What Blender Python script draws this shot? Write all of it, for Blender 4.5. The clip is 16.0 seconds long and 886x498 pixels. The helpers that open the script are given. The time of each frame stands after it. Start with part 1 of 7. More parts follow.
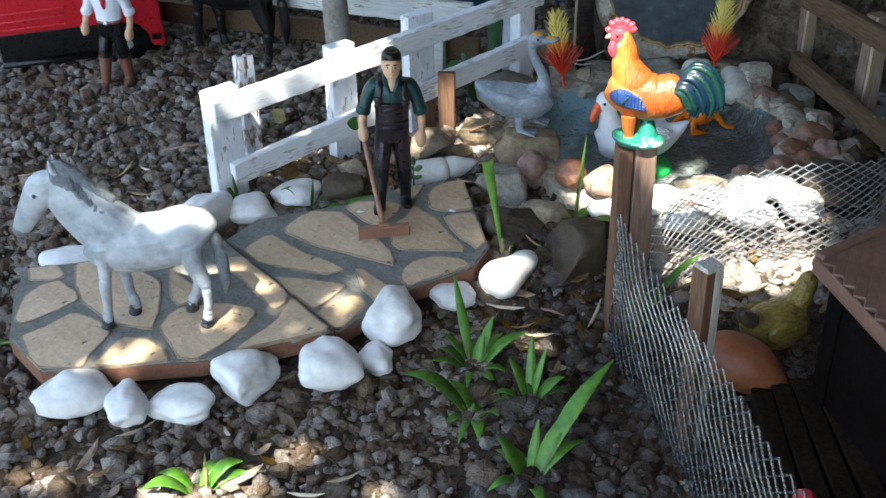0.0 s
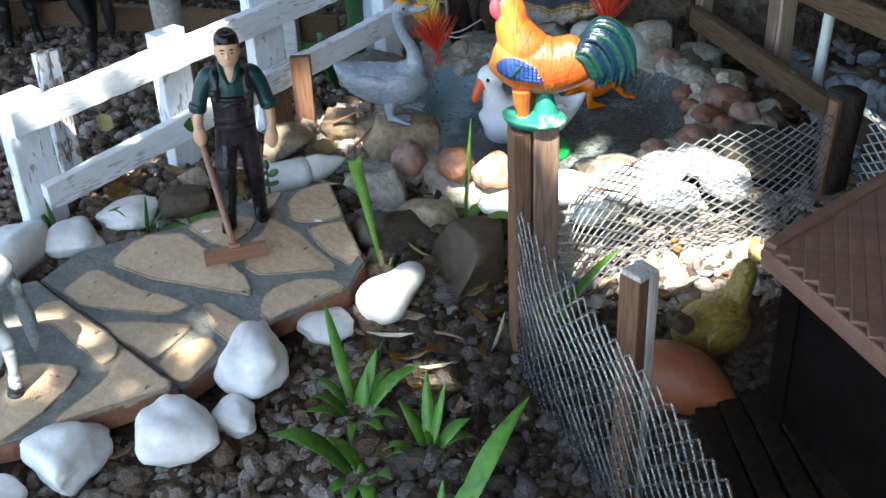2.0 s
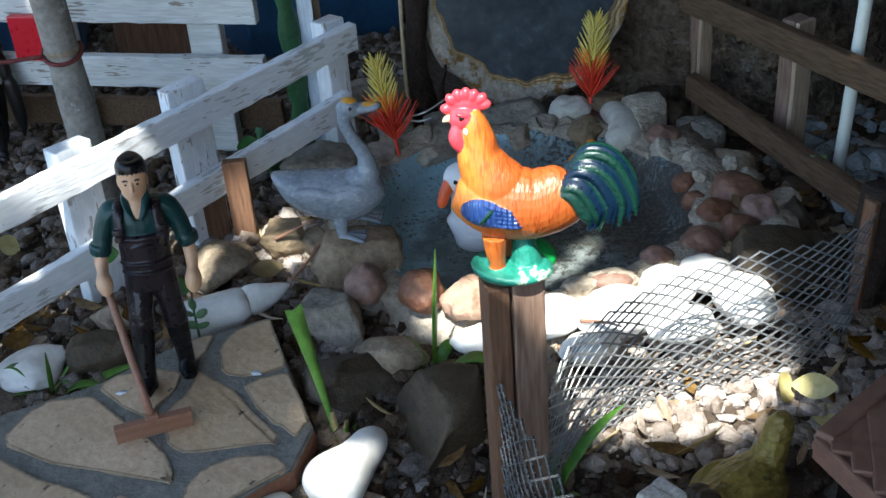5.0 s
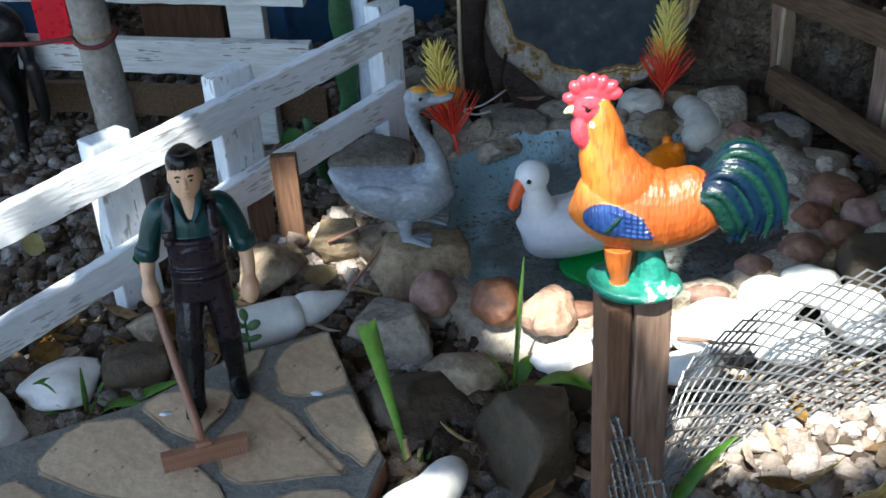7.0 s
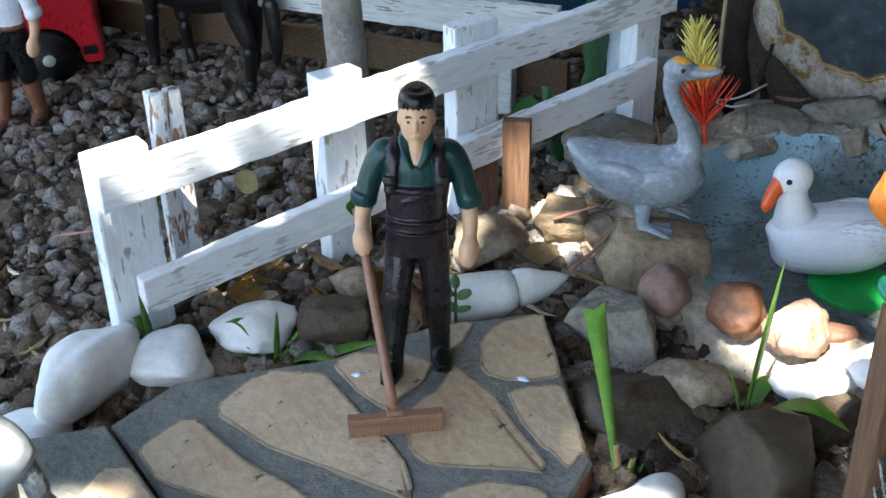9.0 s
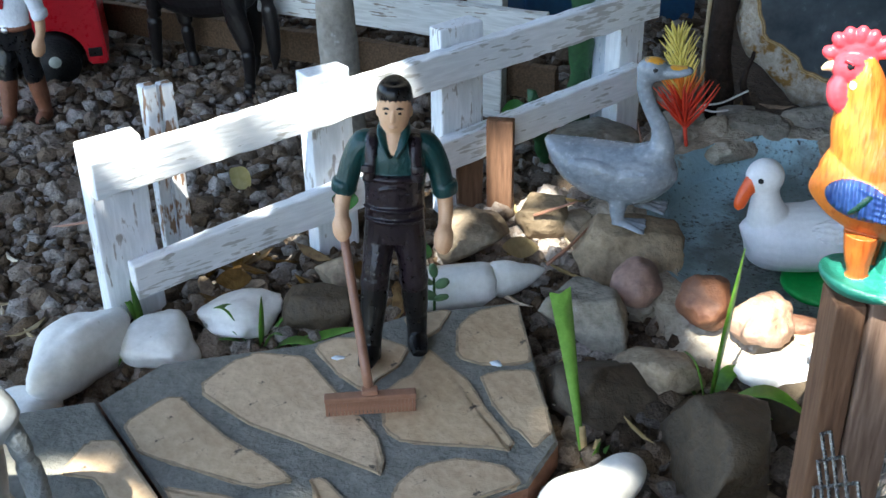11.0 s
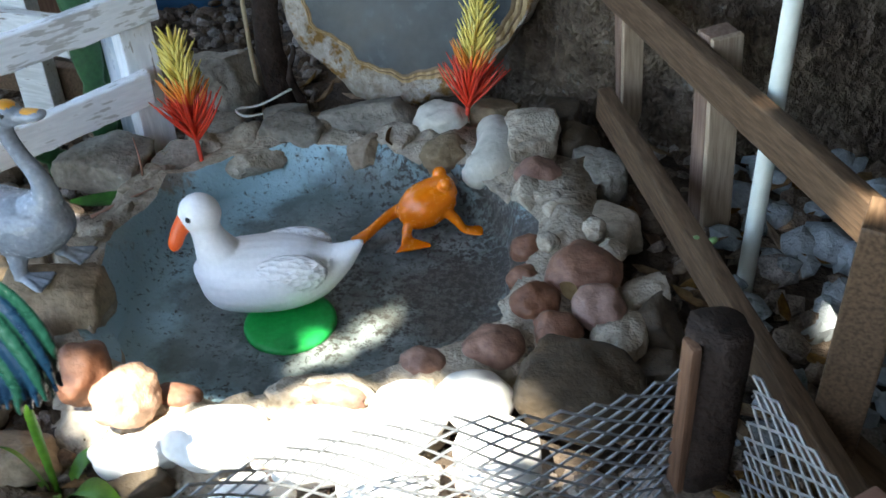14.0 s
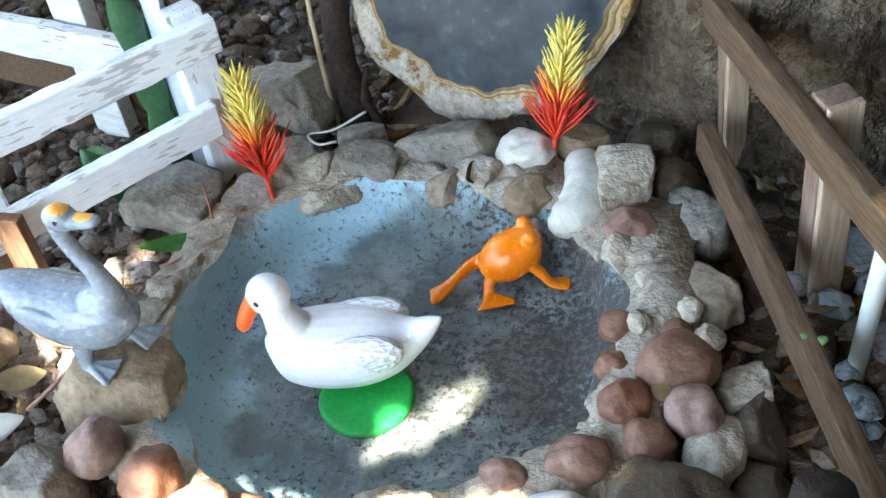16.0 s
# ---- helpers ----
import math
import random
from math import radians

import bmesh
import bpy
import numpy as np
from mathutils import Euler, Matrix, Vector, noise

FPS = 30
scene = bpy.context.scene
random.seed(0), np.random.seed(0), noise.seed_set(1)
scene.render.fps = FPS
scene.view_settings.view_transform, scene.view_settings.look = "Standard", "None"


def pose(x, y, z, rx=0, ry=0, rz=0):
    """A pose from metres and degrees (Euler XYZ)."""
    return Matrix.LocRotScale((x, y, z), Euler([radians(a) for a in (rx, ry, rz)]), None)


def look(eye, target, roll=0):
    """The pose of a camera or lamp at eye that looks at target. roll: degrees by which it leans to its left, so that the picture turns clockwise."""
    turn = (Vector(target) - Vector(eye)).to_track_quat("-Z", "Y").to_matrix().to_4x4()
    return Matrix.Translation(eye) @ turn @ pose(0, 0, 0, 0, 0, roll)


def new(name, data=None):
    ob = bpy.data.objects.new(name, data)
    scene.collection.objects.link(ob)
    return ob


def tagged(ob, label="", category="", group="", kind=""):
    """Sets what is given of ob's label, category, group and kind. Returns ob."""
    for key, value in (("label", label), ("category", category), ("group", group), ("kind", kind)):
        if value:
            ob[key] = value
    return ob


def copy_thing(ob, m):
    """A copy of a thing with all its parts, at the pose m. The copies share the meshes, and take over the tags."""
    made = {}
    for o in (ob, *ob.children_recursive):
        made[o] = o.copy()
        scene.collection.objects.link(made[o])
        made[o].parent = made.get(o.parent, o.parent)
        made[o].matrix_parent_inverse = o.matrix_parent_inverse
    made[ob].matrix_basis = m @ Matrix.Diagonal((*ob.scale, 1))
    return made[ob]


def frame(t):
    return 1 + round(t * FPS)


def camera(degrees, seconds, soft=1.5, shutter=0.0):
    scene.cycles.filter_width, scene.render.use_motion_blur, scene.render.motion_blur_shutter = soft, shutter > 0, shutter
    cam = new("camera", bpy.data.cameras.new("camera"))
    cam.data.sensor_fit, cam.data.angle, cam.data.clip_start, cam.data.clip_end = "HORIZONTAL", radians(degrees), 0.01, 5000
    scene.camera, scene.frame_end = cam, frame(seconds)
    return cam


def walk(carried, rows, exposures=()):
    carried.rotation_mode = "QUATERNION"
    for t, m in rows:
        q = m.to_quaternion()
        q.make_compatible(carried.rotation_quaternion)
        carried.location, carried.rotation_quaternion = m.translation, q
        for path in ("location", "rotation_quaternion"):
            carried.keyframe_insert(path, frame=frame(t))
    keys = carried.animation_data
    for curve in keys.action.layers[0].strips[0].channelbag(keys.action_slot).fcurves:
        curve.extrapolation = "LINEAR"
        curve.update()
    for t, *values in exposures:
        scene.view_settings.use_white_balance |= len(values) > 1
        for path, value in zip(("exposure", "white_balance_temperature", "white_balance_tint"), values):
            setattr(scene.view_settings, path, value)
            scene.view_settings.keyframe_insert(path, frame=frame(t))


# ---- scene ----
from mathutils.bvhtree import BVHTree

cam = camera(41.7, 16.0, shutter=0.2)
PATH = [
    (0, (0.033, -0.143, 0.3900), (-0.028, 1.562, -0.6530), -1.0),
    (0.5, (0.041, -0.099, 0.3610), (0.026, 1.591, -0.7080), -0.6),
    (1, (0.047, -0.07, 0.3400), (0.069, 1.607, -0.7490), -2.2),
    (1.5, (0.048, -0.04, 0.3360), (0.112, 1.647, -0.7350), -2.8),
    (2, (0.042, -0.024, 0.3330), (0.17, 1.664, -0.7320), -2.5),
    (2.5, (0.041, -0.007, 0.3260), (0.207, 1.663, -0.7630), -3.9),
    (3, (0.045, 0.023, 0.3260), (0.199, 1.713, -0.7320), -4.2),
    (3.5, (0.063, 0.05, 0.3350), (0.225, 1.742, -0.7190), -5.2),
    (6, (0.066, 0.127, 0.3150), (0.246, 1.827, -0.7230), -3.3),
    (6.5, (0.048, 0.14, 0.3100), (0.245, 1.835, -0.7330), -2.8),
    (7, (0.034, 0.16, 0.3020), (0.2, 1.854, -0.7480), -3.7),
    (7.5, (0.018, 0.167, 0.2880), (0.053, 1.852, -0.7890), -3.3),
    (8, (0.009, 0.174, 0.2800), (-0.054, 1.862, -0.7900), -1.7),
    (8.5, (0.015, 0.197, 0.2670), (-0.127, 1.895, -0.7800), -1.7),
    (11, (0.036, 0.177, 0.2640), (-0.154, 1.899, -0.7340), -1.0),
    (11.5, (0.05, 0.161, 0.2680), (-0.105, 1.89, -0.7240), -1.3),
    (12, (0.067, 0.155, 0.2720), (-0.027, 1.882, -0.7330), -1.5),
    (12.5, (0.102, 0.181, 0.2940), (0.052, 1.901, -0.7250), -1.7),
    (13, (0.124, 0.219, 0.2880), (0.084, 1.921, -0.7610), -2.6),
    (13.5, (0.195, 0.252, 0.2870), (0.087, 1.932, -0.7930), -4.9),
    (14, (0.276, 0.276, 0.2740), (0.062, 1.912, -0.8570), -5.0),
    (14.5, (0.297, 0.301, 0.2610), (-0.04, 1.876, -0.9250), -7.2),
    (15, (0.291, 0.34, 0.2900), (-0.055, 1.908, -0.9030), -6.3),
    (15.5, (0.284, 0.356, 0.3120), (-0.072, 1.852, -0.9660), -9.1),
    (16, (0.279, 0.361, 0.3280), (-0.104, 1.8, -1.0080), -10.1),
]
EXPOSURES = [(0, 2.1, 6500, 5), (0.6, 2.1, 6500, 5), (1.1, 2.3, 6450, 5), (2.5, 2.22, 6400, 5), (3.5, 1.93, 6250, 5), (6, 1.57, 6050, 5), (7, 1.65, 6100, 5), (8.5, 2.27, 6450, 5), (11, 2.18, 6350, 5),
             (12, 2.12, 6350, 5), (12.5, 1.97, 6300, 5), (13.5, 1.97, 6350, 5), (14, 2.72, 6600, 5), (14.5, 2.22, 6600, 5), (15, 3.6, 6800, 5), (16, 3.75, 6850, 5)]
walk(cam, [(t, look(eye, target, roll)) for t, eye, target, roll in PATH], EXPOSURES)

# ---- world and sun ----
SUN_FROM = Vector((-0.20, -0.56, 1.0)).normalized()
world = bpy.data.worlds.new("sky")
scene.world = world
world.use_nodes = True
wn = world.node_tree.nodes
sky = wn.new("ShaderNodeTexSky")
sky.sky_type = "NISHITA"
sky.sun_disc = False
sky.sun_elevation = math.asin(SUN_FROM.z)
sky.sun_rotation = math.atan2(SUN_FROM.x, SUN_FROM.y)
wn["Background"].inputs["Strength"].default_value = 0.15
world.node_tree.links.new(sky.outputs["Color"], wn["Background"].inputs["Color"])
sun = new("sun", bpy.data.lights.new("sun", "SUN"))
sun.data.energy, sun.data.angle, sun.data.color = 5.0, radians(0.53), (1.0, 0.95, 0.87)
sun.matrix_world = look(SUN_FROM * 5, (0, 0, 0))


# ---- materials ----
def material(name, c1, c2, scale=80.0, rough=0.6, bump=0.2, fine=6.0, island=0.0, objrand=0.0, metal=0.0,
             speck=None, speck_scale=150.0, speck_at=0.62, spec=0.5, depth=0.002, wave=0.0, wave_scale=200.0, scales=0.0):
    m = bpy.data.materials.new(name)
    m.use_nodes = True
    nt = m.node_tree
    n, l = nt.nodes, nt.links
    b = n["Principled BSDF"]
    tc = n.new("ShaderNodeTexCoord")
    big, small = n.new("ShaderNodeTexNoise"), n.new("ShaderNodeTexNoise")
    for t, s, d in ((big, scale, 3), (small, scale * fine, 4)):
        t.inputs["Scale"].default_value = s
        t.inputs["Detail"].default_value = d
        t.inputs["Roughness"].default_value = 0.6
        l.new(tc.outputs["Object"], t.inputs["Vector"])
    add = n.new("ShaderNodeMath")
    add.operation = "ADD"
    l.new(big.outputs["Fac"], add.inputs[0])
    l.new(small.outputs["Fac"], add.inputs[1])
    ramp = n.new("ShaderNodeMapRange")
    ramp.inputs["From Min"].default_value, ramp.inputs["From Max"].default_value = 0.7, 1.3
    l.new(add.outputs[0], ramp.inputs["Value"])
    mix = n.new("ShaderNodeMix")
    mix.data_type = "RGBA"
    mix.inputs["A"].default_value, mix.inputs["B"].default_value = (*c1, 1), (*c2, 1)
    l.new(ramp.outputs["Result"], mix.inputs["Factor"])
    col = mix.outputs["Result"]
    if speck:
        sp = n.new("ShaderNodeTexNoise")
        sp.inputs["Scale"].default_value, sp.inputs["Detail"].default_value = speck_scale, 5
        sp.inputs["Roughness"].default_value = 0.7
        l.new(tc.outputs["Object"], sp.inputs["Vector"])
        r2 = n.new("ShaderNodeMapRange")
        r2.inputs["From Min"].default_value, r2.inputs["From Max"].default_value = speck_at, speck_at + 0.06
        l.new(sp.outputs["Fac"], r2.inputs["Value"])
        mx = n.new("ShaderNodeMix")
        mx.data_type = "RGBA"
        mx.inputs["B"].default_value = (*speck, 1)
        l.new(r2.outputs["Result"], mx.inputs["Factor"])
        l.new(col, mx.inputs["A"])
        col = mx.outputs["Result"]
    for amount, src in ((island, "isl"), (objrand, "obj")):
        if not amount:
            continue
        node = n.new("ShaderNodeNewGeometry") if src == "isl" else n.new("ShaderNodeObjectInfo")
        out = node.outputs["Random Per Island"] if src == "isl" else node.outputs["Random"]
        mr = n.new("ShaderNodeMapRange")
        mr.inputs["To Min"].default_value, mr.inputs["To Max"].default_value = 1 - amount, 1 + amount
        l.new(out, mr.inputs["Value"])
        hs = n.new("ShaderNodeHueSaturation")
        l.new(mr.outputs["Result"], hs.inputs["Value"])
        l.new(col, hs.inputs["Color"])
        sat = n.new("ShaderNodeMapRange")
        sat.inputs["To Min"].default_value, sat.inputs["To Max"].default_value = 1 + amount, 1 - amount
        l.new(out, sat.inputs["Value"])
        l.new(sat.outputs["Result"], hs.inputs["Saturation"])
        col = hs.outputs["Color"]
    l.new(col, b.inputs["Base Color"])
    rr = n.new("ShaderNodeMapRange")
    rr.inputs["To Min"].default_value, rr.inputs["To Max"].default_value = max(rough - 0.12, 0.03), min(rough + 0.12, 1)
    l.new(small.outputs["Fac"], rr.inputs["Value"])
    l.new(rr.outputs["Result"], b.inputs["Roughness"])
    b.inputs["Metallic"].default_value = metal
    b.inputs["Specular IOR Level"].default_value = spec if rough < 0.75 else min(spec, 0.2)
    if bump or wave:
        bp = n.new("ShaderNodeBump")
        bp.inputs["Strength"].default_value = max(bump, wave)
        bp.inputs["Distance"].default_value = depth
        h = add.outputs[0]
        if wave:
            wv = n.new("ShaderNodeTexWave")
            wv.inputs["Scale"].default_value = wave_scale
            wv.inputs["Distortion"].default_value = 3.0
            l.new(tc.outputs["Object"], wv.inputs["Vector"])
            h = wv.outputs["Fac"]
        if scales:
            mp, vo, sm = n.new("ShaderNodeMapping"), n.new("ShaderNodeTexVoronoi"), n.new("ShaderNodeMath")
            mp.inputs["Scale"].default_value = (0.55, 1.0, 1.0)
            l.new(tc.outputs["Object"], mp.inputs["Vector"])
            vo.inputs["Scale"].default_value = scales
            l.new(mp.outputs["Vector"], vo.inputs["Vector"])
            sm.operation = "MULTIPLY_ADD"
            sm.inputs[1].default_value = 0.35
            l.new(small.outputs["Fac"], sm.inputs[0])
            l.new(vo.outputs["Distance"], sm.inputs[2])
            h = sm.outputs[0]
        l.new(h, bp.inputs["Height"])
        l.new(bp.outputs["Normal"], b.inputs["Normal"])
    return m


def wood(name, c1, c2, rough=0.7, along=(1, 12, 12), chips=None, bump=0.35, worn=1.17):
    """Sawn wood with the grain along one axis of the piece; chips: the wood under worn paint."""
    m = bpy.data.materials.new(name)
    m.use_nodes = True
    n, l = m.node_tree.nodes, m.node_tree.links
    b = n["Principled BSDF"]
    tc, mp = n.new("ShaderNodeTexCoord"), n.new("ShaderNodeMapping")
    mp.inputs["Scale"].default_value = along
    l.new(tc.outputs["Object"], mp.inputs["Vector"])
    g = n.new("ShaderNodeTexNoise")
    g.inputs["Scale"].default_value, g.inputs["Detail"].default_value = 60, 5
    l.new(mp.outputs["Vector"], g.inputs["Vector"])
    stain = n.new("ShaderNodeTexNoise")
    stain.inputs["Scale"].default_value, stain.inputs["Detail"].default_value = 45, 4
    l.new(tc.outputs["Object"], stain.inputs["Vector"])
    mx = n.new("ShaderNodeMix")
    mx.data_type = "RGBA"
    mx.inputs["A"].default_value, mx.inputs["B"].default_value = (*c1, 1), (*c2, 1)
    mr = n.new("ShaderNodeMapRange")
    mr.inputs["From Min"].default_value, mr.inputs["From Max"].default_value = 0.35, 0.65
    l.new(g.outputs["Fac"], mr.inputs["Value"])
    l.new(mr.outputs["Result"], mx.inputs["Factor"])
    col = mx.outputs["Result"]
    if chips:
        ad = n.new("ShaderNodeMath")
        ad.operation = "ADD"
        l.new(g.outputs["Fac"], ad.inputs[0])
        l.new(stain.outputs["Fac"], ad.inputs[1])
        r2 = n.new("ShaderNodeMapRange")
        r2.inputs["From Min"].default_value, r2.inputs["From Max"].default_value = worn, worn + 0.06
        l.new(ad.outputs[0], r2.inputs["Value"])
        m2 = n.new("ShaderNodeMix")
        m2.data_type = "RGBA"
        m2.inputs["B"].default_value = (*chips, 1)
        l.new(r2.outputs["Result"], m2.inputs["Factor"])
        l.new(col, m2.inputs["A"])
        col = m2.outputs["Result"]
    l.new(col, b.inputs["Base Color"])
    b.inputs["Roughness"].default_value = rough
    b.inputs["Specular IOR Level"].default_value = 0.3
    bp = n.new("ShaderNodeBump")
    bp.inputs["Strength"].default_value, bp.inputs["Distance"].default_value = bump, 0.001
    l.new(g.outputs["Fac"], bp.inputs["Height"])
    l.new(bp.outputs["Normal"], b.inputs["Normal"])
    return m


def plumage(name, front, back):
    """Painted feathers: the chest colour passes into the back colour along the bird, with fine streaks in relief."""
    m = bpy.data.materials.new(name)
    m.use_nodes = True
    n, l = m.node_tree.nodes, m.node_tree.links
    b = n["Principled BSDF"]
    tc, sx = n.new("ShaderNodeTexCoord"), n.new("ShaderNodeSeparateXYZ")
    l.new(tc.outputs["Object"], sx.inputs[0])
    nz = n.new("ShaderNodeTexNoise")
    nz.inputs["Scale"].default_value, nz.inputs["Detail"].default_value = 130, 4
    mp = n.new("ShaderNodeMapping")
    mp.inputs["Scale"].default_value = (2.6, 1.0, 0.45)
    mp.inputs["Rotation"].default_value = (0, radians(-24), 0)
    l.new(tc.outputs["Object"], mp.inputs["Vector"])
    st = n.new("ShaderNodeTexNoise")
    st.inputs["Scale"].default_value, st.inputs["Detail"].default_value = 330, 3
    l.new(mp.outputs["Vector"], st.inputs["Vector"])
    l.new(tc.outputs["Object"], nz.inputs["Vector"])
    ad = n.new("ShaderNodeMath")
    ad.operation = "MULTIPLY_ADD"
    ad.inputs[1].default_value = 0.016
    l.new(nz.outputs["Fac"], ad.inputs[0])
    l.new(sx.outputs["X"], ad.inputs[2])
    mr = n.new("ShaderNodeMapRange")
    mr.inputs["From Min"].default_value, mr.inputs["From Max"].default_value = -0.012, 0.002
    l.new(ad.outputs[0], mr.inputs["Value"])
    mx = n.new("ShaderNodeMix")
    mx.data_type = "RGBA"
    mx.inputs["A"].default_value, mx.inputs["B"].default_value = (*front, 1), (*back, 1)
    l.new(mr.outputs["Result"], mx.inputs["Factor"])
    dk = n.new("ShaderNodeMix")
    dk.data_type, dk.blend_type = "RGBA", "MULTIPLY"
    dk.inputs["B"].default_value = (0.78, 0.60, 0.48, 1)
    m2 = n.new("ShaderNodeMapRange")
    m2.inputs["From Min"].default_value, m2.inputs["From Max"].default_value = 0.52, 0.66
    l.new(st.outputs["Fac"], m2.inputs["Value"])
    l.new(m2.outputs["Result"], dk.inputs["Factor"])
    l.new(mx.outputs["Result"], dk.inputs["A"])
    l.new(dk.outputs["Result"], b.inputs["Base Color"])
    b.inputs["Roughness"].default_value = 0.42
    bp = n.new("ShaderNodeBump")
    bp.inputs["Strength"].default_value, bp.inputs["Distance"].default_value = 0.6, 0.0008
    l.new(st.outputs["Fac"], bp.inputs["Height"])
    l.new(bp.outputs["Normal"], b.inputs["Normal"])
    return m


def pond_paint():
    """Faded blue paint on concrete: bluest round the edge, worn to grey-green below, with clusters of dirt and a brown
    stain deepened for shade.
    """
    m = bpy.data.materials.new("pond paint")
    m.use_nodes = True
    n, l = m.node_tree.nodes, m.node_tree.links
    b = n["Principled BSDF"]
    tc = n.new("ShaderNodeTexCoord")

    def cloud(scale, detail=4, rough=0.6):
        t = n.new("ShaderNodeTexNoise")
        t.inputs["Scale"].default_value, t.inputs["Detail"].default_value, t.inputs["Roughness"].default_value = scale, detail, rough
        l.new(tc.outputs["Object"], t.inputs["Vector"])
        return t.outputs["Fac"]

    def add(a, c, k):
        t = n.new("ShaderNodeMath")
        t.operation = "MULTIPLY_ADD"
        t.inputs[1].default_value = k
        l.new(c, t.inputs[0])
        l.new(a, t.inputs[2])
        return t.outputs[0]

    def fade(v, lo, hi):
        t = n.new("ShaderNodeMapRange")
        t.interpolation_type = "SMOOTHSTEP"
        t.inputs["From Min"].default_value, t.inputs["From Max"].default_value = lo, hi
        l.new(v, t.inputs["Value"])
        return t.outputs["Result"]

    def mix(f, a, c):
        t = n.new("ShaderNodeMix")
        t.data_type = "RGBA"
        l.new(f, t.inputs["Factor"])
        for s, v in (("A", a), ("B", c)):
            if isinstance(v, tuple):
                t.inputs[s].default_value = (*v, 1)
            else:
                l.new(v, t.inputs[s])
        return t.outputs["Result"]

    mp = n.new("ShaderNodeMapping")
    mp.inputs["Scale"].default_value = (1 / 0.0815, 1 / 0.0815, 0)
    l.new(tc.outputs["Object"], mp.inputs["Vector"])
    ln = n.new("ShaderNodeVectorMath")
    ln.operation = "LENGTH"
    l.new(mp.outputs["Vector"], ln.inputs[0])
    sx = n.new("ShaderNodeSeparateXYZ")
    l.new(mp.outputs["Vector"], sx.inputs[0])
    big, mid, fine, dots = cloud(16), cloud(60, 5, 0.7), cloud(240, 4), cloud(360, 5, 0.75)
    base = mix(fade(mid, 0.40, 0.62), (0.110, 0.130, 0.122), (0.245, 0.276, 0.262))
    worn = add(add(ln.outputs["Value"], big, 0.55), mid, 0.5)
    worn = add(worn, sx.outputs["X"], -0.24)
    base = mix(fade(worn, 1.08, 1.56), base, (0.145, 0.195, 0.19))
    base = mix(fade(worn, 1.38, 1.62), base, (0.34, 0.51, 0.57))
    bare = add(add(ln.outputs["Value"], cloud(30, 5, 0.7), 1.2), mid, 0.5)
    base = mix(fade(bare, 2.02, 2.20), base, (0.27, 0.26, 0.23))
    # brown stain growing towards +x, darkened to carry the shade there
    brown_shade = add(cloud(22, 3), sx.outputs["X"], 0.17)
    base = mix(fade(brown_shade, 0.52, 0.70), base, (0.098, 0.090, 0.074))
    dirt = add(dots, big, 0.45)
    dirt = add(dirt, sx.outputs["X"], 0.075)
    base = mix(fade(dirt, 0.735, 0.84), base, (0.042, 0.038, 0.031))
    l.new(base, b.inputs["Base Color"])
    b.inputs["Roughness"].default_value = 0.55
    bp = n.new("ShaderNodeBump")
    bp.inputs["Strength"].default_value, bp.inputs["Distance"].default_value = 0.5, 0.002
    l.new(add(mid, fine, 0.5), bp.inputs["Height"])
    l.new(bp.outputs["Normal"], b.inputs["Normal"])
    return m


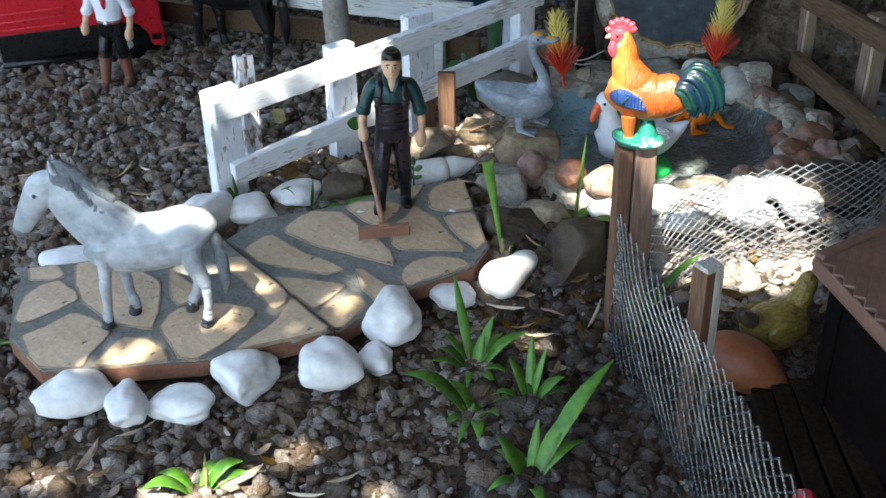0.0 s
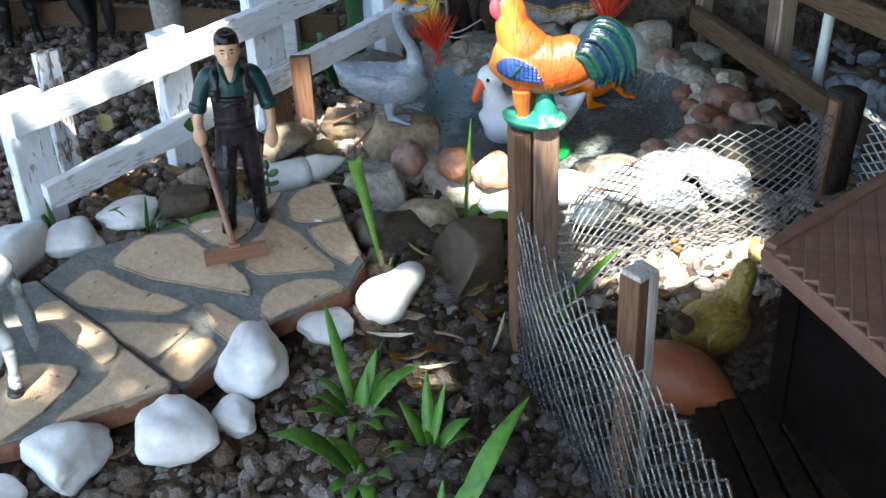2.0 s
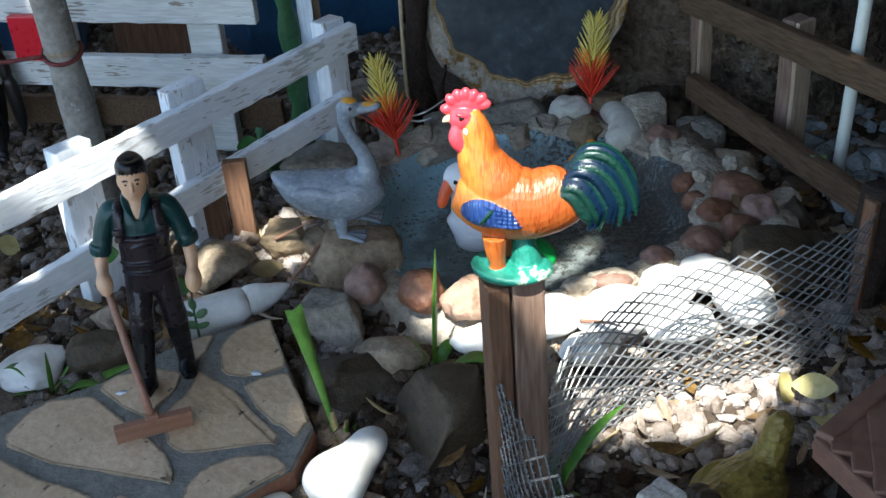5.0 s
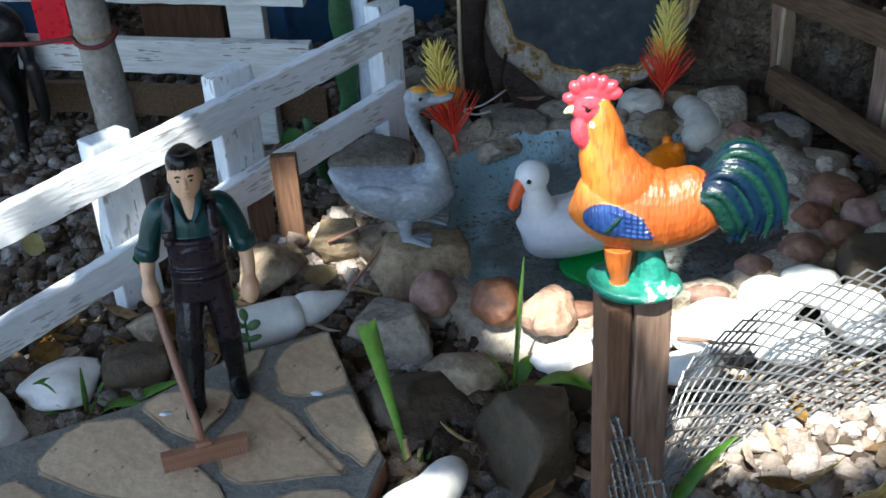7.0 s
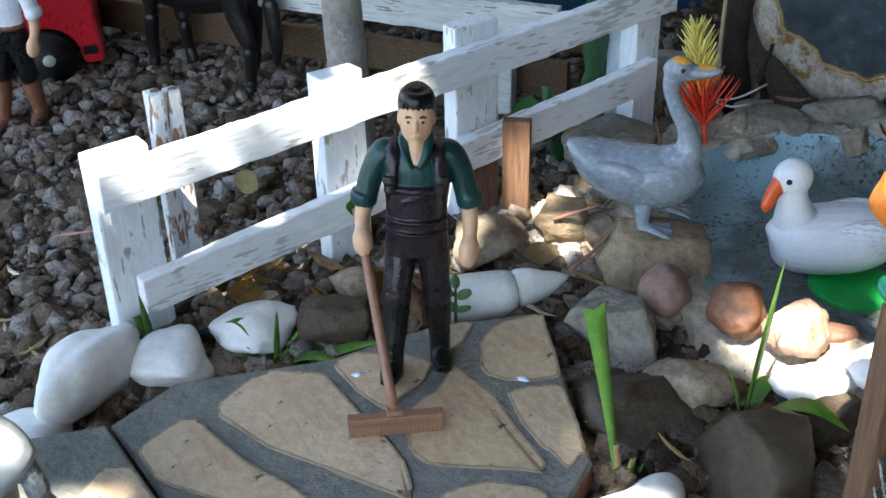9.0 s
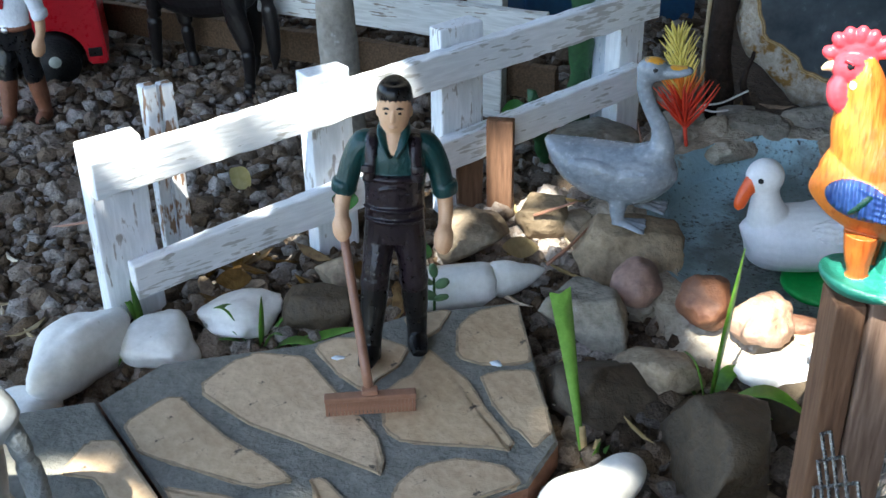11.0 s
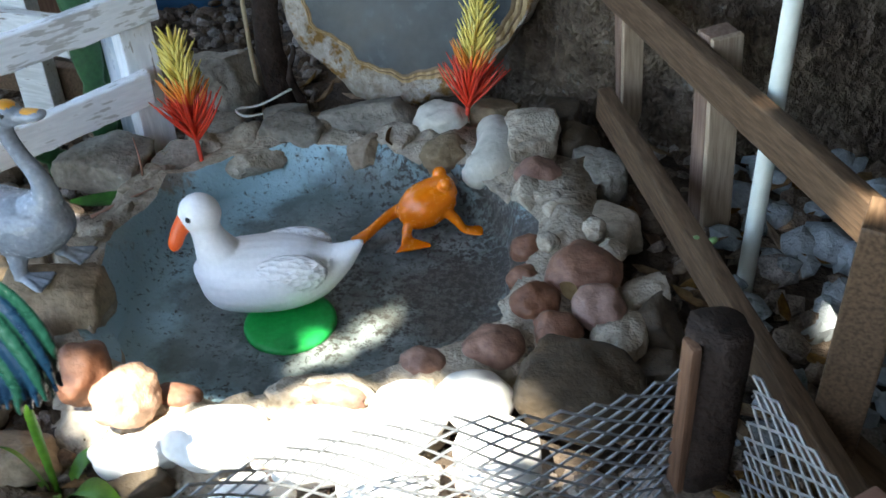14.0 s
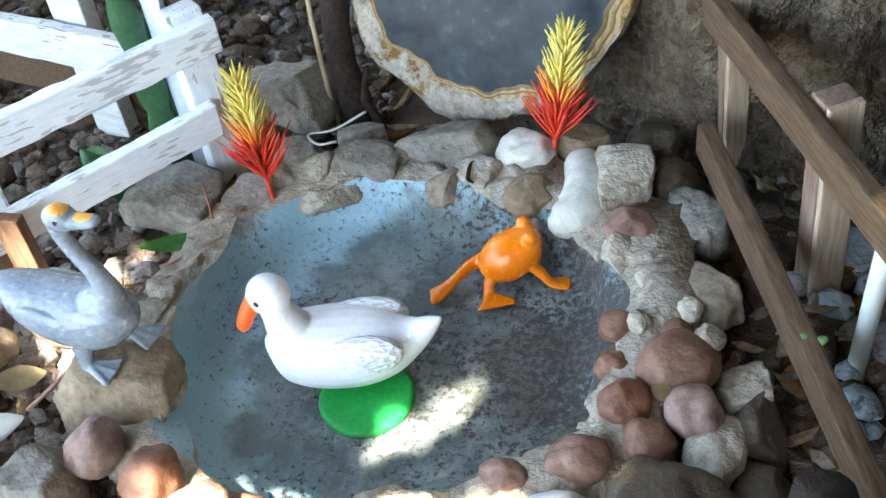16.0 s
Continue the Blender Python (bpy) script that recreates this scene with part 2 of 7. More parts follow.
M = dict(
    soil=material("soil", (0.045, 0.033, 0.024), (0.10, 0.075, 0.055), 30, 0.95, 0.8, depth=0.006),
    gravel=material("gravel", (0.085, 0.062, 0.045), (0.29, 0.228, 0.176), 150, 0.75, 0.9, island=0.60),
    # dark planks, their colour pushed lower to hold the shade beside the hut
    deck_wood=material("deck wood darkened for shade", (0.008, 0.006, 0.004), (0.026, 0.019, 0.013), 50, 0.95, 0.5, spec=0.03),
    # brown gravel and dirt, both darkened beyond their own tone for shade
    shaded_gravel=material("brown gravel", (0.036, 0.027, 0.020), (0.135, 0.105, 0.080), 150, 0.75, 0.9, island=0.6),
    shaded_dirt=material("yard dirt darkened for shade", (0.034, 0.024, 0.017), (0.105, 0.074, 0.052), 120, 0.85, 0.8, island=0.5),
    concrete=material("pale concrete", (0.19, 0.21, 0.215), (0.35, 0.375, 0.38), 40, 0.85, 0.6, depth=0.004, speck=(0.10, 0.11, 0.10), speck_scale=90, speck_at=0.60),
    # paler copy of the gravel, sunlight put into its colour
    sunlit_gravel=material("pale gravel", (0.24, 0.195, 0.165), (0.45, 0.385, 0.335), 120, 0.8, 0.5, island=0.35),
    litter=material("leaf litter", (0.09, 0.05, 0.025), (0.26, 0.17, 0.08), 60, 0.8, 0.4, island=0.5),
    straw=material("straw", (0.35, 0.27, 0.15), (0.55, 0.44, 0.27), 60, 0.7, 0.2, island=0.4),
    white_stone=material("white stone", (0.66, 0.65, 0.61), (0.85, 0.84, 0.81), 45, 0.55, 0.12, objrand=0.05,
                         speck=(0.30, 0.25, 0.19), speck_scale=120, speck_at=0.68),
    cream_stone=material("cream stone", (0.40, 0.38, 0.31), (0.62, 0.59, 0.51), 40, 0.6, 0.3, speck=(0.24, 0.20, 0.14), speck_scale=80, speck_at=0.64),
    grey_rock=material("grey rock", (0.165, 0.150, 0.125), (0.385, 0.350, 0.295), 45, 0.85, 0.6, objrand=0.25,
                       speck=(0.42, 0.41, 0.38), speck_scale=90, speck_at=0.64, depth=0.003),
    brown_rock=material("brown rock", (0.034, 0.024, 0.013), (0.088, 0.062, 0.036), 40, 0.7, 0.6, objrand=0.15),
    tan_rock=material("tan rock", (0.165, 0.124, 0.082), (0.375, 0.295, 0.205), 45, 0.75, 0.6, objrand=0.2),
    red_rock=material("red rock", (0.135, 0.062, 0.040), (0.285, 0.150, 0.098), 50, 0.6, 0.4, objrand=0.25,
                      speck=(0.42, 0.34, 0.29), speck_scale=110, speck_at=0.66),
    cracked_rock=material("orange-brown rock", (0.30, 0.17, 0.11), (0.46, 0.30, 0.21), 50, 0.7, 0.6),
    mortar=material("mortar", (0.24, 0.195, 0.145), (0.52, 0.455, 0.36), 40, 0.9, 0.6, depth=0.005,
                    speck=(0.10, 0.09, 0.075), speck_scale=60, speck_at=0.60),
    pond=pond_paint(),
    wall=material("wall plaster", (0.06, 0.055, 0.045), (0.13, 0.12, 0.10), 6, 0.9, 0.5, fine=12),
    joint=material("grey joint", (0.130, 0.128, 0.112), (0.245, 0.236, 0.205), 60, 0.9, 0.5),
    tile=material("sandy tile", (0.40, 0.275, 0.165), (0.62, 0.465, 0.305), 24, 0.6, 0.35, objrand=0.08, fine=9,
                  speck=(0.09, 0.065, 0.045), speck_scale=120, speck_at=0.61),
    tile_rim=material("darker tile rim", (0.22, 0.165, 0.110), (0.42, 0.32, 0.215), 60, 0.8, 0.4),
    fresh_grass=material("fresh grass blade", (0.10, 0.25, 0.03), (0.20, 0.40, 0.07), 60, 0.45, 0.2),
    terracotta=material("tile body", (0.17, 0.075, 0.045), (0.26, 0.13, 0.08), 60, 0.8, 0.4),
    rail_paint=wood("white rail paint", (0.74, 0.76, 0.78), (0.87, 0.89, 0.91), 0.5, (1.2, 9, 9), chips=(0.50, 0.50, 0.49), bump=0.4, worn=1.13),
    white_paint=wood("white post paint", (0.74, 0.76, 0.78), (0.87, 0.89, 0.91), 0.5, (7, 7, 1.2), chips=(0.42, 0.39, 0.36), bump=0.4, worn=1.15),
    worn_paint=wood("worn white paint", (0.62, 0.63, 0.64), (0.80, 0.81, 0.82), 0.6, (5, 5, 1.3), chips=(0.26, 0.155, 0.095), worn=1.05),
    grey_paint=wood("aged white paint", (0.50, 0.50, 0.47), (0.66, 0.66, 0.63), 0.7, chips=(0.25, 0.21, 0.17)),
    blue_paint=wood("blue white paint", (0.55, 0.62, 0.70), (0.72, 0.77, 0.82), 0.6, (12, 12, 1), chips=(0.30, 0.38, 0.50)),
    brown_wood=wood("brown wood", (0.110, 0.055, 0.031), (0.185, 0.100, 0.058), 0.7, (9, 9, 1)),
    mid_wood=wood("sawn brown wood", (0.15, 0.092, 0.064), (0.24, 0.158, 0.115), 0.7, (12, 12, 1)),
    pale_wood=wood("pale wood", (0.29, 0.205, 0.135), (0.43, 0.325, 0.225), 0.7, (12, 12, 1)),
    post_pale=wood("bleached wood", (0.36, 0.33, 0.28), (0.56, 0.53, 0.47), 0.7, (12, 12, 1)),
    rail_wood=wood("rail wood", (0.058, 0.033, 0.017), (0.120, 0.074, 0.042), 0.6, (12, 1.5, 12)),
    log=material("dark log", (0.014, 0.010, 0.008), (0.05, 0.033, 0.025), 60, 0.8, 0.8, speck=(0.30, 0.27, 0.24),
                 speck_scale=160, speck_at=0.70),
    bark=material("bark", (0.048, 0.033, 0.022), (0.25, 0.188, 0.130), 26, 0.95, 1.0, fine=5, depth=0.03,
                  speck=(0.22, 0.195, 0.16), speck_scale=60, speck_at=0.62),
    stem=material("stem bark", (0.17, 0.15, 0.125), (0.33, 0.30, 0.26), 45, 0.85, 0.5, speck=(0.40, 0.39, 0.36), speck_scale=60),
    metal=material("zinc mesh", (0.16, 0.165, 0.18), (0.36, 0.375, 0.40), 120, 0.26, 0.1, metal=0.85),
    # same zinc made less metallic and rougher, to look sunlit
    lit_metal=material("sunlit zinc mesh", (0.19, 0.20, 0.21), (0.37, 0.38, 0.39), 120, 0.42, 0.1, metal=0.5),
    grass=material("grass blade", (0.050, 0.140, 0.022), (0.16, 0.32, 0.060), 40, 0.45, 0.2, island=0.25),
    leaf=material("dark leaf", (0.025, 0.09, 0.02), (0.07, 0.20, 0.045), 50, 0.4, 0.2, island=0.3),
    cactus=material("cactus skin", (0.012, 0.055, 0.018), (0.03, 0.11, 0.035), 60, 0.5, 0.3),
    crown=material("crown leaf", (0.02, 0.05, 0.012), (0.05, 0.11, 0.03), 20, 0.6, 0.0, island=0.3),
    yellow_leaf=material("yellow leaf", (0.50, 0.42, 0.14), (0.68, 0.60, 0.30), 60, 0.5, 0.2),
    orange=plumage("orange plumage", (0.68, 0.205, 0.028), (0.35, 0.082, 0.015)),
    red=material("red paint", (0.58, 0.03, 0.05), (0.70, 0.07, 0.09), 60, 0.32, 0.1),
    blue=material("blue wing", (0.012, 0.028, 0.13), (0.03, 0.08, 0.24), 90, 0.35, 0.4, wave=0.7, wave_scale=140, depth=0.001),
    tail=material("tail feathers", (0.002, 0.007, 0.022), (0.003, 0.018, 0.036), 75, 0.30, 0.3, depth=0.001),
    tail_green=material("green feathers", (0.003, 0.020, 0.015), (0.006, 0.038, 0.026), 75, 0.30, 0.3),
    # cream specks are pale paint spots and also paint in the sunlit patch
    base_green=material("green base", (0.015, 0.15, 0.105), (0.035, 0.25, 0.18), 80, 0.35, 0.3, speck=(0.66, 0.64, 0.52), speck_scale=60, speck_at=0.58),
    beak=material("beak", (0.70, 0.52, 0.25), (0.80, 0.65, 0.38), 60, 0.4, 0.1),
    black=material("black paint", (0.004, 0.004, 0.005), (0.009, 0.009, 0.010), 60, 0.30, 0.15, spec=0.35),
    white=material("white plumage", (0.74, 0.74, 0.75), (0.86, 0.86, 0.87), 75, 0.38, 0.15, depth=0.0008),
    white_wing=material("white wing feathers", (0.74, 0.74, 0.75), (0.86, 0.86, 0.87), 75, 0.40, 0.8, depth=0.0016, scales=480),
    bill=material("orange bill", (0.72, 0.085, 0.012), (0.82, 0.13, 0.025), 60, 0.35, 0.05),
    lily=material("green disc", (0.01, 0.32, 0.05), (0.03, 0.47, 0.10), 60, 0.4, 0.2),
    goose=material("grey plumage", (0.165, 0.190, 0.220), (0.29, 0.325, 0.37), 60, 0.24, 0.22, depth=0.0010, scales=480),
    goose_face=material("amber face", (0.62, 0.26, 0.02), (0.74, 0.38, 0.06), 60, 0.35, 0.1),
    frog=material("orange plastic", (0.86, 0.17, 0.003), (0.92, 0.26, 0.008), 50, 0.25, 0.05),
    skin=material("doll skin", (0.57, 0.33, 0.185), (0.66, 0.41, 0.25), 60, 0.5, 0.05),
    shirt=material("green shirt", (0.004, 0.030, 0.031), (0.010, 0.052, 0.050), 70, 0.34, 0.2, spec=0.4),
    overall=material("plum overall", (0.010, 0.0065, 0.009), (0.021, 0.0135, 0.018), 70, 0.30, 0.25, spec=0.4),
    white_cloth=material("white shirt", (0.60, 0.64, 0.70), (0.75, 0.78, 0.82), 60, 0.6, 0.3),
    boot=material("brown boot", (0.14, 0.05, 0.025), (0.22, 0.09, 0.05), 60, 0.5, 0.2),
    rake=material("brown plastic", (0.23, 0.11, 0.065), (0.33, 0.17, 0.11), 60, 0.4, 0.15),
    grey_horse=material("dapple grey", (0.21, 0.235, 0.26), (0.55, 0.58, 0.60), 34, 0.45, 0.25, fine=3),
    mane=material("dark grey mane", (0.10, 0.115, 0.125), (0.24, 0.265, 0.28), 90, 0.5, 0.6),
    hoof=material("hoof", (0.012, 0.013, 0.015), (0.035, 0.035, 0.038), 60, 0.5, 0.1),
    black_horse=material("black horse", (0.005, 0.0045, 0.005), (0.014, 0.011, 0.011), 50, 0.36, 0.3, spec=0.35),
    sack=material("sackcloth", (0.33, 0.24, 0.14), (0.48, 0.37, 0.24), 120, 0.9, 0.6),
    car_red=material("red plastic", (0.48, 0.006, 0.015), (0.58, 0.015, 0.03), 40, 0.3, 0.03),
    tyre=material("tyre", (0.016, 0.016, 0.018), (0.035, 0.035, 0.036), 80, 0.8, 0.4),
    rim=material("grey rim", (0.30, 0.34, 0.32), (0.42, 0.46, 0.43), 50, 0.5, 0.1),
    chrome=material("silver tube", (0.55, 0.57, 0.60), (0.65, 0.67, 0.70), 50, 0.3, 0.05, metal=0.8),
    roof=material("brown roof", (0.13, 0.065, 0.045), (0.22, 0.12, 0.085), 50, 0.5, 0.2),
    # near-black wood colour stands in for the deep shade under the roof
    shaded_wood=material("hut wood blackened for shade", (0.004, 0.003, 0.0025), (0.010, 0.007, 0.006), 50, 0.95, 0.3, spec=0.02),
    hen=material("olive plumage", (0.13, 0.092, 0.016), (0.30, 0.22, 0.045), 70, 0.5, 0.6, scales=430, speck=(0.05, 0.04, 0.012), speck_scale=120, speck_at=0.6),
    clay=material("orange clay", (0.20, 0.058, 0.022), (0.31, 0.105, 0.042), 40, 0.5, 0.2),
    pipe=material("white pipe", (0.66, 0.68, 0.60), (0.76, 0.78, 0.70), 40, 0.4, 0.05),
    agate=material("polished agate", (0.022, 0.030, 0.037), (0.064, 0.079, 0.089), 18, 0.24, 0.0, spec=0.22),
    agate_band=material("amber band", (0.30, 0.18, 0.05), (0.52, 0.38, 0.19), 60, 0.4, 0.3, wave=0.4, wave_scale=70),
    agate_dark=material("dark ochre band", (0.10, 0.055, 0.018), (0.22, 0.13, 0.045), 60, 0.35, 0.2),
    agate_crust=material("agate crust", (0.26, 0.20, 0.13), (0.60, 0.56, 0.49), 40, 0.8, 0.9, depth=0.003,
                         speck=(0.26, 0.15, 0.045), speck_scale=45, speck_at=0.52),
    plant_red=material("red plastic plant", (0.62, 0.03, 0.015), (0.78, 0.07, 0.025), 60, 0.4, 0.05),
    plant_orange=material("orange plastic plant", (0.74, 0.20, 0.02), (0.84, 0.34, 0.05), 60, 0.4, 0.05),
    plant_yellow=material("yellow plastic plant", (0.74, 0.58, 0.08), (0.84, 0.72, 0.24), 60, 0.4, 0.05),
    rope=material("red cord", (0.13, 0.03, 0.03), (0.22, 0.07, 0.06), 200, 0.8, 0.5),
    blue_plastic=material("blue plastic", (0.016, 0.06, 0.14), (0.032, 0.11, 0.22), 40, 0.5, 0.1),
    wire=material("pale cable", (0.55, 0.55, 0.53), (0.68, 0.68, 0.66), 40, 0.5, 0.05),
)


# ---- mesh helpers ----
def mesh_of(name, bm, mats, smooth=True):
    me = bpy.data.meshes.new(name)
    bm.normal_update()
    bm.to_mesh(me)
    bm.free()
    for m in mats if isinstance(mats, (list, tuple)) else [mats]:
        me.materials.append(m)
    if smooth:
        for p in me.polygons:
            p.use_smooth = True
    return me


def thing(name, bm, mats, m=None, label="", category="", group="", kind="", smooth=True):
    ob = new(name, mesh_of(name, bm, mats, smooth))
    if m is not None:
        ob.matrix_world = m
    return tagged(ob, label, category, group, kind)


def holder(name, m, label="", category="", group="", kind=""):
    ob = new(name)
    ob.empty_display_size = 0.01
    ob.matrix_world = m
    return tagged(ob, label, category, group, kind)


def part(name, bm, mats, parent, label="", smooth=True, kind=""):
    ob = new(name, mesh_of(name, bm, mats, smooth))
    ob.parent = parent
    return tagged(ob, label, kind=kind)


def box(bm, c, s, rot=None, bevel=0.0, mat=0, jitter=0.0):
    """A box of size s about c, with its edges rounded off."""
    r = bmesh.ops.create_cube(bm, size=1.0)
    vs = r["verts"]
    for v in vs:
        v.co = Vector((v.co.x * s[0], v.co.y * s[1], v.co.z * s[2]))
        if jitter:
            v.co += Vector([random.uniform(-jitter, jitter) for _ in range(3)])
    fs = list({f for v in vs for f in v.link_faces})
    if bevel:
        es = list({e for v in vs for e in v.link_edges})
        out = bmesh.ops.bevel(bm, geom=es, offset=bevel, segments=2, affect="EDGES", profile=0.6)
        fs = list(set(out["faces"]) | {f for f in fs if f.is_valid})
        vs = list({v for f in fs for v in f.verts})
    turn = (rot or Matrix()).to_4x4()
    for v in vs:
        v.co = turn @ v.co + Vector(c)
    for f in fs:
        f.material_index = mat
    return vs


def spline(pts, n):
    """Catmull-Rom through rows of numbers, n steps to a stretch."""
    p = np.array(pts, float)
    q = np.vstack([2 * p[0] - p[1], p, 2 * p[-1] - p[-2]])
    out = []
    for i in range(len(p) - 1):
        a, b, c, d = q[i:i + 4]
        for k in range(n):
            t = k / n
            out.append(0.5 * (2 * b + (c - a) * t + (2 * a - 5 * b + 4 * c - d) * t * t + (3 * b - a - 3 * c + d) * t ** 3))
    return np.array(out + [p[-1]])


def tube(bm, rows, mat=0, seg=14, steps=4, up=(0, 0, 1), cap=True):
    """A rounded body along rows of x, y, z, half width, half height."""
    r = spline(rows, steps) if steps > 1 else np.array(rows, float)
    rings, up, last = [], Vector(up), None
    for i, row in enumerate(r):
        t = Vector(r[min(i + 1, len(r) - 1)][:3] - r[max(i - 1, 0)][:3])
        t = t.normalized() if t.length > 1e-9 else Vector((0, 0, 1))
        side = t.cross(up)
        if side.length < 0.15:
            side = t.cross(Vector((0, 1, 0)) if abs(t.y) < 0.9 else Vector((1, 0, 0)))
        side.normalize()
        if last is not None and side.dot(last) < 0:
            side.negate()
        last = side
        top = side.cross(t).normalized()
        a, b = max(row[3], 1e-5), max(row[4], 1e-5)
        rings.append([bm.verts.new(Vector(row[:3]) + side * (a * math.cos(w)) + top * (b * math.sin(w)))
                      for w in (2 * math.pi * k / seg for k in range(seg))])
    faces = []
    for p, q in zip(rings, rings[1:]):
        for k in range(seg):
            faces.append(bm.faces.new((p[k], p[(k + 1) % seg], q[(k + 1) % seg], q[k])))
    if cap:
        faces += [bm.faces.new(rings[0][::-1]), bm.faces.new(rings[-1])]
    for f in faces:
        f.material_index = mat
    return faces


def blob(bm, c, s, mat=0, sub=3, rot=None):
    r = bmesh.ops.create_icosphere(bm, subdivisions=sub, radius=1.0)
    turn = (rot or Matrix()).to_4x4()
    for v in r["verts"]:
        v.co = turn @ Vector((v.co.x * s[0], v.co.y * s[1], v.co.z * s[2])) + Vector(c)
    for f in {f for v in r["verts"] for f in v.link_faces}:
        f.material_index = mat


def slab(bm, outline, z0, z1, mat_top=0, mat_side=0, bevel=0.0):
    """A prism over a closed plan outline, its upper edge rounded off."""
    top = [bm.verts.new((x, y, z1)) for x, y in outline]
    low = [bm.verts.new((x, y, z0)) for x, y in outline]
    f = bm.faces.new(top)
    f.material_index = mat_top
    k = len(outline)
    for i in range(k):
        g = bm.faces.new((low[i], low[(i + 1) % k], top[(i + 1) % k], top[i]))
        g.material_index = mat_side
    if bevel:
        bmesh.ops.bevel(bm, geom=list(f.edges), offset=bevel, segments=2, affect="EDGES")


def rock_mesh(s, seed, angular=0.0, sub=3, rough=0.12, squash=0.0):
    """A stone of about the given size, its lowest point at z = 0."""
    rnd = random.Random(seed)
    bm = bmesh.new()
    bmesh.ops.create_icosphere(bm, subdivisions=sub, radius=1.0)
    off = Vector([rnd.uniform(-50, 50) for _ in range(3)])
    planes = []
    for _ in range(int(14 * angular) + 2 if angular else 0):
        n = Vector([rnd.gauss(0, 1) for _ in range(3)]).normalized()
        planes.append((n, rnd.uniform(0.42, 0.74)))
    for v in bm.verts:
        n = v.co.normalized()
        co = n * (1 + rough * 2.2 * noise.noise(n * 1.15 + off) + rough * 0.9 * noise.noise(n * 2.4 - off) + rough * 0.3 * noise.noise(n * 6 + off))
        for pn, d in planes:
            h = co.dot(pn) - d
            if h > 0:
                co -= pn * h * 0.90
        if angular > 0.15:
            co *= 1 + 0.05 * noise.noise(n * 3.5 + off) + 0.035 * noise.noise(n * 8 + off) + 0.02 * noise.noise(n * 17 - off)
        if squash:
            co.x *= 1 - squash * co.y
        v.co = co
    lo = [min(v.co[i] for v in bm.verts) for i in range(3)]
    hi = [max(v.co[i] for v in bm.verts) for i in range(3)]
    for v in bm.verts:
        v.co = Vector([(v.co[i] - (lo[i] + hi[i]) / 2) / (hi[i] - lo[i]) * s[i] for i in range(3)])
        v.co.z += s[2] / 2
    return bm


def block_mesh(s, seed):
    """A broken rock of about the given size: a worn block with chipped corners, its lowest point at z = 0."""
    rnd = random.Random(seed)
    bm = bmesh.new()
    bmesh.ops.create_cube(bm, size=2.0)
    bmesh.ops.subdivide_edges(bm, edges=bm.edges[:], cuts=13, use_grid_fill=True)
    off = Vector([rnd.uniform(-50, 50) for _ in range(3)])
    shear = [rnd.uniform(-0.22, 0.22) for _ in range(4)]
    planes = []
    for _ in range(7):
        n = Vector([rnd.gauss(0, 1) for _ in range(3)]).normalized()
        planes.append((n, rnd.uniform(0.72, 1.02)))
    for v in bm.verts:
        n = v.co.normalized()
        co = v.co * 0.45 + n * 0.68
        co = Vector((co.x * (1 + shear[0] * co.y) + shear[1] * co.z, co.y * (1 + shear[2] * co.x) + shear[3] * co.z, co.z))
        for pn, d in planes:
            h = co.dot(pn) - d
            if h > 0:
                co -= pn * h * 0.93
        v.co = co * (1 + 0.12 * noise.noise(n * 1.4 + off) + 0.06 * noise.noise(n * 3.4 - off) + 0.035 * noise.noise(n * 8 + off) + 0.018 * noise.noise(n * 18 + off))
    lo = [min(v.co[i] for v in bm.verts) for i in range(3)]
    hi = [max(v.co[i] for v in bm.verts) for i in range(3)]
    for v in bm.verts:
        v.co = Vector([(v.co[i] - (lo[i] + hi[i]) / 2) / (hi[i] - lo[i]) * s[i] for i in range(3)])
        v.co.z += s[2] / 2
    return bm


def moulded(name, bm, mats, m, label, category, voxel=0.0005, rounds=2):
    """A figure cast in one piece: its closed shapes melt into one skin that keeps their paints."""
    raw = mesh_of("cast", bm, mats)
    ob = new("cast", raw)
    skin = ob.modifiers.new("skin", "REMESH")
    skin.mode, skin.voxel_size = "VOXEL", voxel
    me = bpy.data.meshes.new_from_object(ob.evaluated_get(bpy.context.evaluated_depsgraph_get()))
    tree = BVHTree.FromPolygons([v.co for v in raw.vertices], [p.vertices for p in raw.polygons])
    for p in me.polygons:
        p.material_index = raw.polygons[tree.find_nearest(p.center)[2]].material_index
    bpy.data.objects.remove(ob)
    bm = bmesh.new()
    bm.from_mesh(me)
    for _ in range(rounds):
        bmesh.ops.smooth_vert(bm, verts=bm.verts, factor=0.5, use_axis_x=True, use_axis_y=True, use_axis_z=True)
    return thing(name, bm, list(raw.materials), m, label, category)


def smooth_step(a, b, x):
    t = np.clip((x - a) / (b - a), 0, 1)
    return t * t * (3 - 2 * t)


def ground_z(x, y):
    """The height of the soil at a place in the plan."""
    x, y = np.asarray(x, float), np.asarray(y, float)
    z = -0.016 - 0.016 * (1 - smooth_step(0.44, 0.56, y + 0.25 * np.clip(x, -0.3, 0.1)))
    z = z - 0.014 * smooth_step(0.06, 0.14, x) * (1 - smooth_step(0.50, 0.58, y))
    pond = 1 - smooth_step(0.8, 1.15, np.hypot((x - 0.169) / 0.098, (y - 0.669) / 0.095))
    return z - 0.03 * pond


# ---- ground ----
near = np.linspace(-0.7, 0.7, 113)
far = 0.7 + 0.02 * np.cumsum(1.32 ** np.arange(24))
gx = np.concatenate([-far[::-1], near, far])
gy = gx + 0.55
nx = len(gx)
verts = [(x, y, float(ground_z(x, y)) + 0.0025 * noise.noise(Vector((x * 30, y * 30, 0)))) for y in gy for x in gx]
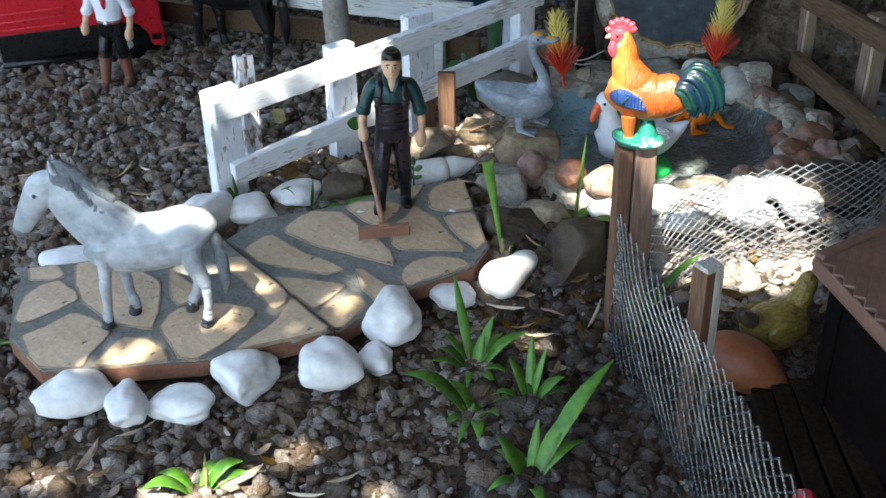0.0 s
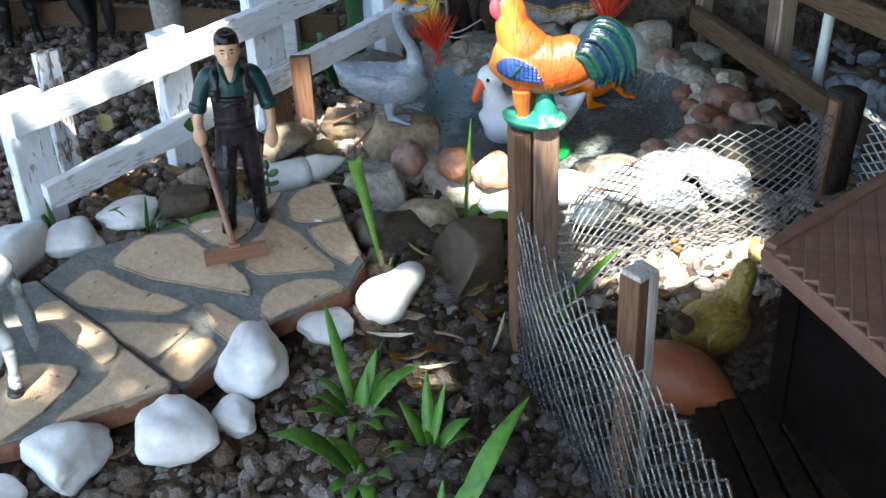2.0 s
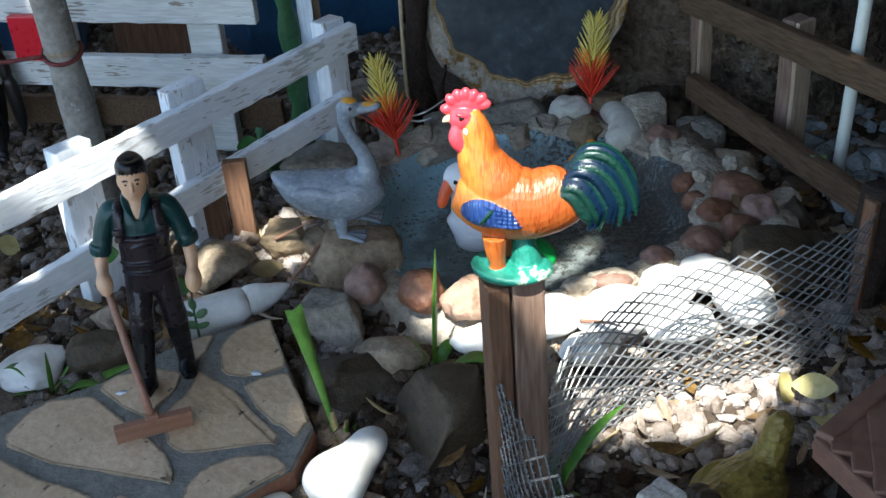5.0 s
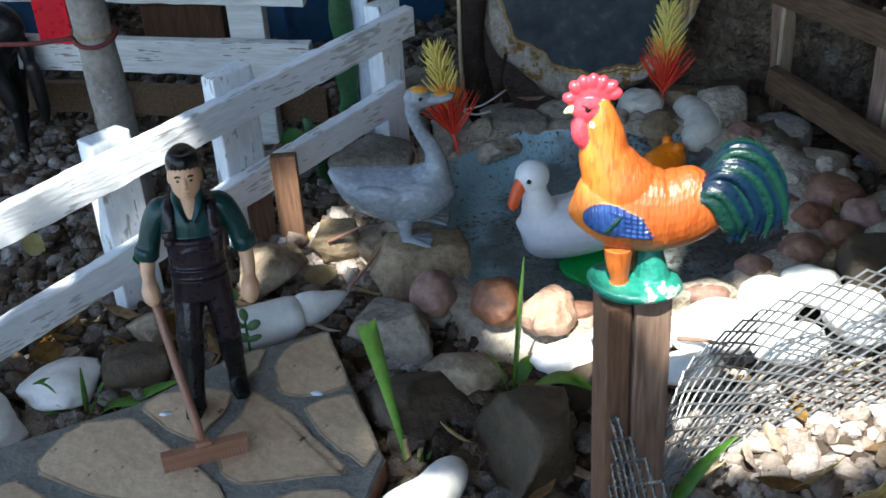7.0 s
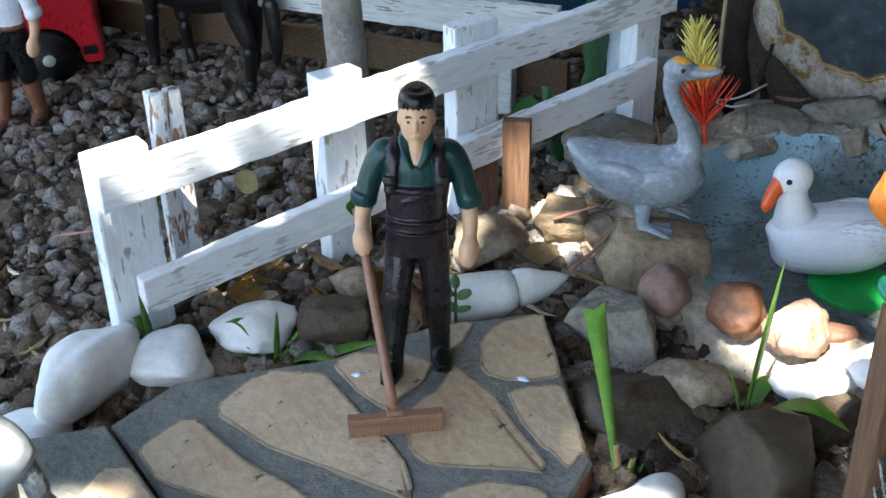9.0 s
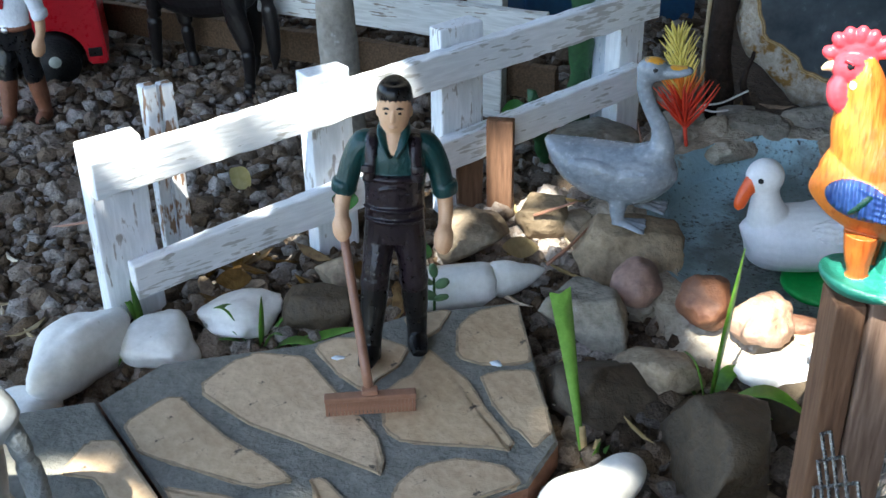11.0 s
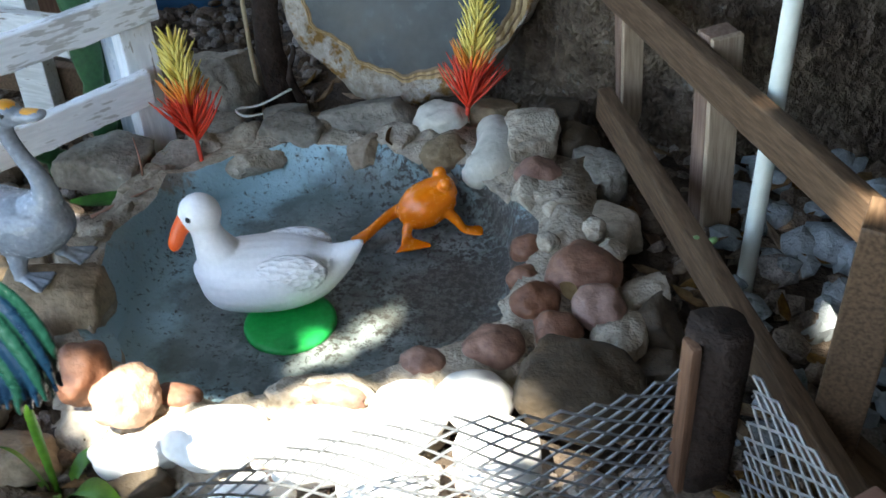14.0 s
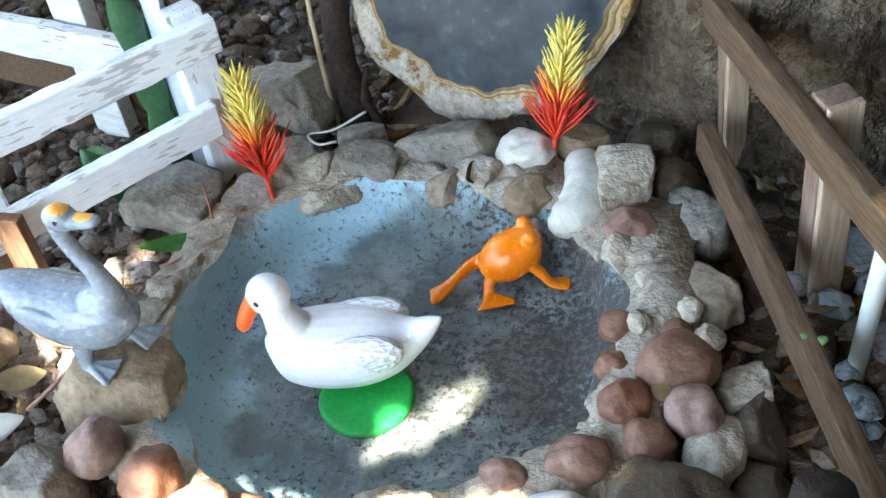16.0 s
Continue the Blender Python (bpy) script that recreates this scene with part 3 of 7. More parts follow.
faces = [(j * nx + i, j * nx + i + 1, (j + 1) * nx + i + 1, (j + 1) * nx + i) for j in range(nx - 1) for i in range(nx - 1)]
me = bpy.data.meshes.new("ground")
me.from_pydata(verts, [], faces)
me.materials.append(M["soil"])
for p in me.polygons:
    p.use_smooth = True
ground = tagged(new("ground", me), "dark brown garden soil under the gravel", "ground", kind="structure")


# ---- walls that close the garden, added out of view to block sky light ----
for name, at, size, lab in (("wall_east", (0.70, 0.84, 0.9), (0.12, 2.70, 2.0), "rough dark wall added beyond the tree to cut sky light"),
                            ("wall_south", (0.40, -0.56, 0.9), (0.60, 0.10, 2.0), "unseen rough wall added on the near side to cut sky light"),
                            ("wall_yard", (0.49, -0.045, 0.9), (0.10, 0.93, 2.0), "unseen rough dark wall added to shade the hut yard"),
                            ("wall_north", (-0.35, 2.255, 0.9), (2.22, 0.12, 2.0), "unseen rough dark wall added behind the fences to cut sky light")):
    bm = bmesh.new()
    box(bm, (0, 0, 0), size, bevel=0.01)
    thing(name, bm, M["wall"], pose(*at), lab, "wall", kind="structure", smooth=False)


# ---- paving ----
PAVE_R = [(0.022, 0.590), (0.040, 0.506), (0.030, 0.484), (-0.010, 0.463), (-0.052, 0.420), (-0.136, 0.519), (-0.118, 0.543), (-0.060, 0.556), (-0.022, 0.580)]
PAVE_L = [(-0.053, 0.418), (-0.126, 0.391), (-0.217, 0.381), (-0.246, 0.412), (-0.258, 0.456), (-0.260, 0.486), (-0.210, 0.494), (-0.137, 0.518)]
# the flagstone pieces set in each tile, corner by corner in the plan
FLAGS_R = [[(-0.002, 0.569), (0.004, 0.581), (0.021, 0.589), (0.025, 0.577), (0.031, 0.552), (0.021, 0.548), (0.008, 0.547), (0.001, 0.552)],
           [(0.009, 0.539), (0.014, 0.542), (0.032, 0.546), (0.036, 0.524), (0.039, 0.511), (0.032, 0.503), (0.024, 0.512), (0.017, 0.524)],
           [(-0.014, 0.554), (-0.010, 0.555), (0.007, 0.534), (0.016, 0.517), (0.023, 0.505), (0.023, 0.500), (-0.015, 0.503), (-0.023, 0.509), (-0.028, 0.527), (-0.018, 0.539)],
           [(-0.058, 0.553), (-0.048, 0.561), (-0.031, 0.561), (-0.020, 0.555), (-0.023, 0.545), (-0.032, 0.533), (-0.036, 0.531), (-0.045, 0.538)],
           [(-0.023, 0.576), (-0.005, 0.580), (-0.010, 0.569), (-0.016, 0.561), (-0.020, 0.565)]]
FLAGS_R += [[(-0.099, 0.529), (-0.089, 0.544), (-0.083, 0.548), (-0.061, 0.549), (-0.036, 0.517), (-0.027, 0.505), (-0.020, 0.490), (-0.021, 0.486), (-0.055, 0.501), (-0.075, 0.509)],
            [(-0.122, 0.507), (-0.109, 0.522), (-0.103, 0.521), (-0.080, 0.500), (-0.070, 0.495), (-0.053, 0.483), (-0.054, 0.480), (-0.066, 0.478), (-0.098, 0.488), (-0.109, 0.494)],
            [(-0.046, 0.482), (-0.041, 0.483), (-0.027, 0.467), (-0.018, 0.460), (-0.026, 0.452), (-0.031, 0.447), (-0.038, 0.461)],
            [(-0.016, 0.469), (-0.015, 0.479), (-0.008, 0.491), (0.007, 0.494), (0.022, 0.493), (0.028, 0.484), (0.000, 0.470), (-0.012, 0.465)]]
FLAGS_R += [[(-0.098, 0.477), (-0.074, 0.472), (-0.052, 0.468), (-0.050, 0.465), (-0.061, 0.449), (-0.068, 0.442), (-0.080, 0.456)],
            [(-0.065, 0.438), (-0.058, 0.448), (-0.046, 0.456), (-0.040, 0.454), (-0.036, 0.446), (-0.049, 0.426), (-0.053, 0.424)]]
FLAGS_L = [[(-0.240, 0.413), (-0.226, 0.423), (-0.214, 0.437), (-0.199, 0.430), (-0.186, 0.417), (-0.193, 0.397), (-0.196, 0.386), (-0.218, 0.383), (-0.230, 0.396)],
           [(-0.250, 0.452), (-0.243, 0.466), (-0.234, 0.471), (-0.220, 0.459), (-0.215, 0.449), (-0.225, 0.439), (-0.242, 0.426), (-0.248, 0.429)],
           [(-0.258, 0.484), (-0.242, 0.491), (-0.230, 0.476), (-0.237, 0.471), (-0.253, 0.471)],
           [(-0.229, 0.487), (-0.209, 0.492), (-0.182, 0.481), (-0.168, 0.469), (-0.162, 0.438), (-0.163, 0.419), (-0.179, 0.423), (-0.193, 0.430), (-0.209, 0.445), (-0.222, 0.466)]]
FLAGS_L += [[(-0.189, 0.384), (-0.183, 0.401), (-0.178, 0.412), (-0.165, 0.410), (-0.151, 0.401), (-0.143, 0.390), (-0.165, 0.387)],
            [(-0.155, 0.435), (-0.150, 0.440), (-0.124, 0.445), (-0.105, 0.441), (-0.102, 0.434), (-0.106, 0.422), (-0.116, 0.406), (-0.128, 0.393), (-0.138, 0.391), (-0.149, 0.407), (-0.157, 0.419)],
            [(-0.166, 0.485), (-0.147, 0.465), (-0.136, 0.449), (-0.151, 0.443), (-0.157, 0.451)],
            [(-0.134, 0.477), (-0.130, 0.495), (-0.118, 0.496), (-0.084, 0.455), (-0.085, 0.443), (-0.091, 0.437), (-0.106, 0.456), (-0.120, 0.475)],
            [(-0.110, 0.398), (-0.088, 0.428), (-0.082, 0.450), (-0.056, 0.420), (-0.056, 0.416), (-0.079, 0.408)]]


def rounded(poly, k=2):
    for _ in range(k):
        out = []
        for i, a in enumerate(poly):
            b = poly[(i + 1) % len(poly)]
            out += [(0.9 * a[0] + 0.1 * b[0], 0.9 * a[1] + 0.1 * b[1]), (0.1 * a[0] + 0.9 * b[0], 0.1 * a[1] + 0.9 * b[1])]
        poly = out
    return poly


def to_edge(p, outline, reach=0.004, inset=0.0010):
    """A corner close to the tile's rim, drawn out to the rim."""
    best = None
    for i, a in enumerate(outline):
        b = outline[(i + 1) % len(outline)]
        ax, ay, dx, dy = a[0], a[1], b[0] - a[0], b[1] - a[1]
        u = max(0.0, min(1.0, ((p[0] - ax) * dx + (p[1] - ay) * dy) / (dx * dx + dy * dy)))
        q = (ax + u * dx, ay + u * dy)
        d = math.hypot(p[0] - q[0], p[1] - q[1])
        if best is None or d < best[0]:
            best = (d, q)
    d, q = best
    if d > reach:
        return p
    mx, my = sum(v[0] for v in outline) / len(outline), sum(v[1] for v in outline) / len(outline)
    r = math.hypot(mx - q[0], my - q[1])
    return (q[0] + (mx - q[0]) * inset / r, q[1] + (my - q[1]) * inset / r)


def paving_tile(outline, pieces, tilt, z):
    cx, cy = sum(p[0] for p in outline) / len(outline), sum(p[1] for p in outline) / len(outline)
    local = [(x - cx, y - cy) for x, y in outline]
    top = holder("paving_tile", pose(cx, cy, z, *tilt), "thick terracotta tile with sandy flagstone pieces and grey joints",
                 "paving tile", "path tiles")
    bm = bmesh.new()
    slab(bm, local, -0.013, -0.0012, 0, 1, 0.0012)
    bmesh.ops.recalc_face_normals(bm, faces=bm.faces)
    part("tile_body", bm, [M["joint"], M["terracotta"]], top, "brown clay tile body with grey joint face", smooth=False)
    for piece in pieces:
        mx, my = sum(p[0] for p in piece) / len(piece), sum(p[1] for p in piece) / len(piece)
        poly = [(mx + (x - mx) * (1 + 0.0006 / math.hypot(x - mx, y - my)) - cx, my + (y - my) * (1 + 0.0006 / math.hypot(x - mx, y - my)) - cy) for x, y in piece]
        poly = [to_edge(p, local) for p in poly]
        px, py = sum(p[0] for p in poly) / len(poly), sum(p[1] for p in poly) / len(poly)
        bm = bmesh.new()
        wob = [(x - px + 0.0022 * noise.noise(Vector((x * 190, y * 190, 1))), y - py + 0.0022 * noise.noise(Vector((x * 190, y * 190, 9))))
               for x, y in rounded(poly)]
        slab(bm, wob, -0.004, -0.0005, 0, 1, 0.0006)
        face = max(bm.faces, key=lambda f: f.calc_area() * f.normal.z ** 2 if f.calc_center_median().z > -0.001 else 0)
        ring = bmesh.ops.inset_individual(bm, faces=[face], thickness=0.0009)["faces"]
        for f in bm.faces:
            f.material_index = 0 if f is face else 1
        bmesh.ops.recalc_face_normals(bm, faces=bm.faces)
        p = part("flagstone", bm, [M["tile"], M["tile_rim"]], top, smooth=False)
        p.location = (px, py, 0.00004 * pieces.index(piece))
    return top


def paint_drop(top, x, y, r, seed):
    bm = bmesh.new()
    slab(bm, [(r * (1 + 0.35 * math.sin(2 * w + seed)) * math.cos(w), 0.6 * r * (1 + 0.25 * math.sin(3 * w + seed)) * math.sin(w)) for w in np.linspace(0, 6.283, 15)[:-1]], 0, 0.0003, 0, 0, 0.0001)
    p = part("paint_drop", bm, M["blue_paint"], top, "dried drop of pale blue paint")
    p.location = top.matrix_world.inverted() @ Vector((x, y, 0)) * 1.0
    p.location.z = -0.0004


tile_r = paving_tile(PAVE_R, FLAGS_R, (4.3, -1.1, 0), -0.0044)
paint_drop(tile_r, -0.0475, 0.5480, 0.0022, 1)
paint_drop(tile_r, 0.0150, 0.5475, 0.0028, 4)
paving_tile(PAVE_L, FLAGS_L, (2.6, -0.6, 0), -0.0090)


# ---- pond ----
def pond_radius(w):
    return 1.009 + 0.032 * math.sin(1 * w + -1.07) + 0.032 * math.sin(2 * w + 1.44) + 0.050 * math.sin(3 * w + 1.44) + 0.028 * math.sin(4 * w + -1.31) + 0.020 * math.sin(5 * w + -1.88)


def pond_ring(f, z, wob, seed):
    out = []
    for k in range(96):
        w = 2 * math.pi * k / 96
        r = f * pond_radius(w)
        nz = noise.noise(Vector((3 * math.cos(w), 3 * math.sin(w), seed)))
        nz2 = noise.noise(Vector((9 * math.cos(w), 9 * math.sin(w), seed + 5)))
        out.append(Vector((r * 0.0815 * math.cos(w) + wob * nz * math.cos(w), r * 0.0815 * math.sin(w) + wob * nz * math.sin(w),
                           z + 0.35 * wob * nz2)))
    return out


def rings_mesh(rings, centre=None):
    bm = bmesh.new()
    vs = [[bm.verts.new(p) for p in r] for r in rings]
    for a, b in zip(vs, vs[1:]):
        for k in range(96):
            bm.faces.new((a[k], a[(k + 1) % 96], b[(k + 1) % 96], b[k]))
    if centre is not None:
        c = bm.verts.new(centre)
        for k in range(96):
            bm.faces.new((c, vs[0][k], vs[0][(k + 1) % 96]))
    bmesh.ops.recalc_face_normals(bm, faces=bm.faces)
    return bm


pond = holder("pond_basin", pose(0.169, 0.669, 0.0, 2.0, 0, 0), "dry hand-made concrete pond basin, faded blue paint, dirt stains", "pond")
fl = [pond_ring(f, -0.0215 + 0.002 * f * f, 0.0012, 1) for f in (0.12, 0.25, 0.38, 0.5, 0.62, 0.74, 0.84, 0.92)]
part("basin_floor", rings_mesh(fl + [pond_ring(0.985, -0.0165, 0.005, 2)], (0, 0, -0.0215)), M["pond"], pond, "stained grey-blue basin floor")
part("basin_wall", rings_mesh([pond_ring(0.985, -0.0165, 0.005, 2), pond_ring(1.02, -0.010, 0.007, 3), pond_ring(1.05, -0.003, 0.009, 4), pond_ring(1.09, 0.0015, 0.011, 5)]),
     M["pond"], pond, "pale blue painted basin edge")
rim = [pond_ring(1.09, 0.0015, 0.011, 5), pond_ring(1.16, 0.003, 0.014, 6), pond_ring(1.28, 0.001, 0.018, 7), pond_ring(1.42, -0.009, 0.022, 8), pond_ring(1.55, -0.028, 0.028, 9)]
for ring, heap in zip(rim, (0.0, 0.003, 0.0060, 0.011, 0.008)):
    for p in ring:
        w = math.atan2(p.y, p.x)
        p.z += heap * max(0.0, math.cos(w - 0.15)) ** 1.5 * (1 + 0.5 * noise.noise(p * 55))
part("mortar_rim", rings_mesh(rim), M["mortar"], pond, "rough grey mortar rim")
rnd = random.Random(21)
for i in range(34):
    w = 2 * math.pi * (i + rnd.uniform(-0.3, 0.3)) / 34
    f = rnd.uniform(1.10, 1.32) * pond_radius(w)
    bm = rock_mesh((rnd.uniform(0.018, 0.034), rnd.uniform(0.014, 0.026), rnd.uniform(0.010, 0.017)), 300 + i, 0.25, 3, 0.3)
    p = part("mortar_lump", bm, M["mortar"], pond)
    p.matrix_basis = pose(f * 0.0815 * math.cos(w), f * 0.0815 * math.sin(w), -0.0085 + rnd.uniform(-0.002, 0.002), 0, 0, math.degrees(w) + 90 + rnd.uniform(-25, 25))


# ---- stones ----
def stone(x, y, w, h, mat, label, group, base=None, angular=0.0, rough=0.12, tall=0.65, turn=None, squash=0.0, deep=1.0, name="stone"):
    seed = int(abs(x) * 7919 + abs(y) * 104729)
    rnd = random.Random(seed)
    z = float(ground_z(x, y)) - 0.004 if base is None else base
    bm = block_mesh((w, h * deep, h * tall), seed) if angular >= 0.35 else rock_mesh((w, h * deep, h * tall), seed, angular, 4, rough, squash)
    return thing(name, bm, M[mat], pose(x, y, z, rnd.uniform(-6, 6), rnd.uniform(-6, 6), rnd.uniform(-25, 25) if turn is None else turn),
                 label, "stone", group)


EDGE = [(-0.197, 0.369, 0.046, 0.040, 20, 0.2), (-0.163, 0.358, 0.025, 0.037, 10, 0.1), (-0.133, 0.365, 0.041, 0.028, -8, 0.1),
        (-0.102, 0.383, 0.040, 0.042, 5, -0.55), (-0.055, 0.396, 0.038, 0.042, 15, 0.35), (-0.027, 0.408, 0.021, 0.026, 30, 0.0),
        (-0.017, 0.441, 0.036, 0.052, -6, 0.60), (0.016, 0.470, 0.030, 0.026, 0, 0.1)]
for x, y, w, h, a, q in EDGE:
    stone(x, y, w, h, "white_stone", "smooth white pebble edging the tile path", "white edging stones", float(ground_z(x, y)) + 0.001,
          rough=0.11, turn=a, squash=q, tall=0.62)
bm = bmesh.new()
tube(bm, [(-0.0215, 0, 0.0125, 0.0040, 0.0040), (-0.0190, 0, 0.0128, 0.0108, 0.0098), (-0.0120, 0.0005, 0.0130, 0.0142, 0.0126), (-0.0030, 0, 0.0132, 0.0126, 0.0116), (0.0070, -0.0008, 0.0140, 0.0094, 0.0090),
          (0.0160, -0.0010, 0.0152, 0.0074, 0.0066), (0.0215, -0.0004, 0.0160, 0.0046, 0.0040), (0.0232, 0, 0.0162, 0.0010, 0.0010)], seg=22, steps=4)
for v in bm.verts:
    v.co += v.co.normalized() * 0.0014 * noise.noise(v.co * 75)
thing("stone", bm, M["white_stone"], pose(0.0540, 0.4880, -0.0265, 0, 0, 51), "pear-shaped white stone beside the tile path", "stone", "white edging stones")
BACK_EDGE = [(-0.172, 0.522, 0.036, 0.036, -30, 0.2), (-0.156, 0.551, 0.029, 0.060, -24, 0.15), (-0.125, 0.567, 0.036, 0.036, -5, 0.45),
             (-0.096, 0.585, 0.037, 0.034, 24, -0.35)]
for x, y, w, h, a, q in BACK_EDGE:
    stone(x, y, w, h, "white_stone", "smooth white pebble under the picket fence", "white edging stones", float(ground_z(x, y)) - 0.001,
          rough=0.11, turn=a, squash=q, tall=0.48)
stone(-0.241, 0.516, 0.046, 0.032, "white_stone", "white pebble lying behind the tile path", "white edging stones", rough=0.1)
bm = bmesh.new()
box(bm, (0, 0, 0.0085), (0.037, 0.017, 0.0175), bevel=0.0062, jitter=0.0004)
thing("stone", bm, M["white_stone"], pose(-0.006, 0.604, -0.0110, 0, -3, 9), "block-shaped white stone behind the doll", "stone", "white edging stones")
bm = bmesh.new()
tube(bm, [(-0.0115, 0, 0.0075, 0.0040, 0.0045), (-0.0100, 0, 0.0078, 0.0072, 0.0085), (-0.002, 0.001, 0.0076, 0.0064, 0.0078), (0.006, 0.002, 0.0080, 0.0040, 0.0046), (0.0130, 0.003, 0.0092, 0.0006, 0.0008)],
     seg=18, steps=5)
for v in bm.verts:
    v.co += v.co.normalized() * 0.0008 * noise.noise(v.co * 130)
thing("stone", bm, M["white_stone"], pose(0.0205, 0.613, -0.0095, 0, 0, 14), "small pointed white stone", "stone", "white edging stones")

ROCKS = [  # x, y, w, h, base, material, angular, tall
    (-0.064, 0.590, 0.032, 0.024, -0.014, "brown_rock", 0.4, 0.75), (-0.059, 0.615, 0.025, 0.020, -0.014, "tan_rock", 0.3, 0.9),
    (-0.002, 0.648, 0.038, 0.036, -0.015, "tan_rock", 0.2, 0.75), (0.030, 0.672, 0.026, 0.024, -0.012, "tan_rock", 0.5, 0.8),
    (0.048, 0.668, 0.020, 0.018, -0.012, "tan_rock", 0.5, 0.8), (0.067, 0.634, 0.052, 0.042, -0.014, "tan_rock", 0.9, 0.78),
    (0.051, 0.589, 0.037, 0.036, -0.018, "grey_rock", 0.8, 0.78), (0.079, 0.557, 0.034, 0.028, -0.022, "tan_rock", 0.7, 0.85),
    (0.056, 0.544, 0.044, 0.046, -0.030, "brown_rock", 0.6, 0.72), (0.097, 0.514, 0.050, 0.052, -0.042, "brown_rock", 0.3, 0.98)]
for x, y, w, h, b, m, a, t in ROCKS:
    stone(x, y, w, h, m, {"brown_rock": "dark brown rock beside the path", "tan_rock": "pale tan broken rock by the fence",
                          "grey_rock": "rough grey granite rock by the pond", "mortar": "pale mortared rock block under the goose figurine"}[m], "rocks round the pond", b, angular=a, tall=t, name="rock")
BACK_ROCKS = [
    (0.053, 0.749, 0.050, 0.038, -0.014, "grey_rock", 0.8, 0.75), (0.091, 0.745, 0.022, 0.026, -0.012, "grey_rock", 0.6, 0.8),
    (0.096, 0.815, 0.047, 0.040, -0.010, "grey_rock", 0.9, 0.95), (0.108, 0.778, 0.024, 0.026, -0.014, "grey_rock", 0.6, 0.9),
    (0.123, 0.755, 0.038, 0.028, -0.012, "mortar", 0.6, 0.60), (0.142, 0.772, 0.040, 0.034, -0.012, "grey_rock", 0.7, 0.7),
    (0.180, 0.777, 0.052, 0.034, -0.012, "grey_rock", 0.8, 0.8), (0.135, 0.790, 0.024, 0.015, -0.008, "grey_rock", 0.6, 1.0),
    (0.181, 0.754, 0.017, 0.021, -0.008, "tan_rock", 0.6, 0.8)]
for x, y, w, h, b, m, a, t in BACK_ROCKS:
    stone(x, y, w, h, m, "rough grey broken rock behind the pond", "rocks round the pond", b, angular=a, tall=t, name="rock")
PALE = [(0.217, 0.770, 0.029, 0.023, -0.002, "cream_stone", 0.0, 0.8, -15), (0.220, 0.744, 0.025, 0.024, -0.006, "tan_rock", 0.0, 0.8, 0),
        (0.260, 0.752, 0.029, 0.040, -0.006, "mortar", 0.4, 0.62, 10),
        (0.241, 0.777, 0.028, 0.022, -0.004, "tan_rock", 0.2, 0.8, 10),
        (0.272, 0.778, 0.026, 0.027, -0.012, "brown_rock", 0.5, 0.9, 0), (0.293, 0.735, 0.024, 0.042, -0.018, "grey_rock", 0.4, 0.62, 14), (0.281, 0.757, 0.020, 0.022, -0.010, "brown_rock", 0.4, 0.9, 10),
        (0.274, 0.694, 0.018, 0.018, -0.004, "mortar", 0.2, 0.8, 0), (0.266, 0.706, 0.024, 0.022, -0.006, "mortar", 0.3, 0.6, 20), (0.294, 0.690, 0.028, 0.044, -0.018, "tan_rock", 0.3, 0.55, 14),
        (0.268, 0.667, 0.010, 0.011, 0.002, "mortar", 0.0, 0.8, 0), (0.287, 0.671, 0.010, 0.011, 0.006, "mortar", 0.0, 0.8, 0), (0.293, 0.658, 0.012, 0.012, 0.003, "mortar", 0.2, 0.8, 0),
        (0.303, 0.642, 0.024, 0.022, -0.012, "mortar", 0.5, 0.8, 20)]
for x, y, w, h, b, m, a, t, r in PALE:
    stone(x, y, w, h, m, {"cream_stone": "smooth cream-white stone at the pond's back edge", "tan_rock": "rounded tan pebble at the pond edge",
                          "mortar": "mortar-smeared pale rock at the pond edge", "brown_rock": "dark brown rock behind the pond", "grey_rock": "rough grey rock by the brown fence"}[m],
          "rocks round the pond", b, angular=a, tall=t, turn=r)
bm = bmesh.new()
tube(bm, [(-0.004, 0.021, 0.009, 0.003, 0.003), (-0.003, 0.018, 0.010, 0.0085, 0.0080), (0.000, 0.008, 0.011, 0.0100, 0.0095), (0.002, -0.004, 0.010, 0.0108, 0.0098),
          (-0.001, -0.014, 0.009, 0.0110, 0.0092), (-0.008, -0.019, 0.008, 0.0075, 0.0070), (-0.012, -0.020, 0.0075, 0.002, 0.002)], seg=22, steps=5)
for v in bm.verts:
    v.co += v.co.normalized() * 0.0013 * noise.noise(v.co * 85)
thing("stone", bm, M["cream_stone"], pose(0.243, 0.746, -0.005, 0, 0, -6), "smooth bent cream-white stone at the pond's back edge", "stone", "rocks round the pond")
REDS = [(0.263, 0.723, 0.022, 0.022), (0.260, 0.669, 0.016, 0.016), (0.280, 0.667, 0.018, 0.014), (0.281, 0.648, 0.032, 0.026),
        (0.259, 0.649, 0.015, 0.015), (0.263, 0.630, 0.020, 0.021), (0.286, 0.626, 0.021, 0.022), (0.271, 0.615, 0.020, 0.018),
        (0.247, 0.606, 0.024, 0.019), (0.223, 0.599, 0.019, 0.014), (0.072, 0.602, 0.022, 0.025),
        (0.099, 0.588, 0.0235, 0.028), (0.136, 0.582, 0.021, 0.011), (0.195, 0.582, 0.024, 0.013)]
for x, y, w, h in REDS:
    stone(x, y, w, h, "red_rock", "rounded reddish-brown pebble set in mortar", "red pebbles round the pond", -0.005, rough=0.10, tall=0.8)
stone(0.1185, 0.573, 0.026, 0.027, "cracked_rock", "cracked orange-brown pebble in the sun", "red pebbles round the pond", -0.004, 0.2, tall=0.8)
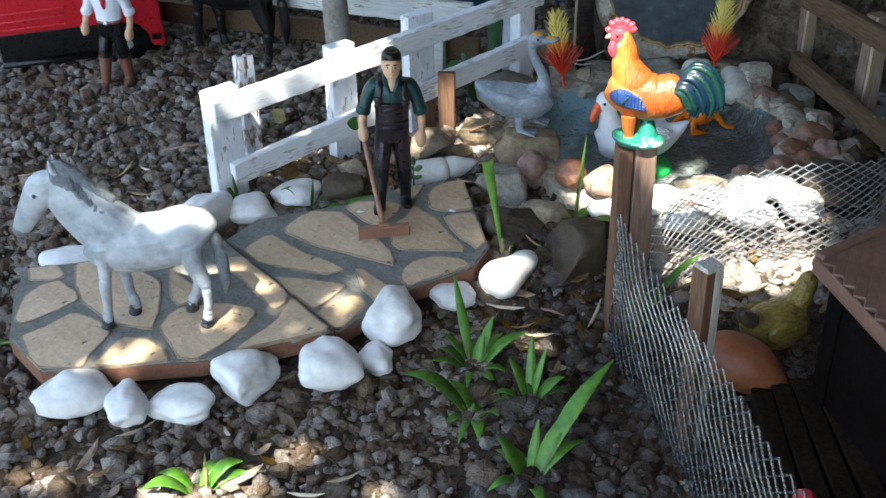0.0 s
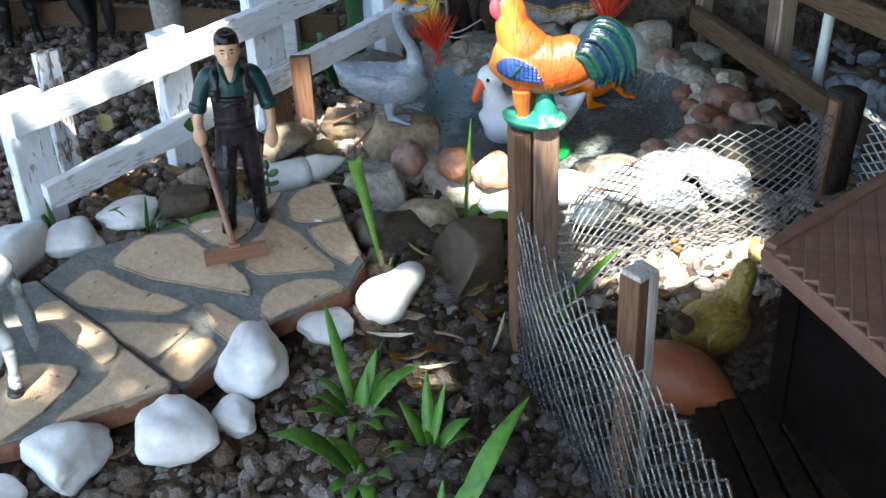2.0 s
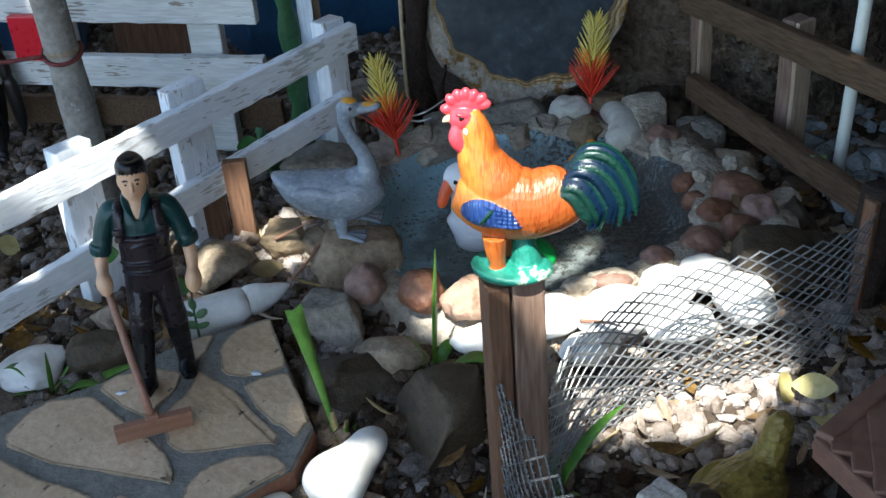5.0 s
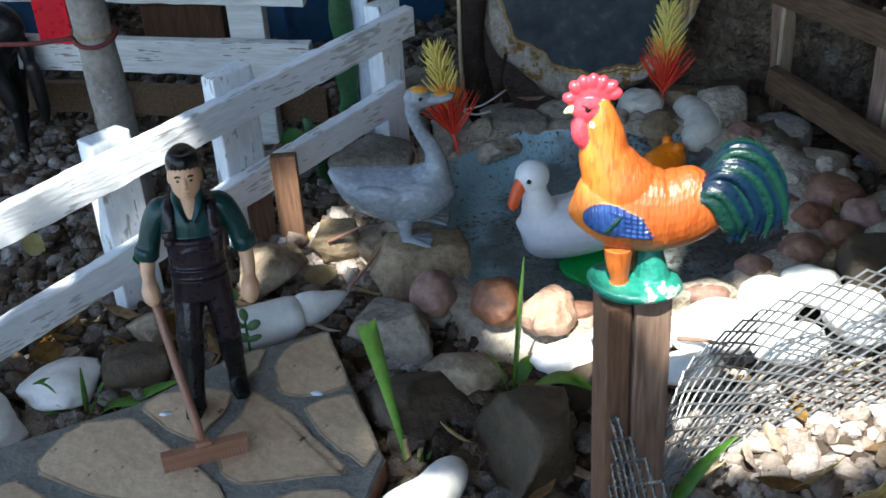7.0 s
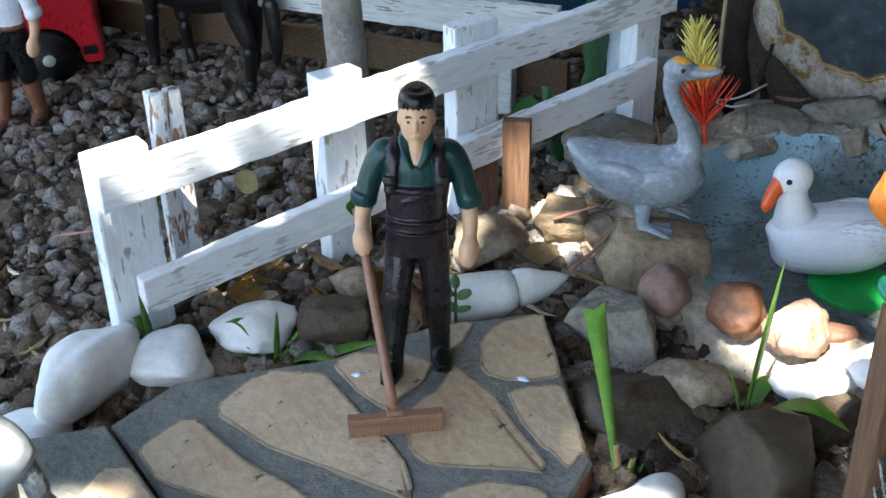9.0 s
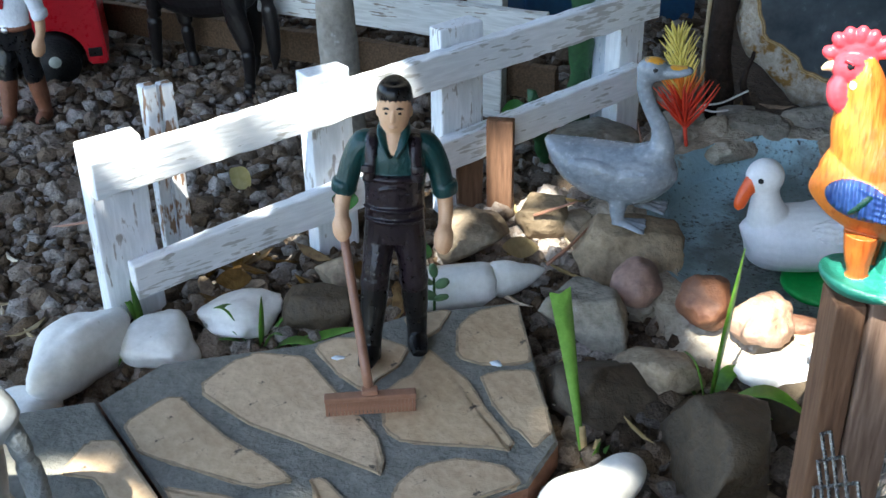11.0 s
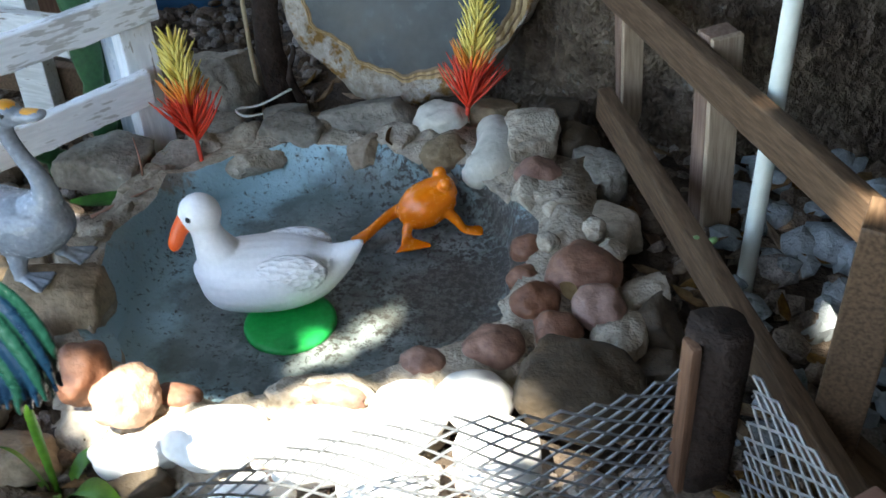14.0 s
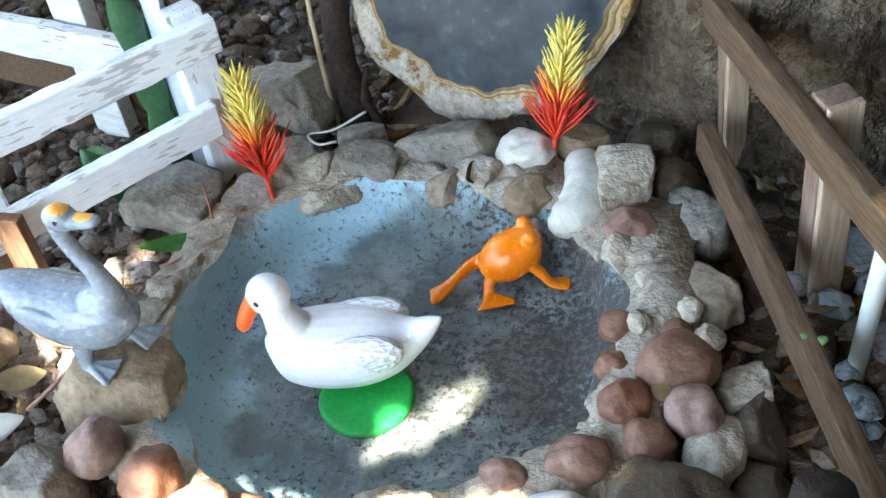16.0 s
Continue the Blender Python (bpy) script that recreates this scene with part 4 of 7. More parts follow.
FRONT_WHITE = [(0.155, 0.560, 0.040, 0.029, 5), (0.190, 0.555, 0.048, 0.033, 14), (0.220, 0.572, 0.029, 0.031, 0), (0.242, 0.580, 0.030, 0.027, 10),
               (0.251, 0.552, 0.030, 0.034, 0), (0.216, 0.541, 0.034, 0.026, 0), (0.172, 0.536, 0.030, 0.020, 0)]
for x, y, w, h, r in FRONT_WHITE:
    stone(x, y, w, h, "white_stone", "large smooth white pebble on the pond's sunny edge", "white pond stones", -0.010, rough=0.07, tall=0.65, turn=r)
GREYS = [(0.281, 0.582, 0.050, 0.034, -0.012, "brown_rock", 0.6, 0.80), (0.293, 0.614, 0.022, 0.032, -0.014, "mortar", 0.5, 0.62),
         (0.310, 0.626, 0.020, 0.028, -0.02, "brown_rock", 0.6, 0.9), (0.309, 0.600, 0.026, 0.022, -0.02, "brown_rock", 0.5, 0.9),
         (0.128, 0.544, 0.028, 0.022, -0.022, "brown_rock", 0.7, 0.8), (0.152, 0.535, 0.024, 0.016, -0.026, "tan_rock", 0.5, 0.9),
         (0.125, 0.557, 0.034, 0.018, -0.013, "white_stone", 0.0, 0.8), (0.352, 0.730, 0.024, 0.022, -0.03, "mortar", 0.4, 0.6)]
for x, y, w, h, b, m, a, t in GREYS:
    stone(x, y, w, h, m, "rough rock at the pond's outer edge", "rocks round the pond", b, angular=a, tall=t, name="rock")


# ---- white picket fence ----
F0, F1 = Vector((-0.1478, 0.5822, 0)), Vector((0.0809, 0.7840, 0))
FDIR = (F1 - F0).normalized()
FTURN = math.degrees(math.atan2(FDIR.y, FDIR.x))
FLEN = (F1 - F0).length
fence = holder("picket_fence", Matrix.Translation(F0) @ pose(0, 0, 0, 0, 0, FTURN), "small white painted wooden rail fence, paint worn and chipped", "fence")


def rail(parent, length, z, height, thick, y, name, mat, x0=0.0, drop=0.0):
    bm = bmesh.new()
    n = 64
    rows = []
    for i in range(n + 1):
        s = i / n
        j = [0.0005 * noise.noise(Vector((s * 40 + 9 * k, z * 70, y * 90))) + 0.0007 * noise.noise(Vector((s * 190 + 9 * k, z * 70, y * 50))) for k in range(4)]
        rows.append([bm.verts.new((x0 + s * length + (0.001 * noise.noise(Vector((k, i, z * 99))) if i in (0, n) else 0), y + dy * thick / 2,
                                   z - drop * s + dz * height / 2 + jj))
                     for k, ((dy, dz), jj) in enumerate(zip(((-1, -1), (1, -1), (1, 1), (-1, 1)), j))])
    for a, b in zip(rows, rows[1:]):
        for k in range(4):
            bm.faces.new((a[k], a[(k + 1) % 4], b[(k + 1) % 4], b[k]))
    bm.faces.new(rows[0][::-1])
    bm.faces.new(rows[-1])
    bmesh.ops.recalc_face_normals(bm, faces=bm.faces)
    es = [e for e in bm.edges if len(e.link_faces) == 2 and e.calc_face_angle() > 0.8]
    bmesh.ops.bevel(bm, geom=es, offset=0.0005, segments=1, affect="EDGES")
    return part(name, bm, mat, parent, smooth=False)


def fence_post(parent, x, y, z0, z1, w, d, mat, name="post", lean=0.0, label="", turn=0.0):
    bm = bmesh.new()
    box(bm, (0, 0, (z1 - z0) / 2), (w, d, z1 - z0), bevel=0.0011, jitter=0.0006)
    p = part(name, bm, mat, parent, label, smooth=False)
    p.matrix_basis = pose(x, y, z0, 0, lean, turn)
    return p


rail(fence, FLEN + 0.004, 0.0603, 0.0165, 0.007, -0.0075, "rail", M["rail_paint"], -0.006, -0.011)
rail(fence, 0.288, 0.0098, 0.0165, 0.007, -0.0075, "rail", M["rail_paint"], 0.004, -0.021)
for x, w, z1 in ((0.0065, 0.0245, 0.071), (0.1080, 0.0215, 0.0765), (0.1815, 0.0245, 0.0815), (0.293, 0.0165, 0.0825)):
    fence_post(fence, x, 0.004, -0.024, z1, w, 0.011, M["white_paint"], lean=0.0)
for x, z1, m in ((0.0305, 0.0845, "worn_paint"), (0.0380, 0.0840, "worn_paint")):
    fence_post(fence, x, 0.014, -0.024, z1, 0.0065, 0.006, M[m], "slat", label="thin split wooden slat with worn white paint")
fence_post(fence, 0.296, 0.018, -0.024, 0.097, 0.006, 0.006, M["pale_wood"], "slat", label="thin bare wooden slat")
stake = holder("wooden_stake", pose(0.008, 0.6925, -0.0135, 0, 0, -8), "reddish-brown wooden stake in front of the fence", "stake")
bm = bmesh.new()
box(bm, (0, 0, 0.0255), (0.0130, 0.006, 0.053), bevel=0.0008, jitter=0.0004)
part("stake_board", bm, M["brown_wood"], stake, smooth=False)
copy_thing(stake, pose(-0.008, 0.700, -0.034, 0, 0, 20))
blue_post = holder("painted_slat", pose(0.057, 0.782, -0.03), "upright slat with flaking blue-white paint behind the fence", "slat")
bm = bmesh.new()
box(bm, (0, 0, 0.075), (0.009, 0.006, 0.15), bevel=0.0008, jitter=0.0004)
part("board", bm, M["blue_paint"], blue_post, smooth=False)

# the weathered fence further back
B0, B1 = Vector((-0.56, 1.012, 0)), Vector((0.03, 0.808, 0))
BD = (B1 - B0).normalized()
back = holder("back_fence", Matrix.Translation(B0) @ pose(0, 0, 0, 0, 0, math.degrees(math.atan2(BD.y, BD.x))),
              "weathered greyish-white wooden rail fence in the shade", "fence")
BL = (B1 - B0).length
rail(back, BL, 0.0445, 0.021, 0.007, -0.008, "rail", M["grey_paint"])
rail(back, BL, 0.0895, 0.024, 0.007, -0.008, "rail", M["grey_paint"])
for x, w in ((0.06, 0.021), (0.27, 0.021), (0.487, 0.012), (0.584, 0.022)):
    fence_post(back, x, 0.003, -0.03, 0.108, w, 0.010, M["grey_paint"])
rail(back, BL, 0.006, 0.020, 0.006, 0.012, "ground_board", M["rail_wood"])


# ---- young trunk with a cord ----
trunk = holder("sapling_trunk", pose(-0.083, 0.760, -0.03), "slim grey-barked young tree trunk in the gravel", "tree")
bm = bmesh.new()
tube(bm, [(0, 0, 0, 0.0135, 0.0135), (0.001, 0, 0.05, 0.0112, 0.0112), (-0.001, 0.002, 0.12, 0.0100, 0.0100), (-0.004, 0.004, 0.25, 0.0096, 0.0096),
          (-0.01, 0.01, 0.5, 0.009, 0.009)], seg=20, steps=8)
for v in bm.verts:
    v.co += 0.0012 * noise.noise(v.co * 60) * Vector((v.co.x, v.co.y, 0)).normalized()
part("bark", bm, M["stem"], trunk)
bm = bmesh.new()
blob(bm, (-0.001, 0.002, 0.118), (0.0107, 0.0107, 0.004), sub=3)
part("bark_scar", bm, M["tan_rock"], trunk, "orange-brown ring of worn bark")
rope = holder("rope", pose(-0.083, 0.760, 0.030), "thin dark red rope tied round the young trunk", "rope")
bm = bmesh.new()
tube(bm, [(0.0112 * math.cos(w) - 0.001, 0.002 + 0.0112 * math.sin(w), 0.057 + 0.004 * math.sin(w), 0.0013, 0.0013) for w in np.linspace(0.6, -5.0, 14)], seg=8, steps=3)
tube(bm, [(-0.0115, -0.003, 0.057, 0.0013, 0.0013), (-0.04, -0.004, 0.057, 0.0013, 0.0013), (-0.09, 0.0, 0.063, 0.0013, 0.0013),
          (-0.16, 0.01, 0.080, 0.0013, 0.0013)], seg=8, steps=6)
part("cord_loop", bm, M["rope"], rope)


# ---- figurines ----
def doll(name, at, turn, top, legs, boots, label, bib=None, hair="black", scarf=False, lean=0.0, side=0.0, size=1.0, voxel=0.0004):
    """A plastic doll of about 108 mm, facing -y, in one mesh."""
    mats = [M["skin"], M[top], M[legs], M[boots], M[hair], M[bib or legs], M["car_red"], M["chrome"]]
    bm = bmesh.new()
    for s in (-1, 1):
        f = -0.0095 if s < 0 else 0.0015
        tube(bm, [(s * 0.0118, f - 0.0095, 0.0022, 0.0034, 0.0018), (s * 0.0106, f - 0.004, 0.0038, 0.0048, 0.0036), (s * 0.0100, f + 0.003, 0.0040, 0.0044, 0.0038)], 3, seg=14)
        tube(bm, [(s * 0.0100, f + 0.002, 0.000, 0.0044, 0.0046), (s * 0.0098, f + 0.002, 0.010, 0.0047, 0.0050), (s * 0.0090, 0.6 * f + 0.001, 0.022, 0.0058, 0.0060),
                  (s * 0.0086, 0.5 * f + 0.001, 0.0285, 0.0061, 0.0063)], 3, seg=16)
        tube(bm, [(s * 0.0086, 0.5 * f + 0.001, 0.0268, 0.0056, 0.0058), (s * 0.0085, 0.4 * f + 0.0005, 0.030, 0.0066, 0.0066), (s * 0.0079, 0.3 * f, 0.036, 0.0062, 0.0064),
                  (s * 0.0066, 0.001, 0.046, 0.0072, 0.0075), (s * 0.0055, 0.001, 0.055, 0.0074, 0.0078)], 2, seg=16)
        up, out = (0.0105, -0.004) if s < 0 else (0.0055, -0.002)
        tube(bm, [(s * 0.0080, 0.001, 0.0848, 0.0044, 0.0046), (s * 0.0138, 0.001, 0.0838, 0.0054, 0.0054), (s * 0.0182, 0.001, 0.0770, 0.0052, 0.0050),
                  (s * 0.0210, 0.000, 0.0680, 0.0048, 0.0048)], 1, seg=16)
        tube(bm, [(s * 0.0213, 0.000, 0.0690, 0.0036, 0.0036), (s * 0.0222, -0.002 + 0.4 * out, 0.058 + 0.35 * up, 0.0033, 0.0033), (s * 0.0220, -0.004 + 0.7 * out, 0.0515 + 0.7 * up, 0.0030, 0.0029),
                  (s * 0.0218, -0.0052 + out, 0.0475 + 0.85 * up, 0.0042, 0.0044), (s * 0.0214, -0.0062 + out, 0.0425 + up, 0.0038, 0.0042), (s * 0.0211, -0.0064 + out, 0.0400 + up, 0.0021, 0.0025)], 0, seg=14)
        tube(bm, [(s * 0.0214, 0.0, 0.0705, 0.0050, 0.0050), (s * 0.0216, 0.0, 0.0692, 0.0056, 0.0055), (s * 0.0218, 0.0, 0.0664, 0.0055, 0.0054), (s * 0.0219, 0.0, 0.0656, 0.0046, 0.0045)], 1, seg=16, steps=3)
    tube(bm, [(0, 0.001, 0.047, 0.0115, 0.0080), (0, 0.001, 0.055, 0.0130, 0.0087), (0, 0.000, 0.062, 0.0124, 0.0083)], 2, seg=22, up=(0, 1, 0))
    tube(bm, [(0, 0.000, 0.060, 0.0122, 0.0080), (0, 0.000, 0.070, 0.0132, 0.0086), (0, 0.000, 0.080, 0.0144, 0.0088), (0, 0.001, 0.086, 0.0126, 0.0076),
              (0, 0.001, 0.0900, 0.0064, 0.0056)], 1, seg=22, up=(0, 1, 0))
    if bib:
        tube(bm, [(0, -0.0008, 0.056, 0.0129, 0.0088), (0, -0.0010, 0.066, 0.0127, 0.0090), (0, -0.0012, 0.0752, 0.0122, 0.0093)], 5, seg=22, up=(0, 1, 0))
        for s in (-1, 1):
            tube(bm, [(s * 0.0105, -0.0085, 0.073, 0.0025, 0.0012), (s * 0.0098, -0.0080, 0.080, 0.0025, 0.0012), (s * 0.0092, -0.0054, 0.0868, 0.0025, 0.0012),
                      (s * 0.0090, 0.002, 0.0890, 0.0025, 0.0012)], 5, seg=10)
            tube(bm, [(s * 0.0105, -0.0094, 0.0765, 0.0030, 0.0009), (s * 0.0104, -0.0092, 0.0792, 0.0030, 0.0009)], 5, seg=8, steps=2)
    tube(bm, [(0, 0.001, 0.086, 0.0046, 0.0044), (0, 0.0003, 0.094, 0.0044, 0.0042)], 0, seg=16, steps=2)
    tube(bm, [(0, -0.0020, 0.0895, 0.0020, 0.0022), (0, -0.0020, 0.0910, 0.0044, 0.0050), (0, -0.0016, 0.0945, 0.0064, 0.0062), (0, -0.0010, 0.0990, 0.0071, 0.0069),
              (0, -0.0002, 0.1040, 0.0066, 0.0068), (0, 0.0005, 0.1062, 0.0028, 0.0034)], 0, seg=20, up=(0, 1, 0))
    tube(bm, [(0, -0.0077, 0.0990, 0.0007, 0.0006), (0, -0.0086, 0.0962, 0.0011, 0.0010), (0, -0.0080, 0.0950, 0.0009, 0.0006)], 0, seg=10)
    tube(bm, [(-0.0018, -0.0076, 0.0930, 0.0003, 0.0003), (0, -0.0081, 0.0929, 0.0005, 0.0005), (0.0018, -0.0076, 0.0930, 0.0003, 0.0003)], 0, seg=8)
    for s in (-1, 1):
        blob(bm, (s * 0.0069, 0.0006, 0.0970), (0.0010, 0.0016, 0.0024), 0, 2)
        tube(bm, [(s * 0.0016, -0.0078, 0.0999, 0.0002, 0.0002), (s * 0.0028, -0.0074, 0.1001, 0.0003, 0.0003), (s * 0.0044, -0.0064, 0.0996, 0.0002, 0.0002)], 4, seg=6)
        blob(bm, (s * 0.0028, -0.0072, 0.0982), (0.0008, 0.0004, 0.0004), 4, 2)
    tube(bm, [(0, 0.0044, 0.0930, 0.0056, 0.0032), (0, 0.0038, 0.0975, 0.0074, 0.0050), (0, 0.0030, 0.1005, 0.0078, 0.0062), (0, 0.0010, 0.1020, 0.0076, 0.0077),
              (0, 0.0003, 0.1036, 0.0076, 0.0080), (0, 0.0004, 0.1060, 0.0070, 0.0074), (0, 0.0004, 0.1078, 0.0054, 0.0058), (0, 0.0002, 0.1088, 0.0020, 0.0024)], 4, seg=22, steps=5, up=(0, 1, 0))
    tube(bm, [(0, -0.0040, 0.0905, 0.0034, 0.0020), (0, -0.0078, 0.0862, 0.0024, 0.0012), (0, -0.0090, 0.0835, 0.0006, 0.0006)], 0, seg=12)
    for s in (-1, 1):
        tube(bm, [(s * 0.0012, -0.0094, 0.0825, 0.0014, 0.0008), (s * 0.0034, -0.0082, 0.0866, 0.0022, 0.0010), (s * 0.0054, -0.0040, 0.0910, 0.0018, 0.0010), (s * 0.0048, 0.0020, 0.0926, 0.0016, 0.0010)], 1, seg=10)
    if bib:
        for z in (0.0575, 0.0620, 0.0738):
            tube(bm, [(0.0132 * math.sin(w), -0.0012 - 0.0093 * math.cos(w), z, 0.0006, 0.0006) for w in np.linspace(-1.3, 1.3, 9)], 5, seg=6, steps=2)
        tube(bm, [(0.0070 * math.sin(w), -0.0016 - 0.0092 * math.cos(0.6 * w), 0.0700 + 0.0012 * math.cos(2 * w), 0.0004, 0.0004) for w in np.linspace(-1.0, 1.0, 7)], 5, seg=6, steps=2)
    else:
        tube(bm, [(0.0128 * math.sin(w), -0.0088 * math.cos(w), 0.0605, 0.0007, 0.0012) for w in np.linspace(-3.1, 3.1, 20)], 3, seg=6, steps=1)
        blob(bm, (0, -0.0094, 0.0605), (0.0026, 0.0010, 0.0020), 7, 2)
    if scarf:
        blob(bm, (0, -0.006, 0.0855), (0.0050, 0.003, 0.0030), 6, 2)
        tube(bm, [(0, -0.0075, 0.086, 0.0030, 0.0012), (0.001, -0.0098, 0.080, 0.0028, 0.0012), (0.001, -0.0096, 0.0735, 0.0010, 0.0008)], 6, seg=8)
    return moulded(name, bm, mats, pose(*at, lean, side, turn) @ Matrix.Diagonal((0.86 * size, size, size, 1)), label, "doll", voxel, 1)


doll("farmer_doll", (-0.0260, 0.5570, -0.0030), 4, "shirt", "overall", "black", "plastic farmer doll in green shirt, plum bib overall and black boots", bib="overall", lean=-6.0, side=1.5, size=1.02)
doll("cowboy_doll", (-0.283, 0.800, -0.018), -4, "white_cloth", "black", "boot", "plastic cowboy doll in white shirt and red neckerchief", scarf=True, voxel=0.0007)

rake = holder("toy_rake", pose(-0.0295, 0.517, -0.0042, 4, 0, 11), "brown plastic toy rake standing on the tile path", "rake")
inv = rake.matrix_world.inverted()
bm = bmesh.new()
a, b = inv @ Vector((-0.0300, 0.5180, 0.0050)), inv @ Vector((-0.0470, 0.5655, 0.0600))
tube(bm, [(*a, 0.0019, 0.0019), (*(a * 0.5 + b * 0.5), 0.0018, 0.0018), (*b, 0.0018, 0.0018)], seg=12, steps=3)
part("handle", bm, M["rake"], rake)
bm = bmesh.new()
box(bm, (0, 0.0003, 0.0076), (0.034, 0.0040, 0.0022), bevel=0.0006)
box(bm, (0, 0.0008, 0.0040), (0.0335, 0.0012, 0.0068), bevel=0.0003)
box(bm, (0, 0.001, 0.0092), (0.006, 0.0036, 0.003), bevel=0.0007)
part("rake_head", bm, M["rake"], rake, smooth=False)
bm = bmesh.new()
box(bm, (0, 0, 0), (0.0012, 0.0014, 0.0072))
tine = mesh_of("tine", bm, M["rake"], False)
for i in range(24):
    t = new("tine", tine)
    t.parent = rake
    t.location = (-0.0161 + 0.0014 * i, -0.0004, 0.0036)


def horse(name, at, turn, size, body, mane, hoof, label, pack=False, wide=1.0):
    """A toy horse facing -x, about 0.1 m long at size 1, in one mesh."""
    mats = [M[body], M[mane], M[hoof], M["sack"]]
    bm = bmesh.new()
    tube(bm, [(-0.037, 0, 0.060, 0.004, 0.006), (-0.035, 0, 0.0595, 0.0100, 0.0145), (-0.024, 0, 0.0580, 0.0130, 0.0190), (-0.006, 0, 0.0560, 0.0148, 0.0190),
              (0.012, 0, 0.0585, 0.0142, 0.0182), (0.025, 0, 0.0625, 0.0135, 0.0180), (0.034, 0, 0.061, 0.0095, 0.0145), (0.037, 0, 0.059, 0.003, 0.006)], 0, seg=20)
    neck = [(-0.012, 0, 0.0600, 0.0128, 0.0172), (-0.024, 0, 0.0680, 0.0120, 0.0190), (-0.035, 0, 0.0795, 0.0096, 0.0172), (-0.044, 0, 0.0915, 0.0078, 0.0146), (-0.052, 0, 0.0990, 0.0062, 0.0104)]
    head = [(-0.048, 0, 0.1000, 0.0056, 0.0080), (-0.056, 0, 0.0950, 0.0072, 0.0104), (-0.0645, 0, 0.0840, 0.0060, 0.0080), (-0.0725, 0, 0.0710, 0.0050, 0.0060),
            (-0.0760, 0, 0.0660, 0.0038, 0.0044)]
    tube(bm, neck, 0, seg=16)
    tube(bm, head, 0, seg=16)
    tube(bm, [(head[-1][0] + 0.005, 0, head[-1][2] + 0.0065, 0.0040, 0.0048), (head[-1][0] + 0.001, 0, head[-1][2] + 0.001, 0.0046, 0.0052), (head[-1][0] - 0.0015, 0, head[-1][2] - 0.0025, 0.0022, 0.0026)], 1, seg=12)
    crest = [(r[0] + 0.005, 0, r[2] + r[4] * 0.78, 0.0042, 0.0064) for r in neck[-4:]] + [(head[0][0] - 0.003, 0, head[0][2] + 0.009, 0.0016, 0.003)]
    tube(bm, crest, 1, seg=12)
    for k, row in enumerate(spline(crest, 4)[:15]):
        for s in (-1, 1):
            tube(bm, [(row[0], s * 0.001, row[2] + 0.003, 0.0016, 0.0014), (row[0] + 0.0015, s * 0.0064, row[2] - 0.005, 0.0017, 0.0014),
                      (row[0] + 0.0005 + 0.0012 * (k % 3), s * (0.0084 if k < 9 else 0.0068), row[2] - 0.0062 - 0.0012 * (k % 2), 0.0009, 0.0008)], 1, seg=8, steps=4)
    for s in (-1, 1):
        tube(bm, [(head[0][0] + 0.001, s * 0.0035, head[0][2] + 0.005, 0.0026, 0.0018), (head[0][0] - 0.000, s * 0.0042, head[0][2] + 0.010, 0.0022, 0.0015),
                  (head[0][0] - 0.001, s * 0.0040, head[0][2] + 0.0150, 0.0006, 0.0005)], 0, seg=8)
        blob(bm, (head[1][0] - 0.004, s * 0.0066, head[1][2] - 0.002), (0.0015, 0.0010, 0.0013), 2, 2)
    for x, y, kx in ((-0.027, -0.0075, -0.004), (-0.023, 0.0075, 0.006), (0.025, -0.0085, 0.006), (0.022, 0.0085, -0.003)):
        hind = x > 0
        tube(bm, [(x, y * 0.8, 0.058, 0.0070, 0.0085), (x + (0.002 if hind else 0), y, 0.044, 0.0055 if hind else 0.0045, 0.0065 if hind else 0.005),
                  (x + kx * 0.5 + (0.004 if hind else 0), y, 0.030, 0.0038, 0.0043), (x + kx * 0.7 + (0.003 if hind else 0), y, 0.016, 0.0029, 0.0032),
                  (x + kx, y, 0.008, 0.0034, 0.0036), (x + kx, y, 0.005, 0.0034, 0.0036)], 0, seg=12)
        tube(bm, [(x + kx, y, 0.0075, 0.0032, 0.0034), (x + kx - 0.0008, y, 0.0035, 0.0040, 0.0042), (x + kx - 0.0012, y, 0.000, 0.0045, 0.0048)], 2, seg=12, steps=2)
    tube(bm, [(0.033, 0, 0.070, 0.0028, 0.0028), (0.039, 0, 0.062, 0.0036, 0.0034), (0.042, 0, 0.044, 0.0042, 0.0038), (0.043, 0, 0.028, 0.0034, 0.0030),
              (0.042, 0, 0.018, 0.0008, 0.0008)], 1, seg=10)
    if pack:
        blob(bm, (-0.046, -0.013, 0.058), (0.013, 0.010, 0.012), 3, 3)
    return moulded(name, bm, mats, pose(*at, 0, 0, turn) @ Matrix.Diagonal((size, size * wide, size, 1)), label, "toy horse", 0.0006)


horse("grey_toy_horse", (-0.158, 0.430, -0.0100), 3, 0.96, "grey_horse", "mane", "hoof", "dapple-grey toy horse with dark mane standing on the path tiles")
horse("black_toy_horse", (-0.189, 0.868, -0.022), -26, 1.28, "black_horse", "black_horse", "boot", "black toy horse with a sack, standing on gravel", pack=True, wide=0.86)


# rooster on its base
bm = bmesh.new()
R = [M["orange"], M["orange"], M["red"], M["blue"], M["tail"], M["tail_green"], M["base_green"], M["beak"], M["black"], M["white"]]
